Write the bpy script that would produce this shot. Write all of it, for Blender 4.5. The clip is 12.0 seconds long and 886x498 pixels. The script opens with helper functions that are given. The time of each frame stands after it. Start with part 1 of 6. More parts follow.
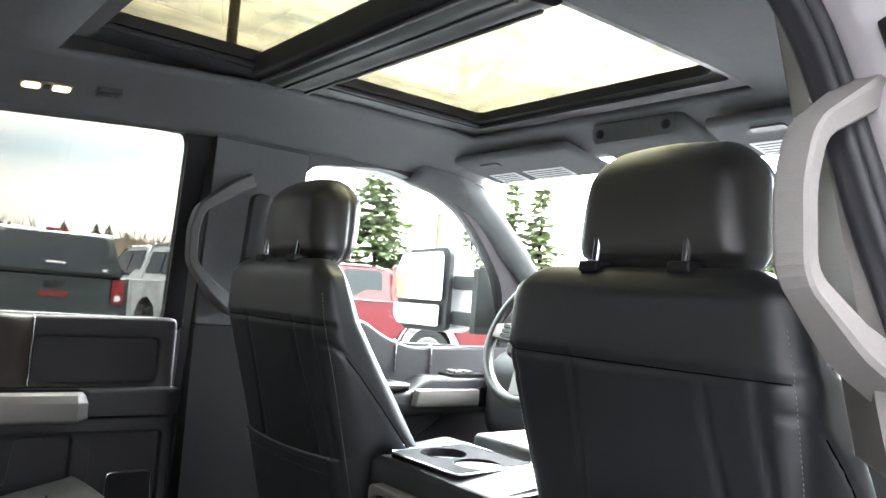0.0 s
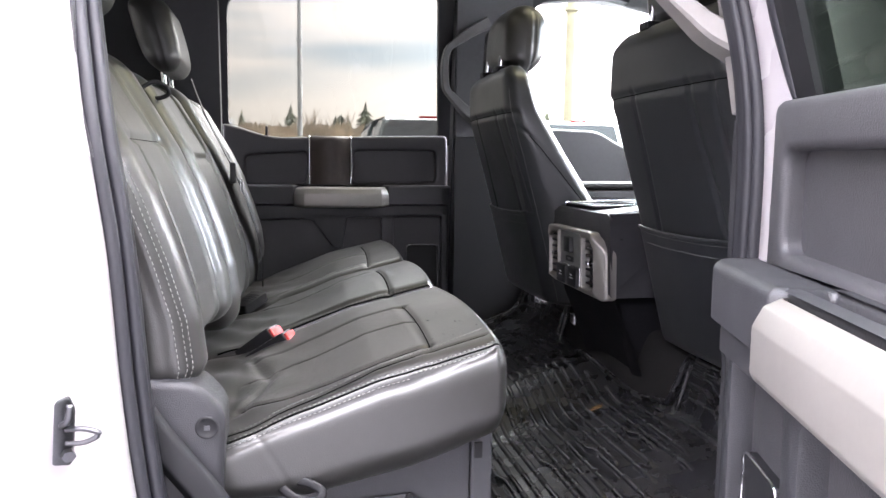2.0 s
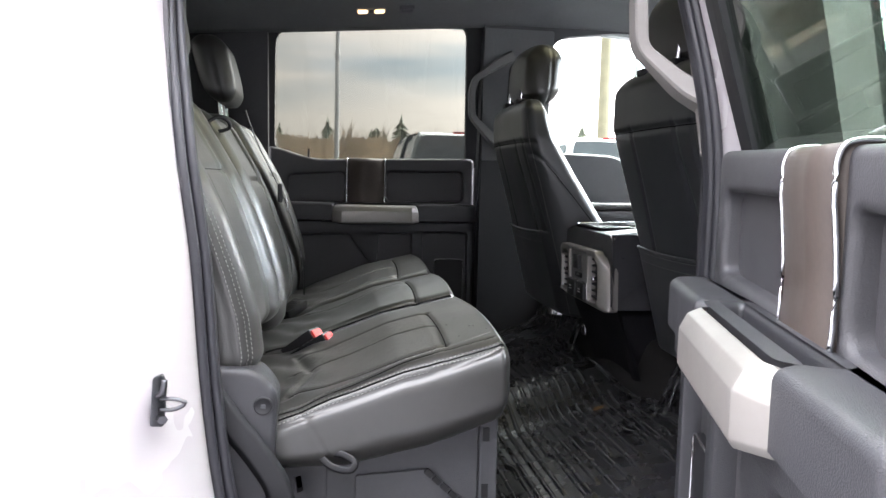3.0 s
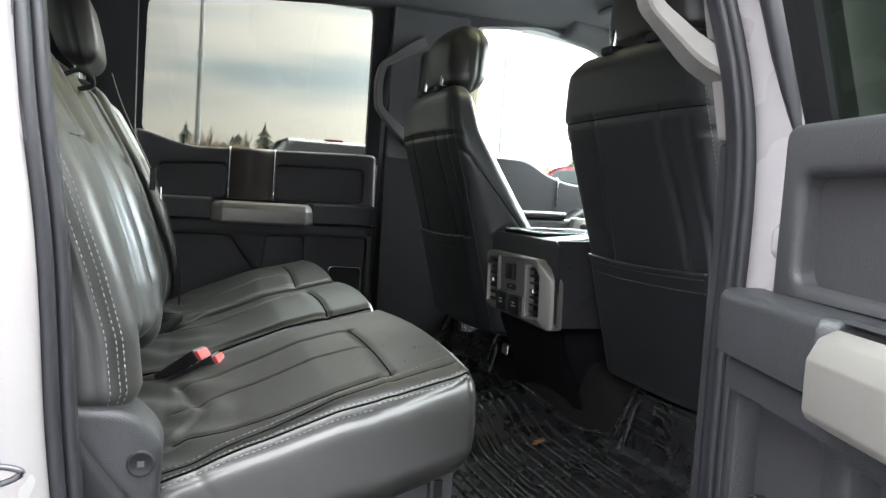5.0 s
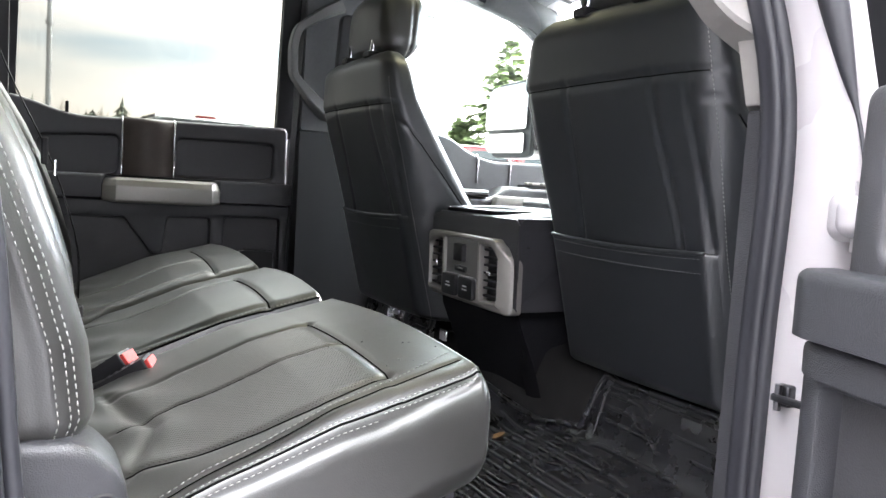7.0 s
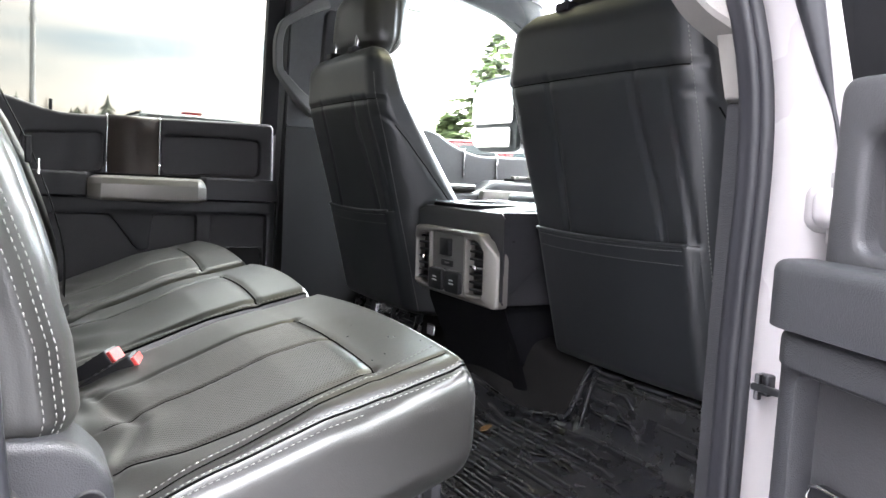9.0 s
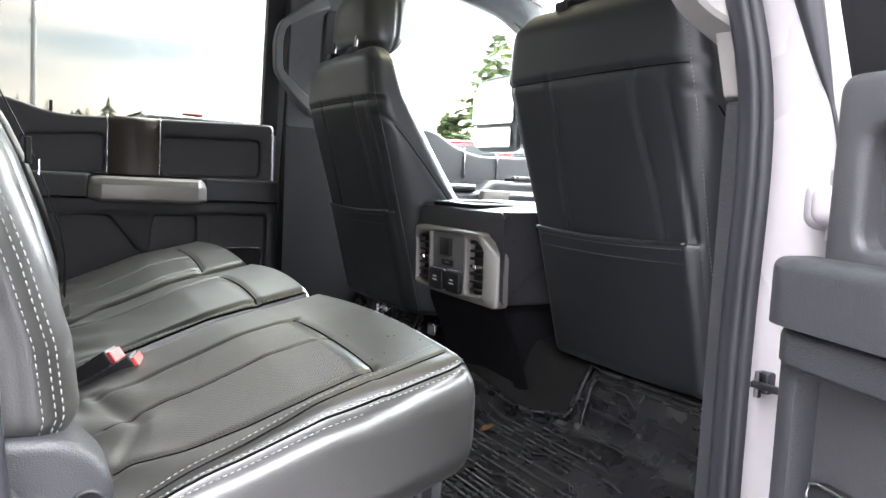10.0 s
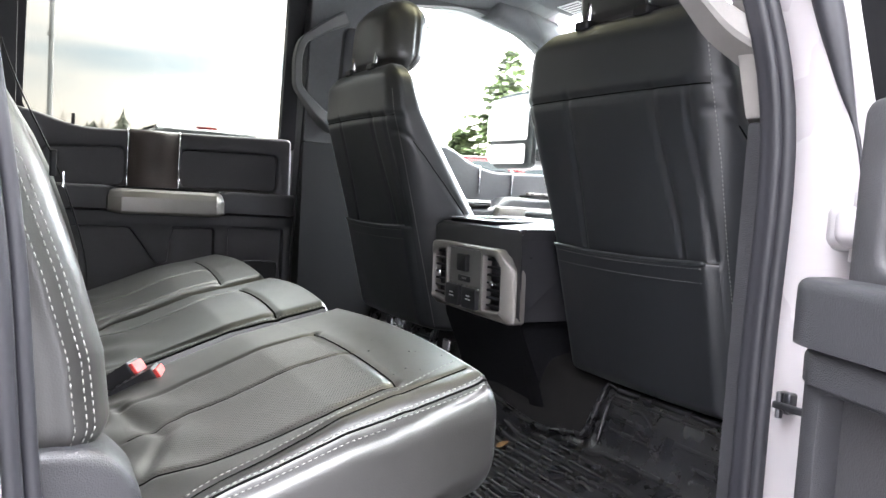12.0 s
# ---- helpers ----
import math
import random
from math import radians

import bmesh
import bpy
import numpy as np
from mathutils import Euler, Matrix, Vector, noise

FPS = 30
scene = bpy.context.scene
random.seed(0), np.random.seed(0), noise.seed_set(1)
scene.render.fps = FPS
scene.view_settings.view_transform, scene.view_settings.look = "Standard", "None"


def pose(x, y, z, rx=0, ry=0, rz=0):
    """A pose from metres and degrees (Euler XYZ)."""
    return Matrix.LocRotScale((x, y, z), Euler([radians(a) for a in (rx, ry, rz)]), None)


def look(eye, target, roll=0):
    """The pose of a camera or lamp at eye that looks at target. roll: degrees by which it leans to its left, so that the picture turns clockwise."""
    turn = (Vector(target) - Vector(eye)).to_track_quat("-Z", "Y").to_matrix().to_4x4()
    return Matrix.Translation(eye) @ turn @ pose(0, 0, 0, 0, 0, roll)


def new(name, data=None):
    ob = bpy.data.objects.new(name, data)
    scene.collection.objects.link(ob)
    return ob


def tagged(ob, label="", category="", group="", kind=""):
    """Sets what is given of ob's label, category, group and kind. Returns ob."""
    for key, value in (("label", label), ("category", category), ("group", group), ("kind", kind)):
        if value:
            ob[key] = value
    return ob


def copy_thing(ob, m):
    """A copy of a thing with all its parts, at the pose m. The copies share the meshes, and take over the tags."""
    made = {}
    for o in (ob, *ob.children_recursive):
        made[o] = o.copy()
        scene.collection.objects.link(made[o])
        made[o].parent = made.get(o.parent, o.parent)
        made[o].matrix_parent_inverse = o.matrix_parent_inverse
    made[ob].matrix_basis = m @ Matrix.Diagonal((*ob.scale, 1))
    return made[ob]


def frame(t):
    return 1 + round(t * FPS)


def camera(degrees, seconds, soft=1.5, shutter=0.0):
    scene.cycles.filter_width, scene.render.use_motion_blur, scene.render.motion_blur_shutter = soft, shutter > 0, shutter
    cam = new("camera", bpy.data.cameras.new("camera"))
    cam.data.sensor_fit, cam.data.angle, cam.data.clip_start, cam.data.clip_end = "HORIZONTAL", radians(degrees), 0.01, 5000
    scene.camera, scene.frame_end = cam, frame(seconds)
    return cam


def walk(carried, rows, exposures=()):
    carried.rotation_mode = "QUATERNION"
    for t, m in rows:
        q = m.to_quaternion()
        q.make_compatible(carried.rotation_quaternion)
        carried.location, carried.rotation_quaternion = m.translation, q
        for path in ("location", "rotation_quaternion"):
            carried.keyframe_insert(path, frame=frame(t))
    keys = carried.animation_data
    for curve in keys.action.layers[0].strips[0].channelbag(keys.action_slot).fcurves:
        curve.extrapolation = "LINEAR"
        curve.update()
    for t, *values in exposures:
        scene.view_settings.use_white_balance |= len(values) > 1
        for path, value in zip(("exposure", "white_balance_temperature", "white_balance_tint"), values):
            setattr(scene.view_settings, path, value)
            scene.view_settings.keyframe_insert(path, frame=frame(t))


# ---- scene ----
cam = camera(59.9, 12.0)
PATH = [
    (0, (-0.036, 0.010, 1.564), (1.190, 1.584, 1.704), 4.55),
    (0.2, (-0.003, 0.021, 1.543), (1.146, 1.653, 1.655), 5.65),
    (0.5, (0.056, 0.022, 1.485), (1.076, 1.742, 1.516), 6.82),
    (1, (0.177, -0.085, 1.381), (0.927, 1.763, 1.232), 5.1),
    (1.5, (0.153, -0.326, 1.353), (0.694, 1.587, 1.138), 1.4),
    (2, (0.124, -0.63, 1.372), (0.51, 1.32, 1.158), 0.7),
    (2.5, (0.117, -0.838, 1.397), (0.426, 1.128, 1.204), 1.1),
    (2.7, (0.117, -0.859, 1.402), (0.412, 1.111, 1.216), 1.4),
    (4.3, (0.022, -0.665, 1.368), (0.505, 1.269, 1.212), 2.5),
    (4.5, (0.012, -0.656, 1.367), (0.546, 1.266, 1.219), 2.9),
    (5, (0.05, -0.525, 1.348), (0.697, 1.363, 1.218), 3.7),
    (5.5, (0.078, -0.348, 1.32), (0.824, 1.503, 1.191), 4.1),
    (6, (0.029, -0.312, 1.327), (0.867, 1.498, 1.185), 4.2),
    (6.5, (-0.027, -0.316, 1.323), (0.877, 1.461, 1.171), 3.8),
    (7, (-0.037, -0.335, 1.329), (0.914, 1.417, 1.169), 3.6),
    (7.5, (-0.029, -0.338, 1.33), (0.942, 1.403, 1.167), 3.5),
    (9.5, (-0.036, -0.345, 1.33), (0.938, 1.393, 1.156), 3.0),
    (10, (-0.033, -0.345, 1.328), (0.94, 1.394, 1.157), 2.9),
    (10.5, (-0.03, -0.344, 1.325), (0.941, 1.397, 1.159), 2.9),
    (11, (-0.03, -0.346, 1.329), (0.935, 1.398, 1.171), 3.1),
    (11.5, (-0.041, -0.347, 1.33), (0.919, 1.401, 1.182), 3.3),
    (12, (-0.05, -0.345, 1.33), (0.9, 1.41, 1.196), 3.5),
]
walk(cam, [(t, look(eye, target, roll)) for t, eye, target, roll in PATH], [(0, 3.55, 6500, 21), (0.5, 3.65, 6500, 22), (1.0, 3.78, 6500, 25), (1.5, 4.0, 6500, 27), (2.0, 3.65, 6500, 30), (2.5, 3.32, 6500, 27), (4.5, 2.9, 6500, 19), (5.0, 3.02, 6500, 17), (5.5, 3.40, 6500, 19), (6.5, 3.74, 6500, 22), (12, 3.84, 6500, 23)])

C = 1.05                      # centre line of the cab

# ---- world, sun, exposure ----
world = bpy.data.worlds.new("sky")
scene.world = world
world.use_nodes = True
wn, wl = world.node_tree.nodes, world.node_tree.links
wn.clear()
w_out = wn.new("ShaderNodeOutputWorld")
w_bg = wn.new("ShaderNodeBackground")
w_sky = wn.new("ShaderNodeTexSky")
w_sky.sky_type = 'NISHITA'
w_sky.sun_disc = False
w_sky.sun_elevation = radians(47)
w_sky.sun_rotation = radians(62)
w_co = wn.new("ShaderNodeTexCoord")
w_map = wn.new("ShaderNodeMapping")
w_map.inputs["Scale"].default_value = (1.0, 1.0, 9.0)
w_map.inputs["Rotation"].default_value = (0.03, 0.05, 0.4)
w_noise = wn.new("ShaderNodeTexNoise")
w_noise.inputs["Scale"].default_value = 1.7
w_noise.inputs["Detail"].default_value = 7.0
w_noise.inputs["Roughness"].default_value = 0.52
w_ramp = wn.new("ShaderNodeValToRGB")
w_ramp.color_ramp.elements[0].position = 0.40
w_ramp.color_ramp.elements[0].color = (0.44, 0.57, 0.63, 1)
w_ramp.color_ramp.elements[1].position = 0.60
w_ramp.color_ramp.elements[1].color = (1.0, 0.99, 0.915, 1)
w_mix = wn.new("ShaderNodeMixRGB")
w_mix.inputs["Fac"].default_value = 0.93
w_mul = wn.new("ShaderNodeMixRGB")
w_mul.blend_type = 'MULTIPLY'
w_mul.inputs["Fac"].default_value = 1.0
w_mul.inputs["Color2"].default_value = (0.085, 0.085, 0.085, 1)
wl.new(w_co.outputs["Generated"], w_map.inputs["Vector"])
wl.new(w_map.outputs["Vector"], w_noise.inputs["Vector"])
wl.new(w_noise.outputs["Fac"], w_ramp.inputs["Fac"])
wl.new(w_sky.outputs["Color"], w_mul.inputs["Color1"])
wl.new(w_mul.outputs["Color"], w_mix.inputs["Color1"])
# pale haze along the horizon
w_low = wn.new("ShaderNodeSeparateXYZ")
w_haze = wn.new("ShaderNodeMapRange")
w_haze.inputs["From Min"].default_value, w_haze.inputs["From Max"].default_value = 0.01, 0.17
w_haze.inputs["To Min"].default_value, w_haze.inputs["To Max"].default_value = 0.25, 1.0
w_pale = wn.new("ShaderNodeMixRGB")
w_pale.inputs["Color1"].default_value = (1.0, 0.98, 0.87, 1)
wl.new(w_co.outputs["Generated"], w_low.inputs[0])
wl.new(w_low.outputs["Z"], w_haze.inputs["Value"])
wl.new(w_haze.outputs["Result"], w_pale.inputs["Fac"])
wl.new(w_ramp.outputs["Color"], w_pale.inputs["Color2"])
wl.new(w_pale.outputs["Color"], w_mix.inputs["Color2"])
# thin cloud glows broadly round the veiled sun
w_dot = wn.new("ShaderNodeVectorMath")
w_dot.operation = 'DOT_PRODUCT'
w_dot.inputs[1].default_value = Vector((0.80, 0.42, 0.43)).normalized()
w_near = wn.new("ShaderNodeMapRange")
w_near.inputs["From Min"].default_value, w_near.inputs["From Max"].default_value = -0.45, 1.0
w_pow = wn.new("ShaderNodeMath")
w_pow.operation = 'POWER'
w_pow.inputs[1].default_value = 8.0
w_glow = wn.new("ShaderNodeMath")
w_glow.operation = 'MULTIPLY_ADD'
w_glow.inputs[1].default_value, w_glow.inputs[2].default_value = 6.0, 0.37
w_lit = wn.new("ShaderNodeVectorMath")
w_lit.operation = 'SCALE'
wl.new(w_co.outputs["Generated"], w_dot.inputs[0])
wl.new(w_dot.outputs["Value"], w_near.inputs["Value"])
wl.new(w_near.outputs["Result"], w_pow.inputs[0])
wl.new(w_pow.outputs[0], w_glow.inputs[0])
wl.new(w_mix.outputs["Color"], w_lit.inputs[0])
wl.new(w_glow.outputs[0], w_lit.inputs["Scale"])
# an overcast sky is brightest overhead
w_sep = wn.new("ShaderNodeSeparateXYZ")
w_zen = wn.new("ShaderNodeMapRange")
w_zen.inputs["From Min"].default_value, w_zen.inputs["From Max"].default_value = 0.25, 1.0
w_zen.inputs["To Min"].default_value, w_zen.inputs["To Max"].default_value = 1.0, 6.5
w_over = wn.new("ShaderNodeVectorMath")
w_over.operation = 'SCALE'
wl.new(w_co.outputs["Generated"], w_sep.inputs[0])
wl.new(w_sep.outputs["Z"], w_zen.inputs["Value"])
wl.new(w_lit.outputs["Vector"], w_over.inputs[0])
wl.new(w_zen.outputs["Result"], w_over.inputs["Scale"])
wl.new(w_over.outputs["Vector"], w_bg.inputs["Color"])
wl.new(w_bg.outputs["Background"], w_out.inputs["Surface"])
w_bg.inputs["Strength"].default_value = 1.15

sun = new("sun", bpy.data.lights.new("sun", 'SUN'))
sun.data.energy = 0.5
sun.data.angle = radians(30)
sun.data.color = (1.0, 0.96, 0.90)
sun.matrix_world = look((0, 0, 0), (-0.60, -0.32, -0.73))

# ---- materials ----
def material(name, color, rough=0.5, metal=0.0, vary=0.12, scale=6.0, bump=0.0, bump_scale=300.0, rough_vary=0.08, spec=0.5, coat=0.0, dark=None, sheen=0.0):
    """A procedural surface: colour varied at a broad and a fine scale, uneven gloss and fine relief."""
    m = bpy.data.materials.new(name)
    m.use_nodes = True
    n, l = m.node_tree.nodes, m.node_tree.links
    b = n["Principled BSDF"]
    b.inputs["Roughness"].default_value = rough
    b.inputs["Metallic"].default_value = metal
    b.inputs["Specular IOR Level"].default_value = spec
    b.inputs["Coat Weight"].default_value = coat
    b.inputs["Sheen Weight"].default_value = sheen
    b.inputs["Sheen Roughness"].default_value = 0.45
    co = n.new("ShaderNodeTexCoord")
    big = n.new("ShaderNodeTexNoise")
    big.inputs["Scale"].default_value = scale
    big.inputs["Detail"].default_value = 5
    fine = n.new("ShaderNodeTexNoise")
    fine.inputs["Scale"].default_value = scale * 14
    fine.inputs["Detail"].default_value = 3
    l.new(co.outputs["Object"], big.inputs["Vector"])
    l.new(co.outputs["Object"], fine.inputs["Vector"])
    mixf = n.new("ShaderNodeMath")
    mixf.operation = 'MULTIPLY_ADD'
    mixf.inputs[1].default_value = 0.35
    l.new(fine.outputs["Fac"], mixf.inputs[0])
    half = n.new("ShaderNodeMath")
    half.operation = 'MULTIPLY'
    half.inputs[1].default_value = 0.65
    l.new(big.outputs["Fac"], half.inputs[0])
    l.new(half.outputs[0], mixf.inputs[2])
    ramp = n.new("ShaderNodeValToRGB")
    lo = dark if dark else tuple(c * (1 - vary) for c in color)
    hi = tuple(min(1.0, c * (1 + vary)) for c in color)
    ramp.color_ramp.elements[0].position, ramp.color_ramp.elements[1].position = 0.3, 0.7
    ramp.color_ramp.elements[0].color = (*lo, 1)
    ramp.color_ramp.elements[1].color = (*hi, 1)
    l.new(mixf.outputs[0], ramp.inputs["Fac"])
    l.new(ramp.outputs["Color"], b.inputs["Base Color"])
    rr = n.new("ShaderNodeMapRange")
    rr.inputs["From Min"].default_value, rr.inputs["From Max"].default_value = 0.3, 0.7
    rr.inputs["To Min"].default_value = max(0.0, rough - rough_vary)
    rr.inputs["To Max"].default_value = min(1.0, rough + rough_vary)
    l.new(big.outputs["Fac"], rr.inputs["Value"])
    l.new(rr.outputs["Result"], b.inputs["Roughness"])
    if bump:
        v = n.new("ShaderNodeTexVoronoi")
        v.inputs["Scale"].default_value = bump_scale
        l.new(co.outputs["Object"], v.inputs["Vector"])
        bp = n.new("ShaderNodeBump")
        bp.inputs["Strength"].default_value = bump
        bp.inputs["Distance"].default_value = 0.001
        l.new(v.outputs["Distance"], bp.inputs["Height"])
        l.new(bp.outputs["Normal"], b.inputs["Normal"])
    return m


def glass(name, color=(0.9, 0.95, 0.93), rough=0.0, ior=1.05):
    m = bpy.data.materials.new(name)
    m.use_nodes = True
    n, l = m.node_tree.nodes, m.node_tree.links
    n.clear()
    out = n.new("ShaderNodeOutputMaterial")
    tr = n.new("ShaderNodeBsdfTransparent")
    tr.inputs["Color"].default_value = (*color, 1)
    gl = n.new("ShaderNodeBsdfGlossy")
    gl.inputs["Roughness"].default_value = rough
    lw = n.new("ShaderNodeLayerWeight")
    lw.inputs["Blend"].default_value = 0.5
    pw = n.new("ShaderNodeMath")
    pw.operation = 'POWER'
    pw.inputs[1].default_value = 5.0
    l.new(lw.outputs["Facing"], pw.inputs[0])
    fr = n.new("ShaderNodeMath")
    fr.operation = 'MULTIPLY_ADD'
    fr.inputs[1].default_value, fr.inputs[2].default_value = 0.85, 0.022
    l.new(pw.outputs[0], fr.inputs[0])
    mx = n.new("ShaderNodeMixShader")
    l.new(fr.outputs[0], mx.inputs["Fac"])
    l.new(tr.outputs[0], mx.inputs[1])
    l.new(gl.outputs[0], mx.inputs[2])
    l.new(mx.outputs[0], out.inputs["Surface"])
    return m


def wet_glass(name):
    """Tinted roof glass with rain film and runnels."""
    m = glass(name, (0.7, 0.7, 0.6))
    n, l = m.node_tree.nodes, m.node_tree.links
    tr = [q for q in n if q.bl_idname == "ShaderNodeBsdfTransparent"][0]
    co = n.new("ShaderNodeTexCoord")
    mp = n.new("ShaderNodeMapping")
    mp.inputs["Scale"].default_value = (7.0, 26.0, 1.0)
    mp.inputs["Rotation"].default_value = (0, 0, 0.5)
    no = n.new("ShaderNodeTexNoise")
    no.inputs["Scale"].default_value, no.inputs["Detail"].default_value, no.inputs["Roughness"].default_value = 1.6, 8, 0.68
    no.inputs["Distortion"].default_value = 0.9
    rp = n.new("ShaderNodeValToRGB")
    rp.color_ramp.elements[0].position, rp.color_ramp.elements[1].position = 0.34, 0.60
    rp.color_ramp.elements[0].color = (0.115, 0.119, 0.098, 1)
    rp.color_ramp.elements[1].color = (0.215, 0.209, 0.160, 1)
    l.new(co.outputs["Object"], mp.inputs["Vector"])
    l.new(mp.outputs["Vector"], no.inputs["Vector"])
    l.new(no.outputs["Fac"], rp.inputs["Fac"])
    l.new(rp.outputs["Color"], tr.inputs["Color"])
    return m


def perforated(name, color):
    """Leather pierced by ordered rows of small holes."""
    m = material(name, color, 0.42, spec=1.0, vary=0.2, scale=5, sheen=0.07)
    n, l = m.node_tree.nodes, m.node_tree.links
    b = n["Principled BSDF"]
    co = n.new("ShaderNodeTexCoord")
    sep = n.new("ShaderNodeSeparateXYZ")
    l.new(co.outputs["Object"], sep.inputs[0])
    waves = []
    for k, (p, q) in enumerate(((1.0, 0.62), (1.0, -0.62))):
        u = n.new("ShaderNodeMath")
        u.operation = 'MULTIPLY'
        u.inputs[1].default_value = p
        v = n.new("ShaderNodeMath")
        v.operation = 'MULTIPLY_ADD'
        v.inputs[1].default_value = q
        l.new(sep.outputs["X"], u.inputs[0])
        l.new(sep.outputs["Y"], v.inputs[0])
        l.new(u.outputs[0], v.inputs[2])
        w = n.new("ShaderNodeMath")
        w.operation = 'MULTIPLY'
        w.inputs[1].default_value = 2 * math.pi / 0.0037
        l.new(v.outputs[0], w.inputs[0])
        s = n.new("ShaderNodeMath")
        s.operation = 'SINE'
        l.new(w.outputs[0], s.inputs[0])
        waves.append(s)
    dots = n.new("ShaderNodeMath")
    dots.operation = 'ADD'
    l.new(waves[0].outputs[0], dots.inputs[0])
    l.new(waves[1].outputs[0], dots.inputs[1])
    hole = n.new("ShaderNodeMapRange")
    hole.inputs["From Min"].default_value, hole.inputs["From Max"].default_value = 0.5, 1.3
    hole.inputs["To Min"].default_value, hole.inputs["To Max"].default_value = 1.0, 0.0
    l.new(dots.outputs[0], hole.inputs["Value"])
    bp = n.new("ShaderNodeBump")
    bp.inputs["Strength"].default_value, bp.inputs["Distance"].default_value = 0.45, 0.0008
    l.new(hole.outputs["Result"], bp.inputs["Height"])
    l.new(bp.outputs["Normal"], b.inputs["Normal"])
    spc = n.new("ShaderNodeMapRange")
    spc.inputs["To Min"].default_value, spc.inputs["To Max"].default_value = 0.05, 1.0
    l.new(hole.outputs["Result"], spc.inputs["Value"])
    l.new(spc.outputs["Result"], b.inputs["Specular IOR Level"])
    return m


LEATHER = material("black_leather", (0.022, 0.0213, 0.0196), 0.40, spec=1.0, sheen=0.05, vary=0.2, scale=5, bump=0.12, bump_scale=620, rough_vary=0.07)
# Same leather, darkened in colour for the shade on the front seat backs.
LEATHER_SHADED = material("black_leather_shaded", (0.012, 0.0136, 0.0165), 0.38, spec=0.9, sheen=0.04, vary=0.2, scale=5, bump=0.12, bump_scale=620, rough_vary=0.07)
PLASTIC = material("black_grained_plastic", (0.033, 0.033, 0.037), 0.46, vary=0.15, scale=7, bump=0.35, bump_scale=700)
PLASTIC_SOFT = material("charcoal_soft_trim", (0.047, 0.046, 0.050), 0.50, vary=0.12, scale=6, bump=0.25, bump_scale=600)
GREY = material("dark_grey_panel", (0.070, 0.070, 0.077), 0.55, vary=0.1, scale=8, bump=0.2, bump_scale=500)
BLACK = material("black_rubber", (0.010, 0.010, 0.012), 0.55, vary=0.2, scale=9)
TRAY = material("matt_black_plastic", (0.012, 0.012, 0.014), 0.75, vary=0.2, scale=12, spec=0.06)
SEAL = material("door_seal_rubber", (0.022, 0.022, 0.027), 0.48, vary=0.15, scale=12)
SILVER = material("satin_silver_trim", (0.27, 0.253, 0.237), 0.40, metal=0.5, vary=0.05, scale=10)
GREYPANEL = material("grey_satin_panel", (0.15, 0.147, 0.142), 0.42, vary=0.08, scale=14, metal=0.2)
WHITEINK = material("white_ink", (0.7, 0.7, 0.7), 0.6, vary=0.03, scale=40)
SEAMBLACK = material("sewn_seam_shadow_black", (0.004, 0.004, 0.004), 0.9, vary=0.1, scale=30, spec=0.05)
PERF = perforated("perforated_black_leather", (0.038, 0.037, 0.034))
CHROME = material("chrome", (0.85, 0.86, 0.88), 0.10, metal=1.0, vary=0.03, scale=20, rough_vary=0.04)
WOODSTRIP = material("brown_brushed_inlay", (0.062, 0.047, 0.040), 0.52, vary=0.2, scale=14)
WHITE = material("white_car_paint", (0.37, 0.347, 0.356), 0.28, vary=0.02, scale=2, coat=0.5, rough_vary=0.05)
HEADLINER = material("grey_headliner_fabric", (0.135, 0.138, 0.142), 0.92, vary=0.10, scale=8, bump=0.3, bump_scale=900, spec=0.15)
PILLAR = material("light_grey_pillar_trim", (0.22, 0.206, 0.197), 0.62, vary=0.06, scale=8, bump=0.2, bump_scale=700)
# PILLAR's plastic in a darker grey, on the far handle only
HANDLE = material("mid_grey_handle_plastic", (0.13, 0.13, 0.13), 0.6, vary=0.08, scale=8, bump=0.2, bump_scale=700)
STITCH = material("light_grey_thread", (0.28, 0.28, 0.265), 0.75, vary=0.1, scale=60)
RED = material("red_button_plastic", (0.50, 0.035, 0.03), 0.6, vary=0.1, scale=30)
def wet_rubber(name):
    """Black rubber with clear-cut patches of standing water."""
    m = material(name, (0.012, 0.012, 0.014), 0.5, spec=0.8, vary=0.3, scale=16, bump=0.15, bump_scale=500)
    n, l = m.node_tree.nodes, m.node_tree.links
    b = n["Principled BSDF"]
    co = n.new("ShaderNodeTexCoord")
    no = n.new("ShaderNodeTexNoise")
    no.inputs["Scale"].default_value, no.inputs["Detail"].default_value, no.inputs["Roughness"].default_value = 17.0, 6, 0.62
    rp = n.new("ShaderNodeMapRange")
    rp.inputs["From Min"].default_value, rp.inputs["From Max"].default_value = 0.46, 0.56
    rp.inputs["To Min"].default_value, rp.inputs["To Max"].default_value = 0.36, 0.17
    l.new(co.outputs["Object"], no.inputs["Vector"])
    l.new(no.outputs["Fac"], rp.inputs["Value"])
    l.new(rp.outputs["Result"], b.inputs["Roughness"])
    return m


MATRUB = wet_rubber("wet_black_rubber_mat")
CARPET = material("charcoal_carpet", (0.018, 0.0175, 0.0175), 0.95, vary=0.25, scale=30, bump=0.8, bump_scale=900, spec=0.1)
GLASS = glass("clear_glass", (0.78, 0.83, 0.80))
TINT = glass("privacy_tinted_glass", (0.35, 0.358, 0.338))
DOORGLASS = glass("green_tinted_door_glass", (0.35, 0.41, 0.36))
ROOFGLASS = wet_glass("wet_tinted_roof_glass")
STEEL = material("dark_steel", (0.11, 0.11, 0.12), 0.35, metal=0.9, vary=0.2, scale=40)
LEAFBROWN = material("dry_leaf_brown", (0.20, 0.11, 0.04), 0.8, vary=0.3, scale=80)
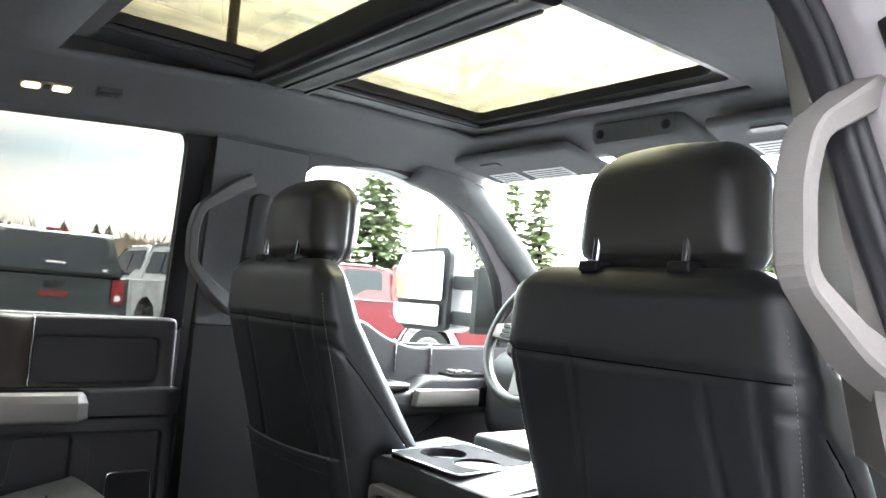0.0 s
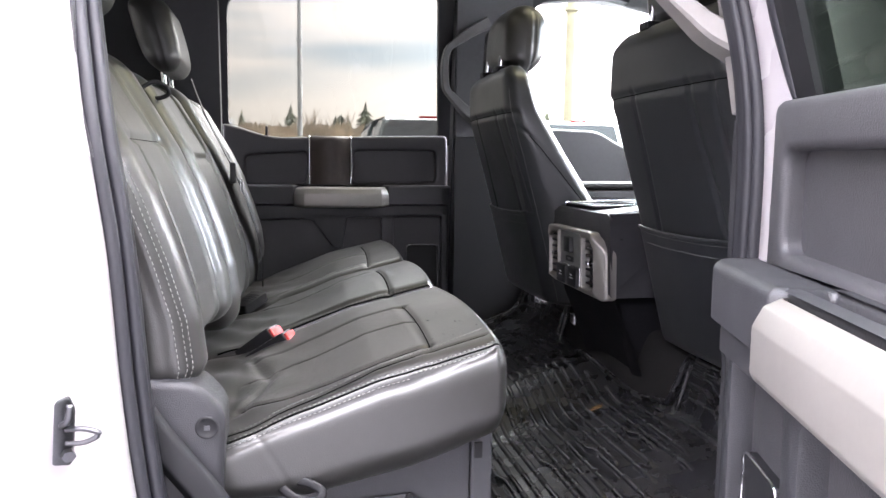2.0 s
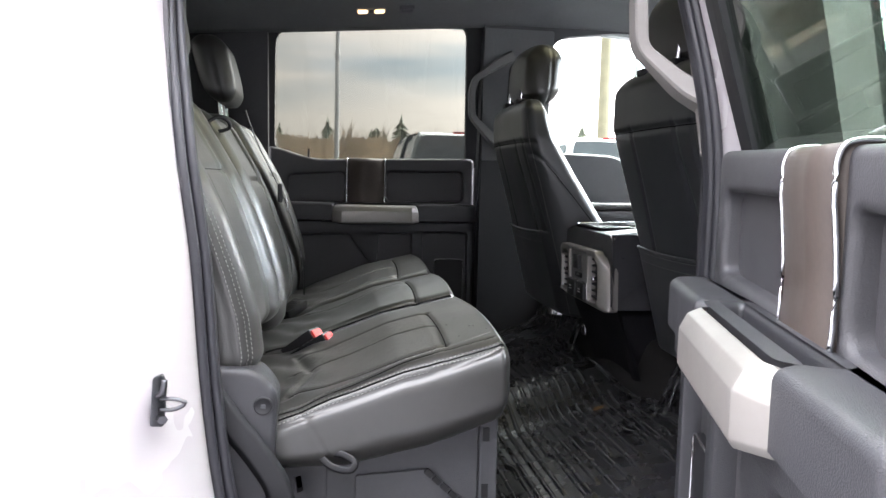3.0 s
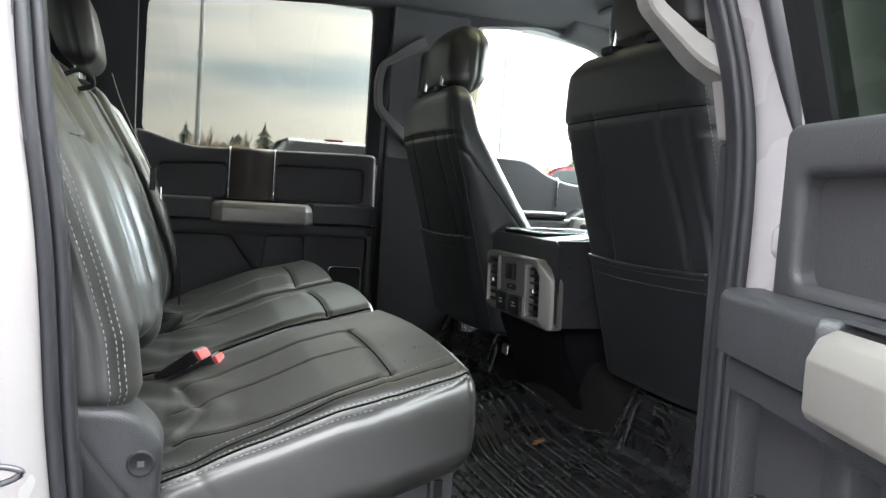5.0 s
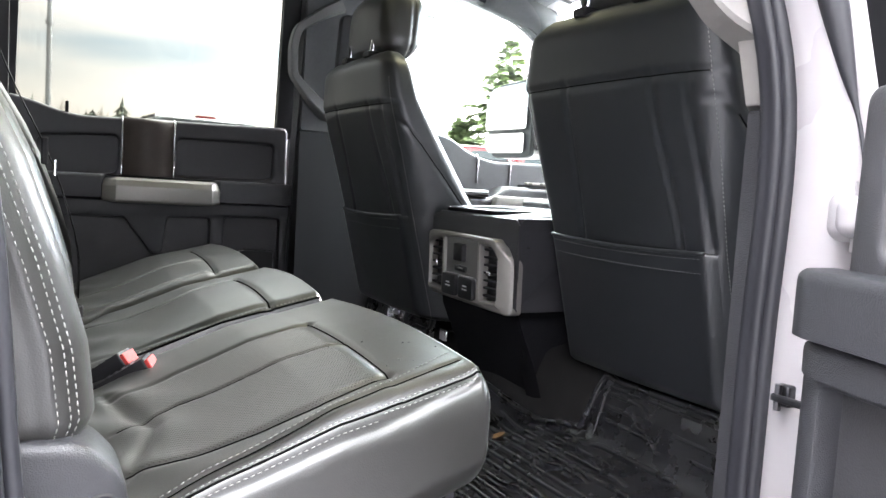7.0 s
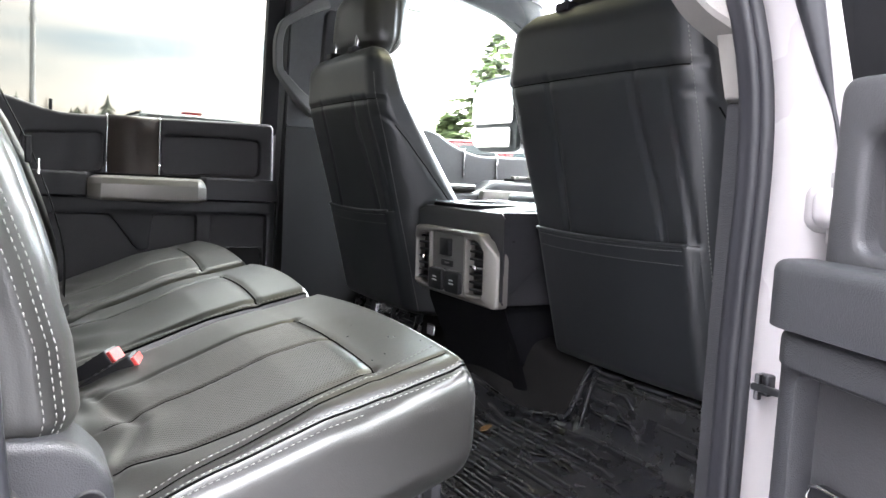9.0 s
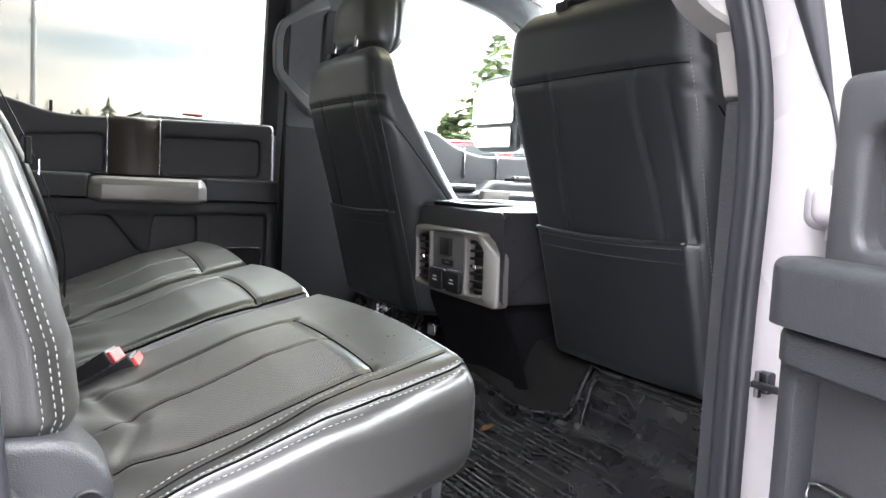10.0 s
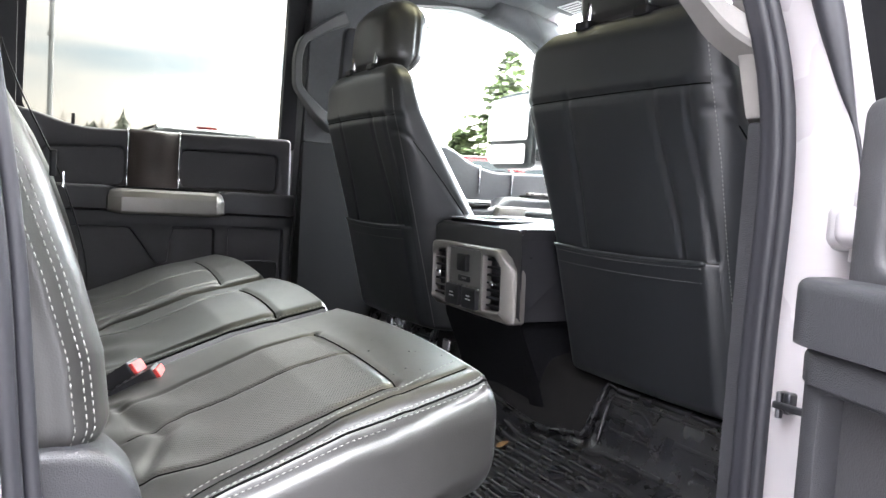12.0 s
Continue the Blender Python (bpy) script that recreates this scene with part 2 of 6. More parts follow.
FIELD = material("dry_field_grass", (0.25, 0.205, 0.14), 0.95, vary=0.3, scale=0.12)
SCRUB = material("brown_scrub", (0.25, 0.205, 0.16), 0.95, vary=0.35, scale=0.5)
NEEDLE = material("fir_needles", (0.20, 0.25, 0.12), 0.75, vary=0.45, scale=1.4)
# distance haze is mixed into this needle colour
NEEDLEFAR = material("hazy_fir_needles", (0.17, 0.185, 0.15), 0.9, vary=0.4, scale=0.4)
BARK = material("fir_bark", (0.09, 0.065, 0.05), 0.9, vary=0.3, scale=8)
POLE = material("weathered_galvanised_pole", (0.26, 0.26, 0.25), 0.6, vary=0.15, scale=3)
WOODPOLE = material("weathered_wood_pole", (0.22, 0.19, 0.13), 0.9, vary=0.3, scale=3)
DARKGLASS = material("dark_vehicle_glass", (0.03, 0.035, 0.04), 0.06, vary=0.1, scale=3, rough_vary=0.03)
TAILRED = material("tail_light_red", (0.26, 0.018, 0.02), 0.15, vary=0.2, scale=30, coat=0.5)
TYRE = material("tyre_rubber", (0.025, 0.025, 0.026), 0.8, vary=0.2, scale=10)
PAINTDARK = material("dark_green_grey_paint", (0.030, 0.042, 0.042), 0.25, vary=0.08, scale=2, coat=0.6)
PAINTWHITE = material("white_vehicle_paint", (0.62, 0.63, 0.64), 0.28, vary=0.04, scale=2, coat=0.5)
PAINTRED = material("red_vehicle_paint", (0.17, 0.008, 0.014), 0.25, vary=0.08, scale=2, coat=0.6)
PAINTSILVER = material("silver_vehicle_paint", (0.42, 0.43, 0.44), 0.3, metal=0.5, vary=0.05, scale=2, coat=0.5)
ASPHALT = material("asphalt", (0.055, 0.055, 0.057), 0.85, vary=0.3, scale=0.6, bump=0.5, bump_scale=90)


# ---- building helpers ----
def mesh_of(name, verts, faces, mat, smooth=True):
    me = bpy.data.meshes.new(name)
    me.from_pydata([tuple(map(float, v)) for v in verts], [], [tuple(map(int, f)) for f in faces])
    me.materials.append(mat)
    if smooth:
        me.polygons.foreach_set("use_smooth", [True] * len(me.polygons))
    me.update()
    return me


def add(name, me, parent=None, label="", m=None):
    ob = new(name, me)
    if m is not None:
        ob.matrix_basis = m
    if parent is not None:
        ob.parent = parent
        if parent.parent is None and not parent.get("own_axes"):
            ob.matrix_parent_inverse = parent.matrix_basis.inverted()
    if label:
        ob["label"] = label
    return ob


def part(name, bm, mat, parent, label="", smooth=None):
    """Links a bmesh as one mesh object under a thing or a part. smooth: the angle under which edges are shaded soft."""
    bmesh.ops.recalc_face_normals(bm, faces=bm.faces)
    me = bpy.data.meshes.new(name)
    if smooth is not None:
        for f in bm.faces:
            f.smooth = True
        for e in bm.edges:
            if len(e.link_faces) == 2 and e.calc_face_angle(0) > radians(smooth):
                e.smooth = False
    bm.to_mesh(me)
    bm.free()
    me.materials.append(mat)
    return add(name, me, parent, label)


def thing(name, at, label, category, group="", kind="", turn=None):
    ob = new(name)
    ob.empty_display_size = 0.05
    ob.matrix_basis = Matrix.Translation(at) @ (turn if turn is not None else Matrix())
    return tagged(ob, label, category, group, kind)


class Soft:
    """A padded block with rounded edges. deform bends it; grooves press seams into one side; lines on a side follow the finished surface."""

    def __init__(self, size, r, deform=None, cell=0.012, k=5, grooves=()):
        self.h = np.array(size) / 2
        self.r, self.deform, self.grooves, self.cell, self.k = r, deform, grooves, cell, k

    def axis(self, i):
        h, r = self.h[i], self.r
        e = h - r + r * np.tan(np.linspace(0, math.pi / 4, self.k + 1))
        n = max(2, int(2 * (h - r) / self.cell))
        mid = np.linspace(-(h - r), h - r, n + 1)
        return np.concatenate([-e[::-1][:-1], mid, e[1:]])

    def shape(self, p, groove=True):
        p = np.asarray(p, float)
        inner = np.clip(p, -(self.h - self.r), self.h - self.r)
        d = p - inner
        ln = np.linalg.norm(d, axis=1, keepdims=True)
        nrm = d / np.maximum(ln, 1e-9)
        q = inner + self.r * nrm
        if groove:
            for axis, sign, poly, width, depth in self.grooves:
                oth = [i for i in range(3) if i != axis]
                poly = np.array(poly, float)
                best = np.full(len(q), 9.0)
                a2 = q[:, oth]
                for a, b in zip(poly[:-1], poly[1:]):
                    ab = b - a
                    t = np.clip(((a2 - a) @ ab) / max(ab @ ab, 1e-12), 0, 1)
                    best = np.minimum(best, np.linalg.norm(a2 - (a + t[:, None] * ab), axis=1))
                mask = np.clip((nrm[:, axis] * sign - 0.15) / 0.3, 0, 1)
                q = q - nrm * (mask * depth * np.exp(-(best / width) ** 2))[:, None]
        return self.deform(q) if self.deform else q

    def mesh(self, name, mat):
        ax = [self.axis(i) for i in range(3)]
        verts, faces, index = [], [], {}
        for i in range(3):
            j, k = (i + 1) % 3, (i + 2) % 3
            for s in (-1, 1):
                grid = []
                for a in range(len(ax[j])):
                    row = []
                    for b in range(len(ax[k])):
                        key = [0, 0, 0]
                        key[i] = 0 if s < 0 else len(ax[i]) - 1
                        key[j], key[k] = a, b
                        key = tuple(key)
                        if key not in index:
                            index[key] = len(verts)
                            verts.append((ax[0][key[0]], ax[1][key[1]], ax[2][key[2]]))
                        row.append(index[key])
                    grid.append(row)
                for a in range(len(ax[j]) - 1):
                    for b in range(len(ax[k]) - 1):
                        f = (grid[a][b], grid[a + 1][b], grid[a + 1][b + 1], grid[a][b + 1])
                        faces.append(f if s > 0 else f[::-1])
        return mesh_of(name, self.shape(verts), faces, mat)

    def on(self, axis, sign, pts, lift=0.0):
        """Points of a side given in its two flat coordinates, on the finished surface."""
        oth = [i for i in range(3) if i != axis]
        p = np.zeros((len(pts), 3))
        p[:, oth] = np.array(pts)
        p[:, axis] = sign * self.h[axis]
        out = self.shape(p)
        if lift:
            e = np.zeros(3)
            e[axis] = sign * lift
            lifted = self.shape(p, groove=True)
            step = p.copy()
            q = self.h.copy()
            self.h = self.h + np.abs(e)
            step[:, axis] = sign * self.h[axis]
            lifted = self.shape(step)
            self.h = q
            out = lifted
        return out


def resample(pts, step, closed=False):
    pts = [np.array(p, float) for p in pts]
    if closed:
        pts = pts + [pts[0]]
    out, carry = [pts[0]], 0.0
    for a, b in zip(pts[:-1], pts[1:]):
        ln = np.linalg.norm(b - a)
        d = step - carry
        while d <= ln:
            out.append(a + (b - a) * d / ln)
            d += step
        carry = ln - (d - step)
    return np.array(out)


def smooth_path(pts, n=8, closed=False):
    """A smooth curve through points."""
    p = [np.array(q, float) for q in pts]
    out = []
    m = len(p)
    rng = range(m) if closed else range(m - 1)
    for i in rng:
        g = (lambda j: p[j % m]) if closed else (lambda j: p[min(max(j, 0), m - 1)])
        a, b, c, d = g(i - 1), g(i), g(i + 1), g(i + 2)
        for s in range(n):
            t = s / n
            out.append(0.5 * (2 * b + (c - a) * t + (2 * a - 5 * b + 4 * c - d) * t * t + (3 * b - a - 3 * c + d) * t ** 3))
    if not closed:
        out.append(p[-1])
    return np.array(out)


def tube(pts, r, sides=8, closed=False, flat=1.0, up=(0, 0, 1), profile=None):
    """Verts and faces of a tube along points; r one radius or one for each point; profile: 2D cross-section in place of a circle."""
    pts = np.array(pts, float)
    n = len(pts)
    rs = np.full(n, r) if np.isscalar(r) else np.array(r)
    prof = profile if profile is not None else [(math.cos(2 * math.pi * i / sides), math.sin(2 * math.pi * i / sides) * flat) for i in range(sides)]
    k = len(prof)
    verts, faces = [], []
    for i in range(n):
        t = pts[(i + 1) % n if closed else min(i + 1, n - 1)] - pts[i - 1 if (closed or i) else 0]
        t = t / max(np.linalg.norm(t), 1e-9)
        u = np.array(up, float)
        a = np.cross(u, t)
        if np.linalg.norm(a) < 1e-3:
            a = np.cross(np.array([1.0, 0.0, 0.0]), t)
        a /= np.linalg.norm(a)
        b = np.cross(t, a)
        for c, s in prof:
            verts.append(pts[i] + rs[i] * (a * c + b * s))
    for i in range(n if closed else n - 1):
        j = (i + 1) % n
        for c in range(k):
            d = (c + 1) % k
            faces.append((i * k + c, i * k + d, j * k + d, j * k + c))
    if not closed:
        faces.append(tuple(range(k))[::-1])
        faces.append(tuple(range((n - 1) * k, n * k)))
    return verts, faces


def dashes(pts, length=0.0045, gap=0.0035, r=0.0009):
    """A row of sewn stitches along points."""
    p = resample(pts, (length + gap) / 2)
    verts, faces = [], []
    for a, b in zip(p[:-1:2], p[1::2]):
        d = b - a
        e = a + d * (length / max(np.linalg.norm(d), 1e-9))
        v, f = tube([a, (a + e) / 2, e], [r * 0.7, r, r * 0.7], 5)
        faces += [tuple(i + len(verts) for i in q) for q in f]
        verts += v
    return verts, faces


def merged(pieces):
    verts, faces = [], []
    for v, f in pieces:
        faces += [tuple(i + len(verts) for i in q) for q in f]
        verts += list(v)
    return verts, faces


def rounded(outline, r, n=5):
    """A polygon with its corners rounded; r one radius or one for each corner."""
    m, out = len(outline), []
    for i in range(m):
        p, a, b = Vector(outline[i]), Vector(outline[i - 1]), Vector(outline[(i + 1) % m])
        rad = r[i] if isinstance(r, (list, tuple)) else r
        da, db = (a - p), (b - p)
        la, lb = da.length, db.length
        d = min(rad, la * 0.49, lb * 0.49)
        if d < 1e-5:
            out.append(tuple(p))
            continue
        s, e = p + da / la * d, p + db / lb * d
        for k in range(n + 1):
            t = k / n
            q = (1 - t) ** 2 * s + 2 * t * (1 - t) * p + t * t * e
            out.append(tuple(q))
    return out


def slab(outline, depth, place, holes=(), bevel=0.0, seg=2):
    """A plate with holes: outline in two flat coordinates, depth along the third. place(a, b, d) gives the world point."""
    bm = bmesh.new()
    rings = []
    for ring in (outline, *holes):
        vs = [bm.verts.new((a, b, 0)) for a, b in ring]
        rings.append([bm.edges.new((vs[i], vs[(i + 1) % len(vs)])) for i in range(len(vs))])
    if holes:
        bmesh.ops.triangle_fill(bm, use_beauty=True, use_dissolve=False, edges=[e for r in rings for e in r], normal=(0, 0, 1))
    else:
        bm.faces.new(list(bm.verts))
    front = list(bm.faces)
    ext = bmesh.ops.extrude_face_region(bm, geom=front)
    for v in ext["geom"]:
        if isinstance(v, bmesh.types.BMVert):
            v.co.z = depth
    bmesh.ops.recalc_face_normals(bm, faces=bm.faces)
    if bevel:
        sharp = [e for e in bm.edges if len(e.link_faces) == 2 and e.calc_face_angle(0) > radians(50) and abs(e.verts[0].co.z - e.verts[1].co.z) < 1e-6 and e.verts[0].co.z > depth * 0.5]
        bmesh.ops.bevel(bm, geom=sharp, offset=bevel, segments=seg, affect='EDGES', profile=0.5)
    for v in bm.verts:
        v.co = place(*v.co)
    return bm


def box(lo, hi, bevel=0.004, seg=2):
    bm = bmesh.new()
    bmesh.ops.create_cube(bm, size=1.0)
    for v in bm.verts:
        v.co = [lo[i] + (v.co[i] + 0.5) * (hi[i] - lo[i]) for i in range(3)]
    if bevel:
        bmesh.ops.bevel(bm, geom=list(bm.edges), offset=bevel, segments=seg, affect='EDGES', profile=0.5)
    return bm


def rod(a, b, r, sides=12, r2=None, cap=0.0):
    v, f = tube([a, b], [r, r if r2 is None else r2], sides)
    bm = bmesh.new()
    vs = [bm.verts.new(p) for p in v]
    for q in f:
        bm.faces.new([vs[i] for i in q])
    return bm


def lathe(profile, n=24, m=None):
    """A turned body: profile of (radius, height) pairs round z."""
    verts, faces = [], []
    k = len(profile)
    for i in range(n):
        a = 2 * math.pi * i / n
        for r, z in profile:
            p = Vector((r * math.cos(a), r * math.sin(a), z))
            verts.append(tuple(m @ p if m is not None else p))
    for i in range(n):
        j = (i + 1) % n
        for c in range(k - 1):
            faces.append((i * k + c, j * k + c, j * k + c + 1, i * k + c + 1))
    return verts, faces


def piece(name, vf, mat, parent, label="", smooth=True):
    return add(name, mesh_of(name, vf[0], vf[1], mat, smooth), parent, label)


# ---- the cab: floor, roof, side walls ----
def grid_sheet(xs, ys, f, skip=None, thick=0.0):
    """A sheet over x and y lines, shaped by f(x, y), with some cells left out."""
    verts, faces = [], []
    for x in xs:
        for y in ys:
            verts.append(f(x, y))
    ny = len(ys)
    for i in range(len(xs) - 1):
        for j in range(ny - 1):
            if skip and skip((xs[i] + xs[i + 1]) / 2, (ys[j] + ys[j + 1]) / 2):
                continue
            faces.append((i * ny + j, (i + 1) * ny + j, (i + 1) * ny + j + 1, i * ny + j + 1))
    return verts, faces


def lines(*stops):
    """Even lines between stops: value, count, value, count, value."""
    out = [stops[0]]
    for i in range(1, len(stops) - 1, 2):
        out += list(np.linspace(out[-1], stops[i + 1], stops[i] + 1)[1:])
    return out


FLOOR_Z = 0.79


def floor_height(x, y):
    """Cab floor: flat, a low tunnel in the middle, rising under the front seats."""
    z = FLOOR_Z
    z += sum(np.interp(x + k * 0.006, [0.50, 0.860, 0.886, 0.95], [0.0, 0.100, 0.222, 0.240]) for k in (-2, -1, 0, 1, 2)) / 5
    d = abs(y - C) / 0.20
    if d < 1:
        z += 0.05 * (1 - d * d) ** 2
    return z


floor_ob = tagged(piece("floor", grid_sheet(lines(-0.5, 8, 0.6, 40, 1.0, 6, 2.0), lines(0.16, 40, 1.95), lambda x, y: (x, y, floor_height(x, y) - 0.012)), CARPET, None),
                  "charcoal carpeted cab floor under a rubber mat", "floor", kind="structure")

OPEN_X, OPEN_Y = (0.225, 1.205), (0.740, 1.515)


def roof_height(x, y):
    """Headliner: flat middle, falling to the side rails and to the windscreen."""
    z = 1.992
    if x < 0.7:
        z -= 0.075 * min((0.7 - x) / 1.0, 1.2)
    if x > 1.10:
        z -= 0.15 * (x - 1.10) ** 1.3
    d = abs(y - C)
    if d > 0.42:
        t = (d - 0.42) / 0.33
        z -= 0.070 * t ** 2.2 * (1 - 0.55 * min(max((x - 1.15) / 0.25, 0), 1))
    return z


roof_x = lines(-0.50, 10, OPEN_X[0], 14, OPEN_X[1], 10, 1.43)
roof_y = lines(C - 0.75, 10, OPEN_Y[0], 10, OPEN_Y[1], 10, C + 0.75)
headliner = piece("ceiling", grid_sheet(roof_x, roof_y, lambda x, y: (x, y, roof_height(x, y)),
                  lambda x, y: OPEN_X[0] < x < OPEN_X[1] and OPEN_Y[0] < y < OPEN_Y[1]), HEADLINER, None)
tagged(headliner, "dark grey fabric headliner with a large roof opening", "headliner", kind="structure")
sol = headliner.modifiers.new("thickness", 'SOLIDIFY')
sol.thickness, sol.offset = 0.012, 1

# outer roof skin, white
roof_skin = piece("roof_skin", grid_sheet(lines(-0.52, 6, 0.17, 8, 1.24, 4, 1.50), lines(C - 0.86, 6, 0.60, 6, 1.51, 6, C + 0.86),
                  lambda x, y: (x, y, 2.055 - 0.20 * abs(y - C) ** 3 - (0.16 * (x - 1.1) ** 1.3 if x > 1.1 else 0)),
                  lambda x, y: 0.17 < x < 1.24 and 0.60 < y < 1.51), WHITE, None)
tagged(roof_skin, "white painted steel cab roof panel", "roof", kind="structure")
s2 = roof_skin.modifiers.new("thickness", 'SOLIDIFY')
s2.thickness, s2.offset = 0.01, 1


def side_v(z):
    """How far the cab's glass leans inwards at a height."""
    return max(0.0, (z - 1.47)) * 0.30


def left_wall(x, z, d):
    return (x, 1.925 - side_v(z) + d, z)


def right_wall(x, z, d):
    return (x, 2 * C - 1.925 + side_v(z) - d, z)


FRONT_WIN = rounded([(0.865, 1.50), (0.885, 1.895), (1.14, 1.925), (1.42, 1.872), (1.69, 1.63), (1.73, 1.43), (1.25, 1.435)], [0.02, 0.06, 0.05, 0.15, 0.12, 0.02, 0.08])
wl_outline = [(0.64, 0.78), (2.05, 0.78), (2.05, 1.40), (1.78, 1.66), (1.46, 1.95), (0.64, 1.95)]
wall_left = part("wall_left", slab(wl_outline, 0.05, left_wall, [FRONT_WIN]), PLASTIC, None)
tagged(wall_left, "black inner cab side with the driver's window opening", "cab side", kind="structure")
wall_left_rear = part("wall_left_rear", slab([(-0.5, 0.78), (-0.085, 0.78), (-0.085, 1.95), (-0.5, 1.95)], 0.05, left_wall), PLASTIC, None)
tagged(wall_left_rear, "black trimmed rear cab corner", "cab side", kind="structure")
wall_right = part("wall_right", slab([(0.76, 0.78), (2.05, 0.78), (2.05, 1.40), (1.78, 1.66), (1.46, 1.95), (0.76, 1.95)], 0.05, right_wall, [FRONT_WIN]), PLASTIC, None)
tagged(wall_right, "black inner cab side by the passenger seat", "cab side", kind="structure")

# back wall with its window
def back_wall(y, z, d):
    return (-0.40 - 0.08 * (z - 1.0) - d, y, z)


rw_hole = rounded([(C - 0.60, 1.47), (C + 0.60, 1.47), (C + 0.55, 1.84), (C - 0.55, 1.84)], 0.06)
wall_back = part("wall_back", slab([(0.20, 0.75), (1.92, 0.75), (1.92, 1.46), (1.80, 1.93), (0.32, 1.93), (0.20, 1.46)], 0.05, back_wall, [rw_hole]), PLASTIC, None)
tagged(wall_back, "black rear cab wall with a window", "cab wall", kind="structure")
window_rear = part("window_rear", slab(rounded([(C - 0.61, 1.46), (C + 0.61, 1.46), (C + 0.56, 1.85), (C - 0.56, 1.85)], 0.06), 0.005, lambda a, b, d: back_wall(a, b, d + 0.02)), TINT, None)
tagged(window_rear, "tinted rear cab window glass", "window", kind="structure")
window_fl = part("window_front_left", slab([(0.84, 1.42), (1.78, 1.42), (1.74, 1.66), (1.45, 1.92), (0.84, 1.935)], 0.005, lambda a, b, d: left_wall(a, b, d + 0.025)), GLASS, None)
tagged(window_fl, "clear side window of the driver's door", "window", kind="structure")
window_fr = part("window_front_right", slab([(0.84, 1.42), (1.78, 1.42), (1.74, 1.66), (1.45, 1.92), (0.84, 1.935)], 0.005, lambda a, b, d: right_wall(a, b, d + 0.025)), GLASS, None)
tagged(window_fr, "clear side window of the passenger's door", "window", kind="structure")

# windscreen: a slanted pane between pillars, with the dashboard under it
def screen(y, s, d):
    bow = 0.16 * ((y - C) / 0.8) ** 2
    return (1.44 + 0.70 * s - bow - d, y, 1.950 - 0.545 * s)


bm = bmesh.new()
ys = np.linspace(C - 0.74, C + 0.74, 15)
grid = [[bm.verts.new(screen(y, s, 0)) for s in (0, 0.5, 1.0)] for y in ys]
for i in range(14):
    for j in range(2):
        bm.faces.new((grid[i][j], grid[i + 1][j], grid[i + 1][j + 1], grid[i][j + 1]))
windscreen = part("windscreen", bm, GLASS, None, smooth=40)
tagged(windscreen, "clear raked windscreen glass", "windscreen", kind="structure")
for sgn, nm in ((1, "left"), (-1, "right")):
    pts = smooth_path([(1.22, C + sgn * 0.745, 1.945), (1.46, C + sgn * 0.76, 1.885), (1.68, C + sgn * 0.785, 1.735), (1.90, C + sgn * 0.81, 1.55), (2.06, C + sgn * 0.83, 1.40)], 6)
    ap = piece("a_pillar_trim", tube(pts, [0.058] * 7 + [0.052] * 6 + [0.046] * (len(pts) - 13), 14, flat=0.75), HEADLINER, None)
    tagged(ap, "grey moulded windscreen pillar trim", "pillar trim", kind="structure")


# ---- left B pillar ----
def pillar_face(x, z, d):
    return (x, 1.825 - side_v(z) * 0.35 + d, z)


bl = part("b_pillar_trim_lower", slab(rounded([(0.648, 0.80), (0.90, 0.80), (0.88, 1.466), (0.645, 1.466)], 0.01), 0.09, pillar_face), BLACK, None)
tagged(bl, "black lower centre pillar trim", "pillar trim", kind="structure")
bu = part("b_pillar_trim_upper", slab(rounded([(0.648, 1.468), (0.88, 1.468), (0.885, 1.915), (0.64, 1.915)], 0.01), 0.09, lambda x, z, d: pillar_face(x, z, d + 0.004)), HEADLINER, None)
tagged(bu, "dark grey upper centre pillar trim", "pillar trim", kind="structure")
# ---- right door opening: rubber seal, white jamb, outer body ----
SEAL_PATH = [(0.690, 0.248, 0.74), (0.688, 0.248, 1.15), (0.685, 0.248, 1.45), (0.665, 0.311, 1.68), (0.635, 0.366, 1.86), (0.56, 0.405, 1.925), (0.30, 0.415, 1.940),
             (0.02, 0.412, 1.925), (-0.085, 0.385, 1.86), (-0.108, 0.33, 1.68), (-0.085, 0.268, 1.45), (-0.062, 0.255, 1.28), (-0.048, 0.25, 1.10), (-0.03, 0.25, 0.95), (0.0, 0.25, 0.80), (0.02, 0.25, 0.74)]
OUT_PATH = [(0.740, 0.060, 0.66), (0.742, 0.050, 1.15), (0.742, 0.050, 1.45), (0.725, 0.125, 1.70), (0.70, 0.20, 1.93), (0.60, 0.245, 2.02), (0.30, 0.26, 2.035),
            (-0.02, 0.25, 2.02), (-0.19, 0.205, 1.92), (-0.225, 0.13, 1.70), (-0.215, 0.050, 1.45), (-0.195, 0.040, 1.28), (-0.185, 0.038, 1.10), (-0.17, 0.038, 0.95), (-0.15, 0.040, 0.80), (-0.14, 0.045, 0.66)]
SEAL_PATH = [(x, y + (0.030 if x < 0.1 else 0.0), z) for x, y, z in SEAL_PATH]
sp, op = smooth_path(SEAL_PATH, 6), smooth_path(OUT_PATH, 6)
seal_prof = [(math.cos(a) * (1.0 + 0.25 * math.cos(3 * a)), math.sin(a) * (1.0 + 0.25 * math.cos(3 * a))) for a in np.linspace(0, 2 * math.pi, 16, endpoint=False)]
seal_ob = thing("door_seal", (0.3, 0.26, 0.8), "black rubber seal round the open door frame", "door seal")
piece("seal_bulb", tube(sp + np.array([0, 0.004, 0]), 0.0125, profile=seal_prof, up=(0, 1, 0)), SEAL, seal_ob)
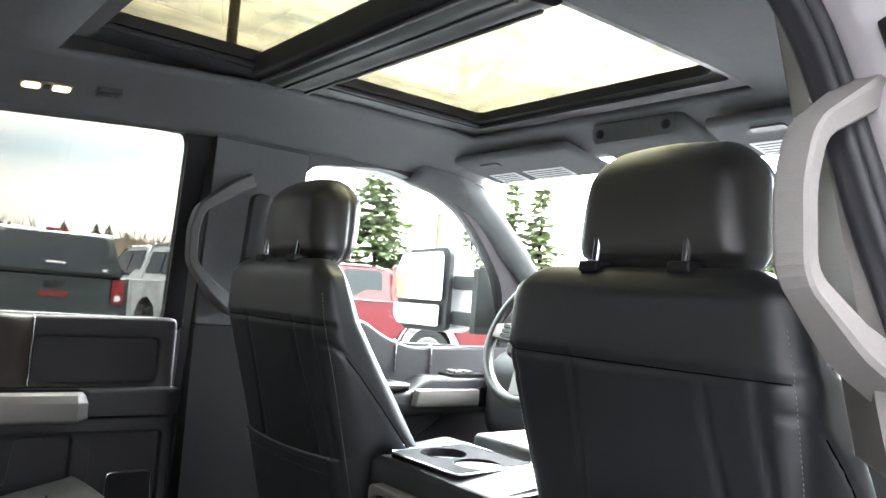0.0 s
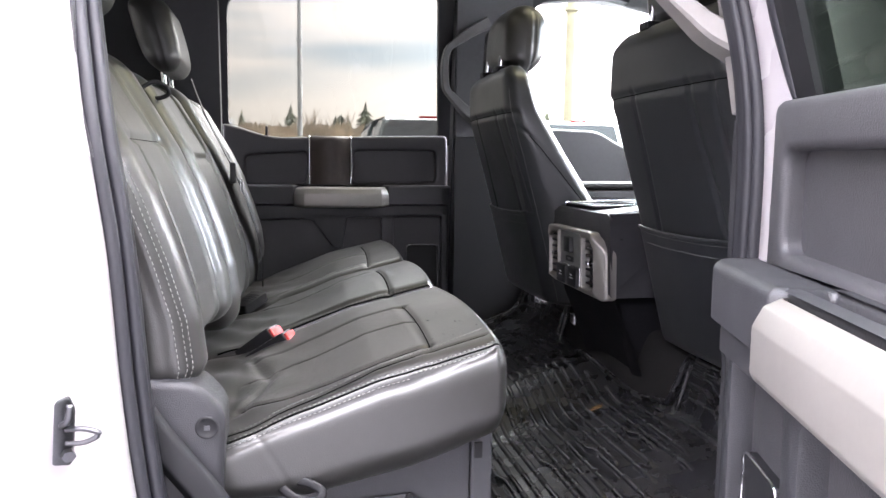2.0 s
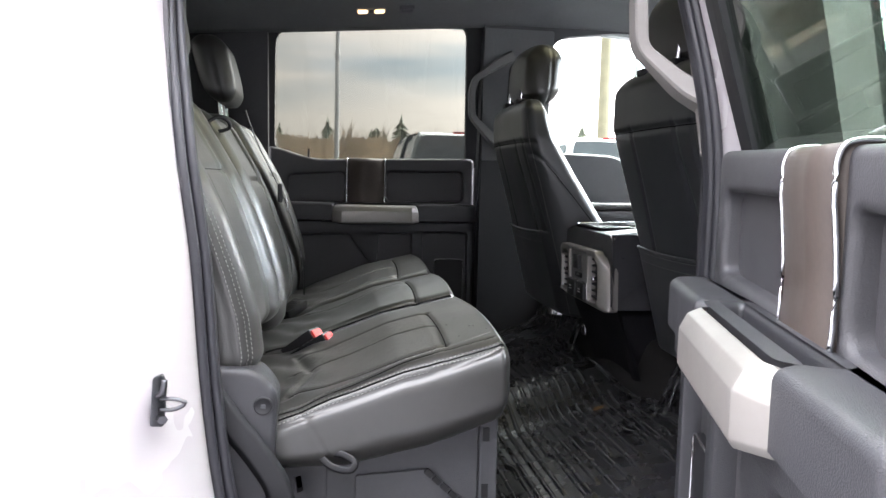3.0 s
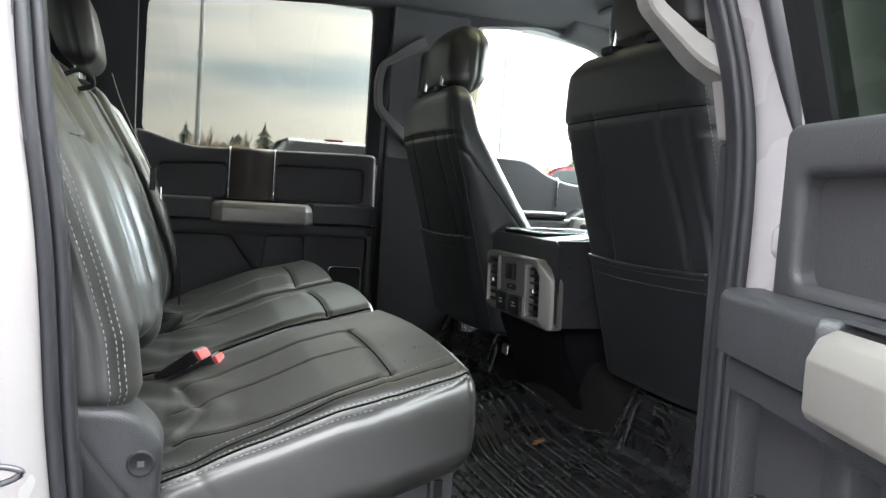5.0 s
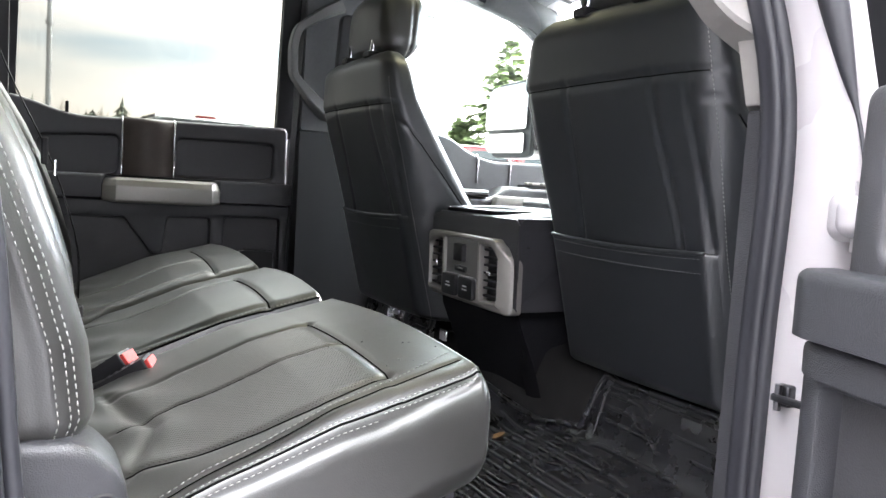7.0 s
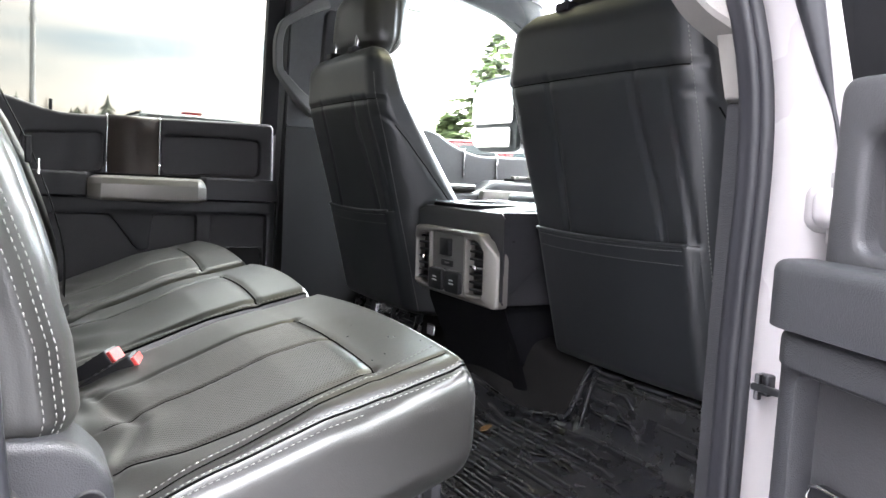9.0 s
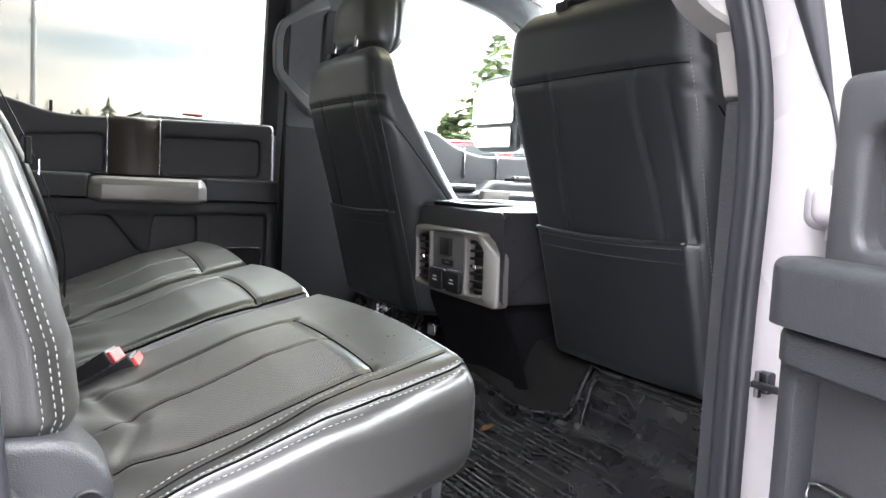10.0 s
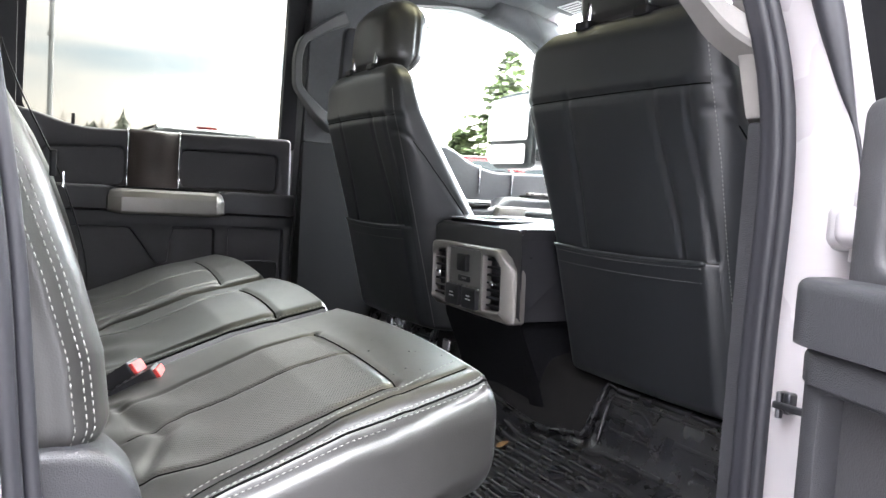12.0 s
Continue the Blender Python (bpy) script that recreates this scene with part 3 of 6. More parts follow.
piece("seal_lip", tube(sp + (op - sp) * 0.07 + np.array([0, 0.002, 0]), 0.009, 10, up=(0, 1, 0)), SEAL, seal_ob)
piece("seal_edge", tube(sp + np.array([0, 0.012, 0]), 0.009, 10, up=(0, 1, 0)), SEAL, seal_ob)
# rubber strip; its thin lower end stands in for the dark door gap
strip_pts = smooth_path([(0.694, 0.135, 1.315), (0.694, 0.150, 1.40), (0.692, 0.172, 1.47), (0.686, 0.205, 1.58), (0.676, 0.240, 1.68), (0.655, 0.290, 1.84)], 5)
piece("outer_strip", tube(strip_pts, [0.0022] * 8 + list(np.linspace(0.0035, 0.014, 6)) + [0.015] * (len(strip_pts) - 14), 8, up=(0, 1, 0)), SEAL, seal_ob, "ribbed rubber strip ending in a dark door gap line")
# jamb: a stepped band between the seal and the outer skin
steps = [(0.10, 0.0), (0.17, -0.012), (0.42, -0.010), (0.52, 0.014), (0.60, 0.018), (0.78, 0.016), (0.90, 0.004), (1.0, 0.0)]
vs, fs = [], []
for s_, o_ in zip(sp, op):
    d = o_ - s_
    nrm = np.array([-d[1], d[0], 0.0])
    ln = np.linalg.norm(nrm)
    nrm = nrm / ln if ln > 1e-6 else nrm
    mid_x = 0.3 - s_[0]
    if nrm[0] * mid_x < 0:
        nrm = -nrm
    if 1.90 < s_[2]:
        nrm = np.array([0, -0.3, -0.95])
    for f, lift in steps:
        vs.append(s_ + d * f - nrm * lift)
k = len(steps)
for i in range(len(sp) - 1):
    for j in range(k - 1):
        fs.append((i * k + j, i * k + j + 1, (i + 1) * k + j + 1, (i + 1) * k + j))
jamb = piece("door_jamb", (vs, fs), WHITE, None)
tagged(jamb, "white painted door frame of the open doorway", "door frame", kind="structure")
jamb.modifiers.new("soft", 'SUBSURF').levels = 1
# quarter behind the doorway, rounding into the back of the cab
vs, fs = [], []
rear = [i for i, q in enumerate(op) if i >= 7 * 6]
prof = [(0.0, 0.0), (-0.02, -0.012), (-0.10, -0.012), (-0.20, 0.0), (-0.26, 0.04), (-0.285, 0.12), (-0.29, 0.5)]
for i in rear:
    for dx, dy in prof:
        vs.append((op[i][0] * (1 if dx > -0.05 else 0.15) + (-0.17 if dx <= -0.05 else 0) + dx * (1 if dx > -0.05 else 0.9), op[i][1] + dy, op[i][2]))
k = len(prof)
for i in range(len(rear) - 1):
    for j in range(k - 1):
        fs.append((i * k + j, i * k + j + 1, (i + 1) * k + j + 1, (i + 1) * k + j))
quarter = piece("cab_quarter", (vs, fs), WHITE, None)
tagged(quarter, "white painted rear corner of the cab", "body panel", kind="structure")
# inner trim of the right centre pillar
def pillar_right(x, z, d):
    return (x, 0.290 + side_v(z) * 0.70 - d, z)


pr_lo = part("b_pillar_trim_right_lower", slab(rounded([(0.690, 0.78), (0.90, 0.78), (0.89, 1.440), (0.690, 1.440)], 0.008), 0.03, pillar_right), PLASTIC, None)
tagged(pr_lo, "black lower centre pillar trim", "pillar trim", kind="structure")
# the upper trim deepens towards the front behind the grab handle
def pillar_right_upper(x, z, d):
    return (x, 0.293 + 0.74 * min(max(x - 0.69 + side_v(z) * 0.22, 0), 0.10) + side_v(z) * 0.70 - d, z)


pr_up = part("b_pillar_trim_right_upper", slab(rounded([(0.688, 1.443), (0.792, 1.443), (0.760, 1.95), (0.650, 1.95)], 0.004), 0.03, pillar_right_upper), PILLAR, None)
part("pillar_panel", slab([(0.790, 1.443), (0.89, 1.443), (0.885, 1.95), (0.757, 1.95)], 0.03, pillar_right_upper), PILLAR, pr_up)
tagged(pr_up, "light grey upper centre pillar trim", "pillar trim", kind="structure")
c_trim = part("c_pillar_trim_right", slab(rounded([(-0.45, 0.78), (-0.06, 0.78), (-0.065, 1.28), (-0.10, 1.45), (-0.13, 1.94), (-0.45, 1.94)], 0.008), 0.05, lambda a, b, d: (a, 0.315 + side_v(b) * 0.8 - d, b)), PLASTIC_SOFT, None)
tagged(c_trim, "black rear corner trim beside the bench", "pillar trim", kind="structure")
sill = part("door_sill", box((-0.14, 0.045, 0.70), (0.74, 0.30, 0.775), 0.012), BLACK, None)
tagged(sill, "black door sill plate", "door sill", kind="structure")
# outer skin of the front door with its window
fd_o = [(0.750, 0.64), (2.05, 0.64), (2.05, 1.40), (1.72, 1.67), (1.42, 1.955), (0.72, 1.955), (0.745, 1.45)]
fd = part("front_door_right", slab(fd_o, 0.03, lambda a, b, d: (a, 0.062 + side_v(b) * 0.9 - d, b), [rounded([(0.80, 1.44), (1.62, 1.44), (1.60, 1.62), (1.36, 1.86), (1.10, 1.91), (0.80, 1.90)], 0.03)]), WHITE, None)
tagged(fd, "white closed front passenger door", "car door", kind="structure")
fw = part("front_door_window_trim", slab(rounded([(0.765, 1.43), (1.65, 1.43), (1.62, 1.63), (1.37, 1.88), (1.10, 1.93), (0.762, 1.92)], 0.03), 0.012, lambda a, b, d: (a, 0.052 + side_v(b) * 0.9 - d, b), [rounded([(0.82, 1.455), (1.60, 1.455), (1.58, 1.61), (1.34, 1.84), (1.10, 1.89), (0.82, 1.88)], 0.03)]), BLACK, None)
tagged(fw, "black rubber frame round the front door window", "window trim", kind="structure")
ls = part("outer_skin_left", slab([(0.66, 0.64), (2.05, 0.64), (2.05, 1.40), (1.86, 1.67), (1.56, 1.985), (0.66, 1.985)], 0.03, lambda a, b, d: (a, 2.03 - side_v(b) * 0.9 + d, b), [rounded([(0.80, 1.40), (0.82, 1.95), (1.16, 1.965), (1.48, 1.91), (1.80, 1.64), (1.86, 1.40)], 0.04)]), WHITE, None)
tagged(ls, "white outer side of the cab", "body panel", kind="structure")
# bonnet and dashboard block the view forwards below the windscreen
dash = Soft((0.62, 1.56, 0.30), 0.09, lambda p: p + np.array([1.86, C, 1.29]), 0.05, 5)
dash_ob = add("dashboard", dash.mesh("dashboard", PLASTIC_SOFT))
tagged(dash_ob, "black soft dashboard under the windscreen", "dashboard", kind="structure")
hood = Soft((0.20, 0.44, 0.17), 0.06, lambda p: p + np.array([1.66, 1.455, 1.47]), 0.03, 5)
hood_ob = add("instrument_hood", hood.mesh("instrument_hood", BLACK))
tagged(hood_ob, "black instrument hood behind the steering wheel", "dashboard", kind="structure")
bonnet = Soft((1.3, 1.86, 0.45), 0.12, lambda p: p + np.array([2.75, C, 1.15]), 0.1, 5)
bon = add("bonnet", bonnet.mesh("bonnet", WHITE))
tagged(bon, "white truck bonnet beyond the windscreen", "bonnet", kind="structure")
# ---- rear doors ----
def rear_door(label, m, side):
    """A rear door in its own axes: u from the hinge edge to the rear, v into the cab, w up. side -1 mirrors it."""
    door = thing("rear_door", (0, 0, 0), label, "car door", "rear doors")
    door.matrix_basis = m
    door["own_axes"] = 1

    def at(u, v, w):
        return (u, v * side, w)

    lean = lambda w: max(0.0, w - 1.47) * 0.30
    recess = rounded([(0.06, 1.318), (0.335, 1.314), (0.335, 1.418), (0.06, 1.422)], 0.02)
    recess2 = rounded([(0.485, 1.312), (0.68, 1.30), (0.68, 1.40), (0.485, 1.414)], 0.02)
    outline = rounded([(0.012, 0.84), (0.74, 0.86), (0.748, 1.50), (0.70, 1.490), (0.60, 1.458), (0.02, 1.474)], [0.02, 0.02, 0.01, 0.05, 0.05, 0.02])
    part("door_panel", slab(outline, 0.06, lambda a, b, d: at(a, d - 0.06, b), [recess, recess2], bevel=0.010, seg=3), PLASTIC_SOFT, door, smooth=40)
    for rc, tag in ((recess, "a"), (recess2, "b")):
        part("door_inset", slab([(min(p[0] for p in rc) - 0.01, 1.295), (max(p[0] for p in rc) + 0.01, 1.295), (max(p[0] for p in rc) + 0.01, 1.43), (min(p[0] for p in rc) - 0.01, 1.43)], 0.02, lambda a, b, d: at(a, d - 0.042, b)), PLASTIC_SOFT, door)
    # inlay band with two chrome strips
    prof = [(-0.034, 1.4655), (-0.012, 1.4635), (-0.004, 1.452), (-0.003, 1.425), (-0.006, 1.395), (-0.009, 1.35), (-0.007, 1.305)]
    vs, fs = [], []
    pr = smooth_path(prof, 4)
    for v, w in pr:
        for u in (0.345, 0.475):
            vs.append(at(u, v + 0.012, w))
        for u in (0.475, 0.345):
            vs.append(at(u, v - 0.012, w))
    for i in range(len(pr) - 1):
        for c in range(4):
            d = (c + 1) % 4
            fs.append((i * 4 + c, i * 4 + d, i * 4 + 4 + d, i * 4 + 4 + c))
    piece("inlay_band", (vs, fs), WOODSTRIP, door, "brown brushed inlay band")
    for u in (0.343, 0.477):
        piece("chrome_strip", tube([at(u, v + 0.0125, w) for v, w in pr], 0.0023, 6), CHROME, door, "thin chrome strip")
    # armrest: a padded block over a recessed ledge, hollowed behind the pull handle
    arm = rounded([(0.012, 0.0), (0.712, 0.0), (0.706, 0.056), (0.530, 0.060), (0.520, 0.048), (0.236, 0.048), (0.226, 0.060), (0.040, 0.060), (0.012, 0.046)], [0.004, 0.004, 0.014, 0.004, 0.004, 0.004, 0.004, 0.016, 0.014])
    well = rounded([(0.238, 0.012), (0.522, 0.012), (0.512, 0.043), (0.246, 0.043)], 0.008)
    part("armrest", slab(arm, 0.060, lambda a, b, d: at(a, b, 1.248 + d), [well], bevel=0.011, seg=4), PLASTIC, door, smooth=40)
    part("armrest_ledge", slab(rounded([(0.018, 0.0), (0.705, 0.0), (0.698, 0.046), (0.045, 0.050), (0.018, 0.036)], 0.010), 0.030, lambda a, b, d: at(a, b, 1.214 + d), bevel=0.008, seg=3), PLASTIC, door, smooth=40)
    part("armrest_well", slab(well, 0.010, lambda a, b, d: at(a, b, 1.2495 + d)), BLACK, door)
    part("well_fin", slab(rounded([(0.455, 1.262), (0.498, 1.262), (0.490, 1.292), (0.470, 1.296)], 0.008), 0.006, lambda a, b, d: at(a, 0.022 + d, b), bevel=0.002), PLASTIC, door, smooth=40)
    # pull handle: a faceted bar whose ends slope back to the armrest
    rows = [(0.222, 0.050, 0.006), (0.250, 0.070, 0.0), (0.496, 0.070, 0.0), (0.528, 0.050, 0.004)]
    cut = ((-0.014, 1.236), (0.004, 1.236), (0.008, 1.243), (0.008, 1.280), (0.000, 1.296), (-0.014, 1.303))
    vs, fs = [], []
    for u, v, c in rows:
        for dv, w in cut:
            vs.append(at(u, v + dv, w + (c if w < 1.26 else -c * 0.5)))
    k = len(cut)
    for i in range(3):
        for c in range(k):
            l = (c + 1) % k
            fs.append((i * k + c, i * k + l, i * k + k + l, i * k + k + c))
    fs += [tuple(range(k)), tuple(range(3 * k, 4 * k))]
    bm = bmesh.new()
    bv = [bm.verts.new(v) for v in vs]
    for f in fs:
        bm.faces.new([bv[i] for i in f])
    bmesh.ops.recalc_face_normals(bm, faces=bm.faces)
    bmesh.ops.bevel(bm, geom=list(bm.edges), offset=0.0014, segments=2, affect='EDGES', profile=0.5)
    part("pull_handle", bm, SILVER, door, "satin silver pull handle", smooth=22)
    # lower panel with two hollows
    low = rounded([(0.02, 0.86), (0.72, 0.88), (0.70, 1.228), (0.02, 1.228)], 0.02)
    h1 = rounded([(0.045, 0.875), (0.205, 0.875), (0.205, 1.205), (0.045, 1.205)], 0.012)
    h2 = rounded([(0.245, 0.89), (0.63, 0.90), (0.68, 1.195), (0.47, 1.198), (0.40, 1.10), (0.37, 1.10), (0.36, 1.20), (0.245, 1.20)], 0.012)
    part("lower_panel", slab(low, 0.036, lambda a, b, d: at(a, d, b), [h1, h2], bevel=0.006, seg=2), PLASTIC, door, smooth=40)
    part("pocket_back", slab([(0.03, 0.87), (0.69, 0.88), (0.69, 1.21), (0.03, 1.21)], 0.006, lambda a, b, d: at(a, d + 0.004, b)), PLASTIC_SOFT, door)
    # speaker cover with a chrome edge
    sp = rounded([(0.055, 0.885), (0.16, 0.885), (0.16, 1.11), (0.055, 1.11)], 0.012)
    part("speaker_cover", slab(sp, 0.012, lambda a, b, d: at(a, d + 0.008, b), bevel=0.003), BLACK, door)
    piece("chrome_rim", tube([at(a, 0.021, b) for a, b in resample([Vector(p) for p in sp], 0.01, True)], 0.0018, 6, closed=True), CHROME, door, "thin chrome rim")
    # lock pin
    part("lock_pin", rod(at(0.612, -0.012, 1.452), at(0.612, -0.012, 1.492), 0.0045), BLACK, door)
    # window frame, glass, outer skin
    fr = lambda a, b, d: at(a, lean(b) - 0.035 - d, b)
    hole = rounded([(0.046, 1.465), (0.600, 1.448), (0.70, 1.478), (0.732, 1.50), (0.722, 1.888), (0.075, 1.928)], [0.005, 0.03, 0.03, 0.02, 0.06, 0.045])
    part("window_frame", slab(rounded([(0.0, 1.44), (0.765, 1.44), (0.77, 1.925), (0.03, 1.975), (0.0, 1.93)], 0.02), 0.028, fr, [hole]), BLACK, door)
    g = part("window_glass", slab(rounded([(0.03, 1.44), (0.745, 1.44), (0.735, 1.91), (0.06, 1.945)], 0.02), 0.005, lambda a, b, d: fr(a, b, d + 0.012)), TINT if side > 0 else DOORGLASS, door, "tinted pane")
    skin = rounded([(-0.02, 0.66), (0.79, 0.70), (0.80, 1.46), (-0.02, 1.45)], 0.02)
    part("door_skin", slab(skin, 0.075, lambda a, b, d: at(a, -0.062 - d, b), bevel=0.01), WHITE, door, "white painted outer skin", smooth=40)
    return door


left_m = Matrix(((-1, 0, 0, 0.66), (0, -1, 0, 1.920), (0, 0, 1, 0), (0, 0, 0, 1)))
rear_door("closed rear door, black panel with a silver pull handle", left_m, 1)
OPEN = radians(73)
ux, uy = -math.cos(OPEN), -math.sin(OPEN)
# own axes stay right-handed; v is mirrored by side
right_m = Matrix(((ux, -uy, 0, 0.626), (uy, ux, 0, 0.123), (0, 0, 1, -0.030), (0, 0, 0, 1)))
rear_door("open rear door, black panel with brown inlay band", right_m, -1)


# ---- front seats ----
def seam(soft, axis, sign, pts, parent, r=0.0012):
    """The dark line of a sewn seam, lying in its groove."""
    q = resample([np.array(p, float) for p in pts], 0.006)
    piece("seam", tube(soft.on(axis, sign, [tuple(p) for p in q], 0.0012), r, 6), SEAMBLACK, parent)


def front_seat(label, cx, cy):
    """A front seat seen from behind: own axes with x forwards, origin on the floor under the seat back's top edge."""
    seat = thing("front_seat", (cx, cy, 0.0), label, "car seat", "front seats")
    seat["own_axes"] = 1
    zs = [0.90, 1.03, 1.26, 1.40, 1.515, 1.60, 1.66]
    rear_x = [0.160, 0.130, 0.070, 0.033, 0.0, -0.004, 0.012]
    depth = [0.21, 0.225, 0.195, 0.130, 0.085, 0.065, 0.050]
    slim = [0.92, 0.92, 0.93, 0.98, 1.0, 0.93, 0.74]
    wide = [1.06, 1.07, 1.08, 1.07, 1.03, 0.92, 0.70]
    H = 0.36

    def bend(p):
        q = p.copy()
        z = p[:, 2] + 1.27
        z = np.where(z < 1.06, 1.06 + (z - 1.06) * 0.35, z)
        t = p[:, 0] / 0.14 + 0.5
        side = 1 - np.clip(np.abs(p[:, 1]) / 0.235, 0, 1) ** 2
        q[:, 0] = np.interp(z, zs, rear_x) + t * np.interp(z, zs, depth) - 0.012 * side * np.clip(1 - 2 * t, 0, 1) - 0.05 * side * np.clip(2 * t - 1, 0, 1) * np.clip((1.5 - z) / 0.2, 0, 1)
        s = np.clip(t * 1.2, 0, 1)
        s = s * s * (3 - 2 * s)
        q[:, 1] = p[:, 1] * (np.interp(z, zs, slim) * (1 - s) + np.interp(z, zs, wide) * s)
        q[:, 2] = z
        return q

    band = 0.243
    ly, ry = 0.213, -0.205
    back = Soft((0.14, 0.47, 0.72), 0.05, bend, 0.006, 7, grooves=(
        (0, -1, [(-0.26, band - 0.006), (0.26, band - 0.006)], 0.0055, 0.005),
        (0, -1, [(ly, -0.33), (ly, 0.0), (ly - 0.006, band)], 0.004, 0.006),
        (0, -1, [(0.095, -0.01), (0.088, 0.10), (0.085, band)], 0.005, 0.0045),
        (0, -1, [(-0.150, -0.01), (-0.140, 0.06), (-0.122, 0.14), (-0.115, 0.19), (-0.115, band)], 0.005, 0.0045),
        (0, -1, [(-0.203, -0.01), (-0.197, 0.06), (-0.186, 0.14), (-0.180, 0.19), (-0.180, band)], 0.005, 0.0045),
        (1, -1, [(0.060, -0.20), (0.052, -0.10), (0.034, 0.0), (0.012, 0.09), (-0.010, 0.15), (-0.032, 0.185), (-0.052, 0.20), (-0.069, 0.203)], 0.0035, 0.004),
        (1, 1, [(0.060, -0.20), (0.052, -0.10), (0.034, 0.0), (0.012, 0.09), (-0.010, 0.15), (-0.032, 0.185), (-0.052, 0.20), (-0.069, 0.203)], 0.0035, 0.004),
        (0, 1, [(-0.13, -0.33), (-0.13, 0.33)], 0.006, 0.007),
        (0, 1, [(0.13, -0.33), (0.13, 0.33)], 0.006, 0.007),
    ))
    backrest_ob = add("backrest", back.mesh("backrest", LEATHER_SHADED), seat, "black leather backrest with pleats")
    for pts, r in (([(-0.225, band - 0.006), (0.225, band - 0.006)], 0.0010), ([(ly, -0.30), (ly, 0.0), (ly - 0.006, band - 0.01)], 0.0010)):
        seam(back, 0, -1, pts, backrest_ob, r)
    for sg in (-1, 1):
        seam(back, 1, sg, [(0.058, -0.20), (0.052, -0.10), (0.034, 0.0), (0.012, 0.09), (-0.010, 0.15), (-0.032, 0.185)], backrest_ob, 0.0012)
    for y in (0.229, -0.229):
        piece("seam_stitching", dashes(back.on(0, -1, [(y, z) for z in np.linspace(-0.33, 0.30, 80)], 0.0006), 0.0035, 0.003, 0.0007), STITCH, seat, "fine pale thread")
    # map pocket: a padded sheet sewn down at its sides and foot, open along the rolled rim
    def pocket_lift(y, z):
        side = min(max((0.212 - abs(y)) / 0.02, 0), 1)
        foot = min(max((z + 0.335) / 0.05, 0), 1)
        return 0.0006 + (0.0050 + 0.0030 * (1 - (y / 0.212) ** 2)) * side * foot

    p_ys, p_zs = np.linspace(-0.212, 0.212, 54), np.concatenate([np.linspace(-0.335, -0.05, 30), np.linspace(-0.042, -0.012, 8)])
    rows, faces = [], []
    for z in p_zs:
        sag = [z - 0.006 * (1 - (y / 0.212) ** 2) * min(max((z + 0.10) / 0.09, 0), 1) for y in p_ys]
        low = np.array(back.on(0, -1, list(zip(p_ys, sag))))
        low[:, 0] -= [pocket_lift(y, z) for y in p_ys]
        rows.append(low)
    tuck = rows[-1].copy()
    tuck[:, 0] += 0.006
    rows.append(tuck)
    n = len(p_ys)
    for i in range(len(rows) - 1):
        for j in range(n - 1):
            faces.append((i * n + j, (i + 1) * n + j, (i + 1) * n + j + 1, i * n + j + 1))
    pocket = piece("map_pocket", ([tuple(v) for r_ in rows for v in r_], faces), LEATHER_SHADED, seat)
    piece("pocket_rim", tube([tuple(v) for v in rows[-2][2:-2]], 0.0034, 10), LEATHER_SHADED, pocket)
    for k in (-4, -9):
        piece("pocket_stitching", dashes([tuple(v + np.array((-0.0008, 0, 0))) for v in rows[k][3:-3]], 0.004, 0.003, 0.0005), STITCH, pocket)

    def hr(p):
        q = p.copy()
        t = np.clip(p[:, 2] / 0.088, -1, 1)
        q[:, 1] = p[:, 1] * (0.945 - 0.065 * t - 0.20 * np.clip(t - 0.25, 0, 1) ** 2 - 0.10 * np.clip(-t - 0.3, 0, 1) ** 2) - 0.009
        q[:, 0] = p[:, 0] * (1.04 - 0.34 * np.clip(-t, 0, 1) ** 2 - 0.30 * np.clip(t, 0, 1) ** 3) + 0.076 - 0.014 * (1 - np.clip(np.abs(p[:, 1]) / 0.14, 0, 1) ** 2) * (p[:, 0] < 0) + 0.006 * t
        q[:, 2] = p[:, 2] + 1.705 + 0.006 * np.cos(np.clip(p[:, 1] / 0.15, -1, 1) * math.pi / 2) * (p[:, 2] > 0)
        return q

    head = Soft((0.098, 0.290, 0.174), 0.048, hr, 0.009, 7, grooves=((0, -1, [(-0.16, -0.066), (0.16, -0.066)], 0.004, 0.005),
                (1, -1, [(0.012, -0.09), (0.012, 0.09)], 0.004, 0.005), (1, 1, [(0.012, -0.09), (0.012, 0.09)], 0.004, 0.005)))
    hd = add("headrest", head.mesh("headrest", LEATHER), seat, "black leather headrest")
    for sg in (1, -1):
        piece("headrest_stitching", dashes(head.on(1, sg, [(0.020, z) for z in np.linspace(-0.08, 0.08, 30)], 0.0006), 0.0035, 0.003, 0.0007), STITCH, hd)
    for dy in (-0.071, 0.071):
        post = part("headrest_post", rod((0.014, dy, 1.60), (0.021, dy, 1.668), 0.0062, 14), CHROME, seat, "chrome post")
        part("post_collar", box((0.000, dy - 0.017, 1.622), (0.040, dy + 0.017, 1.637), 0.004), BLACK, post)
    cu = Soft((0.50, 0.53, 0.15), 0.05, lambda p: p + np.array([0.46, 0, 1.10]) + np.stack([p[:, 0] * 0, p[:, 0] * 0, p[:, 0] * 0.12], 1), 0.03, 4)
    add("cushion", cu.mesh("cushion", LEATHER), seat)
    part("seat_base", box((0.26, -0.20, 0.96), (0.66, 0.20, 1.05), 0.02), BLACK, seat)
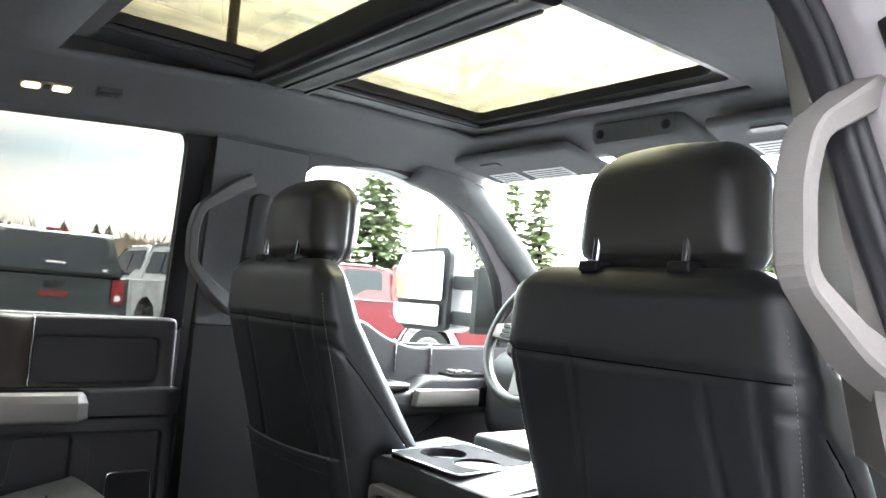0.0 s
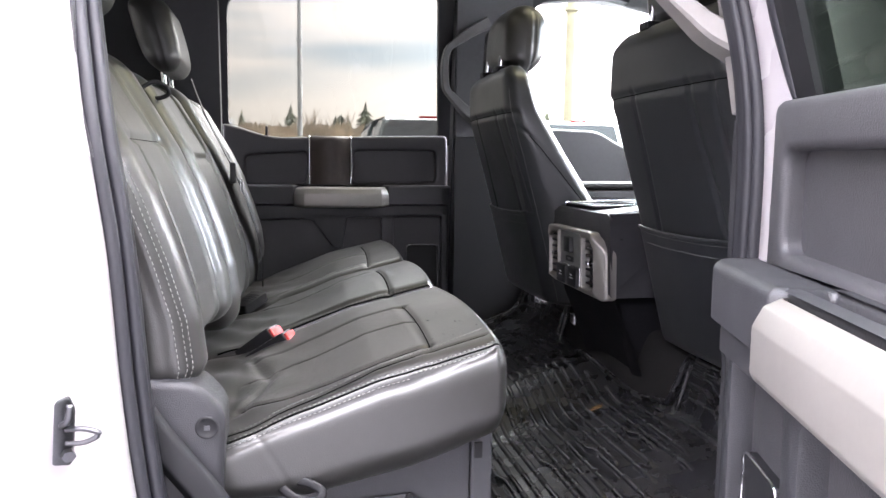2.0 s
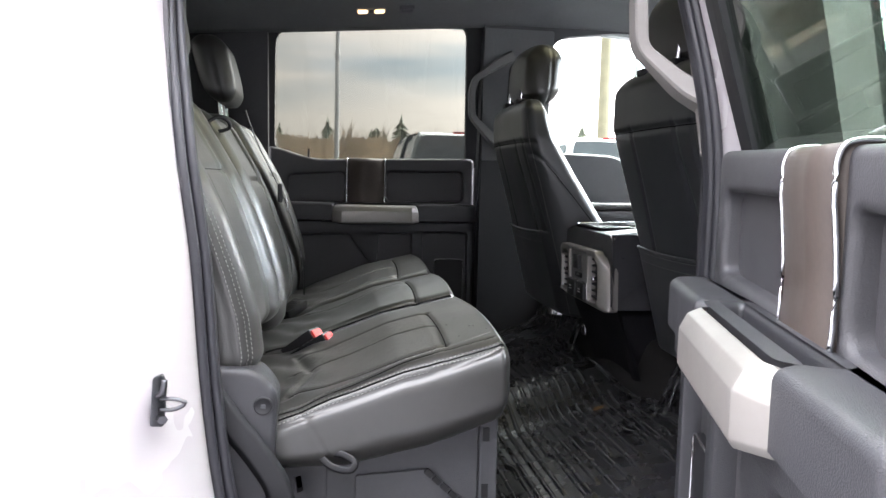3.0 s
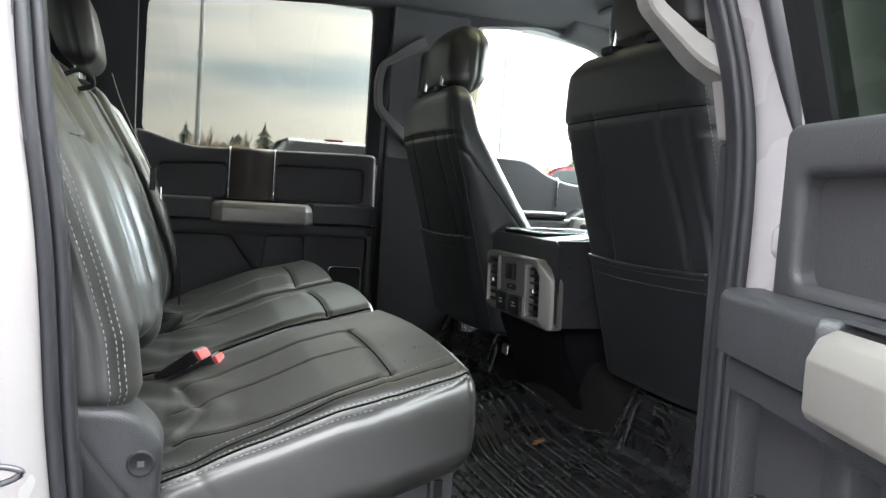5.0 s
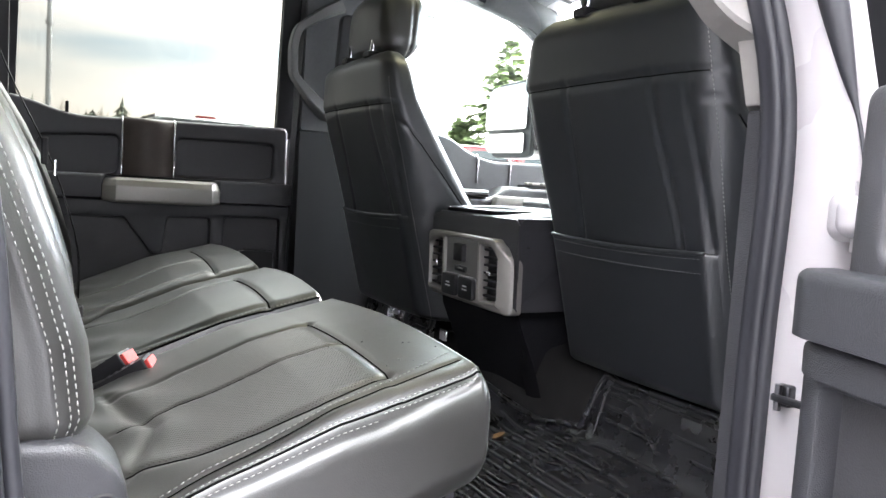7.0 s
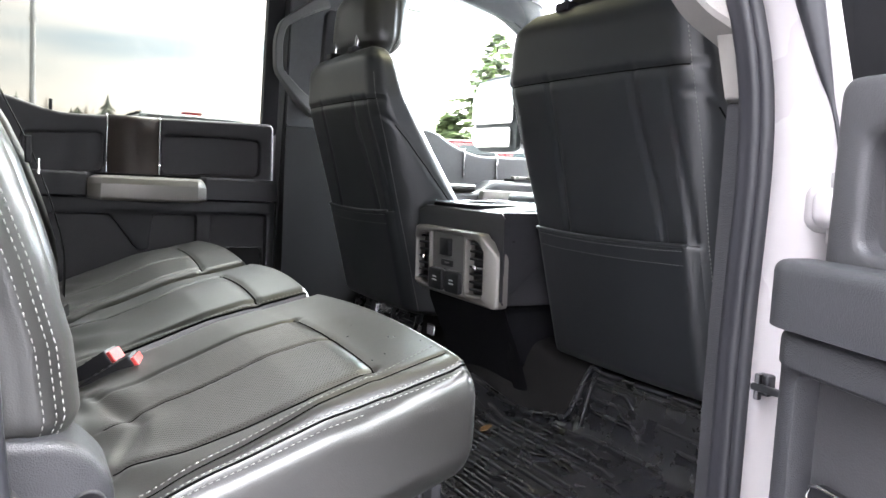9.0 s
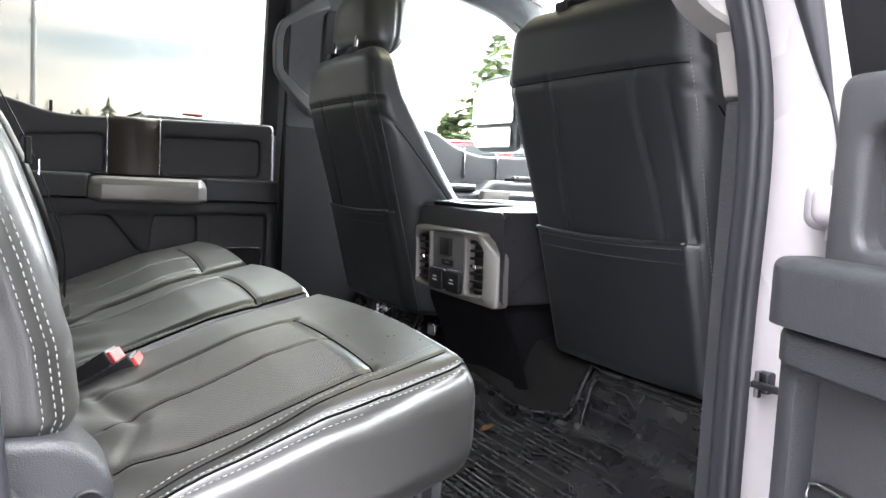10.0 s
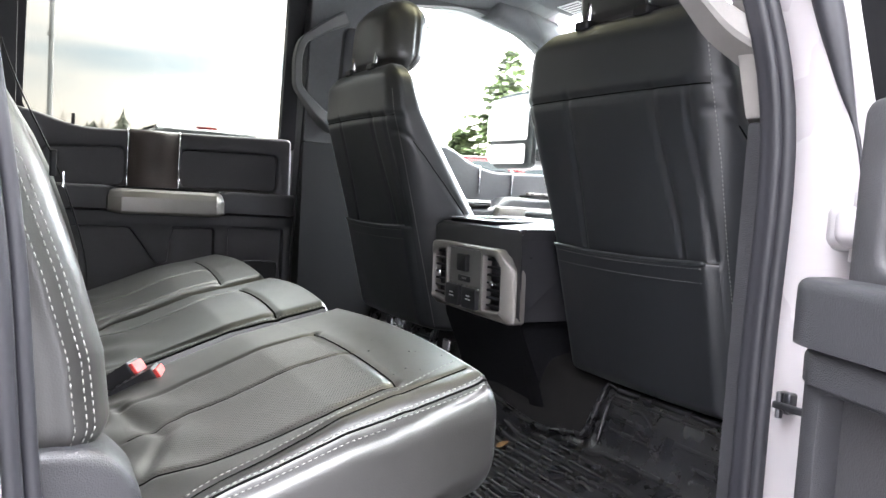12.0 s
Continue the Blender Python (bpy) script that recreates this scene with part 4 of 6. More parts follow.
    for sg in (-1, 1):
        part("side_shield", slab(rounded([(0.20, 0.99), (0.66, 0.99), (0.66, 1.09), (0.42, 1.12), (0.24, 1.14)], 0.03), 0.03, lambda a, b, d, sg=sg: (a, sg * (0.245 + d), b), bevel=0.008), PLASTIC, seat, smooth=40)
        rail = part("seat_rail", box((0.20, sg * 0.17 - 0.018, 0.955), (0.66, sg * 0.17 + 0.018, 0.985), 0.004), CHROME, seat, "steel rail")
    part("adjuster_lever", box((0.205, 0.15, 0.985), (0.215, 0.205, 0.992), 0.002), CHROME, seat)
    return seat


driver = front_seat("black leather driver's seat with headrest and map pocket", 0.655, 1.455)
passenger = copy_thing(driver, Matrix.Translation((0.752, 0.634, 0.0)))
tagged(passenger, "black leather passenger seat set further forward, with map pocket", "car seat", "front seats")


# ---- rear bench ----
bench = thing("rear_bench_seat", (0.1, C, FLOOR_Z), "black leather split rear bench with white stitching", "car seat")
TOP_X, TOP_Z = [-0.08, 0.038, 0.096, 0.236, 0.323, 0.394, 0.44], [0.990, 1.018, 1.046, 1.099, 1.120, 1.137, 1.128]
BOT_X, BOT_Z = [-0.08, 0.055, 0.145, 0.283, 0.406, 0.45], [0.935, 0.932, 0.932, 0.962, 1.008, 1.03]


def two_tone(me, region, mat):
    """Gives the faces inside a region another material."""
    me.materials.append(mat)
    for p in me.polygons:
        if region(p.center):
            p.material_index = 1


def cushion(y0, y1, lines_on, extra=(), cell=0.0045):
    """A bench cushion; lines_on are seams on its top in local x and y, each (points, half width, depth)."""
    w, cy = y1 - y0, (y0 + y1) / 2

    def bend(p):
        q = p.copy()
        x = p[:, 0] + 0.176
        t = p[:, 2] / 0.12 + 0.5
        zt, zb = np.interp(x, TOP_X, TOP_Z), np.interp(x, BOT_X, BOT_Z)
        cr_ = np.cos(np.clip(p[:, 1] / (w / 2), -1, 1) * math.pi / 2)
        hollow = 0.010 * cr_ - 0.014 * np.exp(-(((x - 0.13) / 0.09) ** 2)) * cr_
        # the front roll swells in front of the cross seam
        hollow = hollow + 0.0008 * np.exp(-(((x - 0.345) / 0.035) ** 2)) * cr_
        q[:, 2] = zb + t * (zt + hollow - zb)
        # creases of a used seat near the backrest
        back = np.clip((0.16 - x) / 0.10, 0, 1) * np.clip(t * 3 - 2, 0, 1)
        q[:, 2] += 0.0040 * back * np.sin(p[:, 1] * 38 + 9 * x) * np.sin(x * 55 + p[:, 1] * 12)
        q[:, 0] = np.where(x > 0.388, 0.388 + (x - 0.388) * 0.45, x) + 0.012 * np.cos(p[:, 1] / w * 2.6) * (x > 0.3)
        q[:, 1] = p[:, 1] + cy
        return q

    return Soft((0.525, w, 0.12), 0.040, bend, cell, 8, grooves=tuple((2, 1, pts, a, d) for pts, a, d in lines_on) + tuple(extra))


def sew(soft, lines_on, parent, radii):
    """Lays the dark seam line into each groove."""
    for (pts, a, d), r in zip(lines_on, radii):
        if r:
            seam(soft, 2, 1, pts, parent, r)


def stitched(soft, axis, sign, pts, parent, label="pale thread stitching", r=0.0007, length=0.0040, gap=0.0028):
    q = resample([np.array(p, float) for p in pts], 0.004)
    piece("edge_stitching", dashes(soft.on(axis, sign, [tuple(p) for p in q], 0.0007), length, gap, r), STITCH, parent, label)


W = 0.52
R_LEFT = [(0.130, 0.093), (0.048, 0.101), (-0.032, 0.112), (-0.116, 0.103)]
R_MID = [(0.128, -0.040), (0.037, -0.031), (-0.052, -0.010), (-0.125, -0.022)]
R_RIGHT = [(0.131, -0.187), (0.055, -0.201), (-0.004, -0.194), (-0.059, -0.178), (-0.125, -0.150)]
r_lines = (([(0.130, 0.100), (0.131, -0.192)], 0.0034, 0.0026), (R_LEFT, 0.0060, 0.0030), (R_MID, 0.0030, 0.0030), (R_RIGHT, 0.0055, 0.0035),
           ([(-0.125, -0.160), (-0.085, -0.05), (-0.105, 0.05), (-0.12, 0.12)], 0.010, 0.006),
           ([(0.21, -0.205), (0.118, -0.216), (0.025, -0.229), (-0.05, -0.234), (-0.25, -0.234)], 0.0030, 0.0025),
           ([(-0.25, -W / 2 + 0.0062), (0.10, -W / 2 + 0.0062), (0.20, -W / 2 + 0.013), (0.24, -W / 2 + 0.024)], 0.0036, 0.0036))
cr = cushion(0.345, 0.865, r_lines, ((1, -1, [(-0.10, 0.05), (-0.075, 0.0), (-0.045, -0.06)], 0.003, 0.0012),), 0.0034)
me = cr.mesh("cushion_right", LEATHER)


def in_insert(c):
    u, v = c.x - 0.176, c.y - 0.605
    u0 = 0.005
    return -0.120 < u < 0.124 and u0 + np.interp(u, [-0.125, -0.059, -0.004, 0.055, 0.131], [-0.150, -0.178, -0.194, -0.201, -0.187]) < v < -u0 + np.interp(u, [-0.116, -0.032, 0.048, 0.13], [0.103, 0.112, 0.101, 0.093]) and c.z > np.interp(c.x, TOP_X, TOP_Z) - 0.03


two_tone(me, in_insert, PERF)
c_right = add("cushion_right", me, bench, "single black leather seat cushion with perforated insert")
sew(cr, r_lines, c_right, (0.0009, 0.0, 0.0007, 0.0007, 0.0, 0.0007, 0.0012))
stitched(cr, 2, 1, [(0.208, -0.178), (0.118, -0.208), (0.025, -0.222), (-0.05, -0.227), (-0.25, -0.227)], c_right, "white thread stitching", 0.0006)
stitched(cr, 2, 1, [(0.236, -0.229), (0.20, -0.240), (0.10, -0.2475), (-0.25, -0.2475)], c_right, "white thread stitching", 0.0006)
stitched(cr, 1, -1, [(0.10, 0.0545), (-0.25, 0.0545)], c_right, "white thread stitching", 0.0006)
stitched(cr, 2, 1, [(0.24, -0.243), (0.20, -0.2535), (0.10, -0.2595)], c_right, "white thread stitching", 0.0006)
WM = 0.395
m_lines = (([(0.135, 0.095), (0.137, -0.180)], 0.0040, 0.0034), ([(0.135, 0.085), (0.03, 0.070), (-0.12, 0.105)], 0.0040, 0.0030),
           ([(0.137, -0.165), (0.05, -0.172), (-0.07, -0.160), (-0.12, -0.145)], 0.0055, 0.0035), ([(0.23, -WM / 2 + 0.010), (-0.2, -WM / 2 + 0.010)], 0.0035, 0.005))
cm = cushion(0.880, 1.275, m_lines)
me = cm.mesh("cushion_middle", LEATHER)
c_mid = add("cushion_middle", me, bench)
sew(cm, m_lines, c_mid, (0.0016, 0.0009, 0.0, 0.0018))
stitched(cm, 2, 1, [(0.235, -WM / 2 + 0.018), (-0.14, -WM / 2 + 0.018)], c_mid, "white thread stitching", 0.0006)
stitched(cm, 2, 1, [(0.235, WM / 2 - 0.010), (-0.15, WM / 2 - 0.010)], c_mid, "fine pale thread", 0.0008)
l_lines = (([(0.145, 0.14), (0.133, -0.235)], 0.0040, 0.0034), ([(0.13, -0.045), (-0.10, -0.005)], 0.0040, 0.0035), ([(0.133, -0.205), (0.03, -0.215), (-0.12, -0.19)], 0.0055, 0.0035))
cl = cushion(1.280, 1.810, l_lines)
me = cl.mesh("cushion_left", LEATHER)
c_left = add("cushion_left", me, bench)
sew(cl, l_lines, c_left, (0.0016, 0.0009, 0.0))

BACK_Z, BACK_X = [1.03, 1.12, 1.18, 1.25, 1.335, 1.40, 1.50, 1.56], [0.006, 0.017, 0.010, -0.010, -0.040, -0.070, -0.128, -0.160]


def backrest(y0, y1, z0, z1, bolster, shift=0.0, extra=()):
    w, cy, h = y1 - y0, (y0 + y1) / 2, z1 - z0

    def bend(p):
        q = p.copy()
        z = p[:, 2] + (z0 + z1) / 2
        t = p[:, 0] / 0.13 + 0.5
        a = np.clip(np.abs(p[:, 1]) / (w / 2), 0, 1)
        hollow = bolster * np.clip((0.80 - a) / 0.25, 0, 1)
        q[:, 0] = np.interp(z, BACK_Z, BACK_X) - (1 - t) * 0.13 - (1 - 0.4 * a) * hollow * (t > 0.4) + shift - 0.015 * np.clip((z - 1.5) / 0.08, 0, 1) ** 2
        q[:, 1] = p[:, 1] * (1 - 0.05 * np.clip((z - 1.42) / 0.14, 0, 1) ** 2) + cy
        q[:, 2] = z
        return q

    k = w / 2 * 0.66
    return Soft((0.13, w, h), 0.042, bend, 0.0065, 6, grooves=(
        (0, 1, [(-k, -h / 2), (-k, h / 2)], 0.007, 0.010),
        (0, 1, [(k, -h / 2), (k, h / 2)], 0.007, 0.010),
        (0, 1, [(-k, h * 0.17), (k, h * 0.17)], 0.005, 0.007)) + tuple(extra))


br = backrest(0.335, 0.850, 1.085, 1.565, 0.030, extra=((1, -1, [(0.020, -0.24), (0.022, 0.24)], 0.003, 0.004), (0, 1, [(0.0, -0.24), (0.0, 0.08)], 0.004, 0.004)))
b_right = add("backrest_right", br.mesh("backrest_right", LEATHER), bench, "black leather backrest with stitched bolster")
for axis, sign, pts in ((1, -1, [(0.036, z) for z in np.linspace(-0.235, 0.20, 90)]), (1, -1, [(0.049, z) for z in np.linspace(-0.235, 0.20, 90)]),
                        (1, -1, [(0.061, z) for z in np.linspace(-0.235, 0.20, 90)])):
    piece("bolster_stitching", dashes(br.on(axis, sign, pts, 0.0010), 0.0044, 0.0030, 0.00065), STITCH, b_right, "white thread stitching")
for y in (-0.17, 0.17):
    seam(br, 0, 1, [(y, -0.22), (y, 0.22)], b_right, 0.0014)
seam(br, 0, 1, [(-0.17, 0.0816), (0.17, 0.0816)], b_right, 0.0014)
seam(br, 0, 1, [(0.0, -0.22), (0.0, 0.08)], b_right, 0.0010)
bmid = backrest(0.855, 1.275, 1.05, 1.545, 0.012, 0.010)
add("backrest_middle", bmid.mesh("backrest_middle", LEATHER), bench)
blf = backrest(1.285, 1.800, 1.06, 1.560, 0.025, 0.026)
add("backrest_left", blf.mesh("backrest_left", LEATHER), bench)
for y in (0.60, 1.54):
    def rh(p, y=y):
        q = p.copy()
        t = np.clip(p[:, 2] / 0.095, -1, 1)
        q[:, 0] = p[:, 0] * (1 - 0.3 * np.clip(-t, 0, 1) ** 2) - 0.205 - 0.025 * t
        q[:, 1] = p[:, 1] * (1 - 0.12 * np.clip(t, 0, 1) ** 2) + y
        q[:, 2] = p[:, 2] + 1.695
        return q
    rhd = Soft((0.10, 0.27, 0.19), 0.042, rh, 0.012, 6, grooves=((1, -1, [(0.0, -0.1), (0.0, 0.1)], 0.004, 0.004),))
    hb = add("rear_headrest", rhd.mesh("rear_headrest", LEATHER), bench, "black leather headrest")
    for dy in (-0.06, 0.06):
        part("headrest_post", rod((-0.190, y + dy, 1.54), (-0.198, y + dy, 1.63), 0.006), CHROME, hb)
# hinge cover at the foot of the single backrest
cover = part("hinge_cover", slab(rounded([(-0.16, 0.86), (0.030, 0.88), (0.038, 0.97), (0.042, 1.068), (0.008, 1.106), (-0.16, 1.115)], [0.01, 0.02, 0.01, 0.02, 0.02, 0.01]), 0.075,
             lambda a, b, d: (a, 0.400 - d, b), bevel=0.012, seg=4), PLASTIC, bench, "black plastic hinge cover", smooth=40)
cap = piece("screw_cap", lathe([(0.0, 0.0), (0.011, 0.0), (0.0125, -0.002), (0.014, -0.001), (0.015, 0.003)], 20, Matrix.Translation((0.020, 0.3235, 1.049)) @ Matrix.Rotation(radians(-90), 4, 'X')), BLACK, cover)
part("cap_slot", box((0.0165, 0.3215, 1.046), (0.0235, 0.3225, 1.052), 0.0), GREY, cap)
sk = Soft((0.16, 0.03, 0.03), 0.012, lambda p: p + np.array([-0.085, 0.36, 1.108]) + np.stack([p[:, 0] * 0, p[:, 0] * 0, 0.012 * np.sin(p[:, 0] * 30)], 1), 0.01, 4)
add("cover_flap", sk.mesh("cover_flap", LEATHER), bench)
# pull loop under the cushion
loop = smooth_path([(0.105, 0.352, 0.958), (0.125, 0.338, 0.945), (0.152, 0.334, 0.940), (0.160, 0.336, 0.952), (0.140, 0.345, 0.962), (0.112, 0.352, 0.964)], 5)
piece("pull_loop", tube(loop, 0.006, 6, flat=0.2, up=(0, 1, 0)), BLACK, bench, "dark webbing pull loop")
# buckles standing in the gap of cushion and backrest
def buckle(at, tilt, turn, red=True):
    m = Matrix.Translation(at) @ Matrix.Rotation(radians(turn), 4, 'Z') @ Matrix.Rotation(radians(tilt), 4, 'Y')
    bm = slab(rounded([(-0.017, -0.060), (0.017, -0.060), (0.021, 0.030), (-0.021, 0.030)], 0.005), 0.026, lambda a, b, d: m @ Vector((d - 0.013, a, b)), bevel=0.004)
    b = part("belt_buckle", bm, BLACK, bench, "black belt buckle with red button" if red else "black belt buckle", smooth=40)
    part("buckle_button", slab(rounded([(-0.019, 0.0265), (0.019, 0.0265), (0.019, 0.0345), (-0.019, 0.0345)], 0.003), 0.017, lambda a, b_, d: m @ Vector((d - 0.0085, a, b_)), bevel=0.002), RED if red else GREY, b, "red release button" if red else "")
    for k in range(4):
        part("ridge", box((-0.0145, -0.014, -0.030 + k * 0.012), (-0.0120, 0.014, -0.026 + k * 0.012), 0.0008), PLASTIC, b).data.transform(m)


buckle((0.072, 0.840, 1.040), 54, -28)
buckle((0.096, 0.806, 1.039), 56, -20)
buckle((0.030, 1.30, 1.035), 76, 60, False)

# ---- storage box under the bench ----
store = thing("storage_box", (0.27, 0.45, FLOOR_Z), "grey folding storage box under the rear bench", "storage box")
part("end_panel", slab(rounded([(0.115, 0.795), (0.375, 0.795), (0.375, 0.985), (0.115, 0.935)], 0.004), 0.012, lambda a, b, d: (a, 0.43 - d, b), bevel=0.003), GREY, store)
part("fold_panel", slab(rounded([(0.165, 0.80), (0.36, 0.80), (0.36, 0.845), (0.285, 0.908), (0.165, 0.900)], 0.004), 0.004, lambda a, b, d: (a, 0.4145 - d, b), bevel=0.001), GREY, store)
part("front_post", box((0.376, 0.415, 0.795), (0.408, 0.45, 0.995), 0.004), GREY, store)
for z in (0.965, 0.865):
    latch = part("post_latch", box((0.380, 0.411, z - 0.012), (0.392, 0.4145, z + 0.012), 0.001), BLACK, store)
part("front_panel", box((0.385, 0.45, 0.795), (0.400, 1.76, 0.965), 0.004), GREY, store)
part("lid", box((0.03, 0.435, 0.900), (0.37, 1.76, 0.915), 0.004), GREY, store)
for i in range(6):
    p = Vector((0.288 + 0.014 * i, 0.4095, 0.902 - 0.013 * i))
    part("hinge_link", slab(rounded([(-0.008, -0.005), (0.008, -0.005), (0.008, 0.005), (-0.008, 0.005)], 0.002), 0.004, lambda a, b, d, p=p: (p.x + a * 0.73 + b * 0.68, p.y - d, p.z - a * 0.68 + b * 0.73)), BLACK, store)
part("seat_bracket", slab(rounded([(0.015, 0.80), (0.125, 0.80), (0.125, 0.925), (0.015, 0.925)], 0.01), 0.02, lambda a, b, d: (a, 0.44 - d, b), [rounded([(0.068, 0.870), (0.078, 0.874), (0.074, 0.900), (0.064, 0.896)], 0.003)], bevel=0.003), GREY, store, smooth=40)

# ---- seat belt of the middle place ----
belt = thing("seat_belt", (-0.03, 1.28, 1.30), "black middle seat belt hanging over the rear backrest", "seat belt")
path = smooth_path([(-0.10, 1.25, 1.565), (-0.085, 1.255, 1.52), (-0.060, 1.265, 1.46), (-0.012, 1.285, 1.36), (0.025, 1.30, 1.26), (0.050, 1.315, 1.16), (0.052, 1.33, 1.07)], 6)
piece("webbing", tube(path, 0.022, 6, flat=0.07, up=(0.9, 0, 0.35)), BLACK, belt)
part("latch_plate", box((-0.018, 1.262, 1.325), (-0.006, 1.302, 1.375), 0.003), BLACK, belt)
part("steel_tongue", box((0.004, 1.272, 1.305), (0.008, 1.296, 1.335), 0.001), CHROME, belt, "steel tongue")

side_belt = thing("seat_belt", (-0.02, 0.33, 0.93), "black outer lap belt hanging beside the hinge cover", "seat belt")
piece("webbing", tube(smooth_path([(-0.060, 0.317, 1.075), (-0.028, 0.314, 1.029), (0.008, 0.313, 0.982), (0.038, 0.314, 0.935), (0.050, 0.318, 0.895), (0.052, 0.328, 0.860)], 5), 0.021, 6, flat=0.08, up=(0, 1, 0)), BLACK, side_belt)
part("anchor_plate", box((0.030, 0.318, 0.842), (0.066, 0.326, 0.872), 0.003), STEEL, side_belt, "dark steel anchor")
pull = thing("release_strap", (-0.12, 0.87, 1.50), "small black seat release loop on the backrest", "strap")
piece("loop", tube(smooth_path([(-0.142, 0.858, 1.502), (-0.120, 0.866, 1.518), (-0.100, 0.872, 1.512), (-0.096, 0.878, 1.498), (-0.114, 0.880, 1.490), (-0.138, 0.878, 1.490)], 5, True), 0.004, 8, closed=True), BLACK, pull)

# ---- centre console ----
CC = 1.033
console = thing("centre_console", (1.0, CC, FLOOR_Z + 0.05), "black centre console with silver rear vent panel and cup holders", "console")
bm = slab(rounded([(0.775, 1.098), (1.50, 1.098), (1.50, 1.295), (0.99, 1.285), (0.770, 1.278)], [0.01, 0.0, 0.0, 0.01, 0.012]), 0.318, lambda a, b, d: (a, CC - 0.159 + d, b))
bmesh.ops.bevel(bm, geom=[e for e in bm.edges if len(e.link_faces) == 2 and e.calc_face_angle(0) > 1.0], offset=0.014, segments=3, affect='EDGES', profile=0.5)
body = part("console_body", bm, PLASTIC, console, smooth=40)
part("body_seam", box((0.80, CC - 0.1605, 1.222), (1.45, CC - 0.158, 1.225), 0.0), BLACK, body)
# the leg's blacker plastic carries the shade below the console body
bm = slab([(0.792, 1.10), (1.50, 1.10), (1.50, 0.80), (0.90, 0.80), (0.876, 0.875), (0.842, 0.98), (0.800, 1.07)], 0.255, lambda a, b, d: (a, CC - 0.128 + d, b))
bmesh.ops.bevel(bm, geom=[e for e in bm.edges if len(e.link_faces) == 2 and e.calc_face_angle(0) > 1.0], offset=0.022, segments=3, affect='EDGES', profile=0.5)
part("console_leg", bm, TRAY, console, smooth=40)
# rear bezel: a silver frame with chamfered upper corners and three openings
def rear(y, z, d):
    wrap = max(0.0, abs(y - CC) - 0.1395) * 1.05
    return (0.768 + 0.12 * (1.17 - z) * 0.25 - d + wrap, y, z)


frame_o = rounded([(CC - 0.163, 1.092), (CC + 0.172, 1.092), (CC + 0.172, 1.195), (CC + 0.135, 1.236), (CC - 0.130, 1.236), (CC - 0.163, 1.195)], 0.010)
vr = rounded([(CC - 0.140, 1.115), (CC - 0.078, 1.110), (CC - 0.078, 1.222), (CC - 0.118, 1.220), (CC - 0.140, 1.205)], 0.006)
vl = [(2 * CC - a, b) for a, b in vr][::-1]
mid = rounded([(CC - 0.068, 1.108), (CC + 0.068, 1.108), (CC + 0.068, 1.227), (CC - 0.068, 1.227)], 0.006)
part("vent_bezel", slab(frame_o, 0.022, rear, [vr, vl, rounded([(CC - 0.069, 1.1085), (CC + 0.069, 1.1085), (CC + 0.069, 1.227), (CC - 0.069, 1.227)], 0.006)], bevel=0.004), SILVER, console, "satin silver vent frame", smooth=40)
part("control_panel", slab(mid, 0.016, lambda a, b, d: rear(a, b, d), bevel=0.003), GREYPANEL, console, "grey control panel", smooth=40)
for sgn in (-1, 1):
    yc = CC + sgn * 0.109
    vent = part("air_vent", slab([(yc - 0.034, 1.108), (yc + 0.034, 1.108), (yc + 0.034, 1.224), (yc - 0.034, 1.224)], 0.003, lambda a, b, d: rear(a, b, d - 0.012)), BLACK, console, "black louvred air vent")
    for i in range(7):
        z = 1.121 + i * 0.0152
        part("slat", box((rear(yc, z, 0.001)[0] - 0.010, yc - 0.031, z - 0.0022), (rear(yc, z, 0.0)[0] + 0.004, yc + 0.031, z + 0.0022), 0.001), BLACK, vent)
    part("vent_tab", box((rear(yc, 1.168, 0.018)[0] - 0.003, yc - 0.006, 1.163), (rear(yc, 1.168, 0)[0], yc + 0.006, 1.172), 0.002), CHROME, vent)
def on_panel(name, y0, y1, z0, z1, mat, dep, parent=console, label="", r=0.004):
    return part(name, slab(rounded([(y0, z0), (y1, z0), (y1, z1), (y0, z1)], r), dep, lambda a, b, d: rear(a, b, 0.016 + d), bevel=min(0.003, dep * 0.4)), mat, parent, label, smooth=40)


on_panel("usb_cover", CC - 0.016, CC + 0.022, 1.180, 1.216, BLACK, 0.010, label="black port cover")
on_panel("heater_switch", CC - 0.022, CC + 0.026, 1.158, 1.171, BLACK, 0.003)
on_panel("switch_mark", CC - 0.010, CC + 0.010, 1.163, 1.167, GREYPANEL, 0.0042)
for yo in (CC + 0.036, CC - 0.034):
    rim = on_panel("outlet_rim", yo - 0.031, yo + 0.031, 1.104, 1.152, CHROME, 0.004, label="bright outlet rim", r=0.008)
    lid = on_panel("outlet_cover", yo - 0.0285, yo + 0.0285, 1.106, 1.150, BLACK, 0.012, label="black outlet flap", r=0.008)
    on_panel("outlet_writing", yo - 0.010, yo + 0.010, 1.131, 1.134, WHITEINK, 0.0126, lid, r=0.0)
    on_panel("outlet_writing", yo - 0.012, yo + 0.012, 1.124, 1.127, WHITEINK, 0.0126, lid, r=0.0)
# tray with two cup wells and a chrome edge; the lid behind it
tray_o = rounded([(0.785, CC - 0.055), (0.965, CC - 0.055), (0.965, CC + 0.145), (0.785, CC + 0.145)], 0.016)
def cup(cx, cy, r, n=22):
    return [(cx + r * math.cos(2 * math.pi * i / n), cy + r * math.sin(2 * math.pi * i / n)) for i in range(n)]


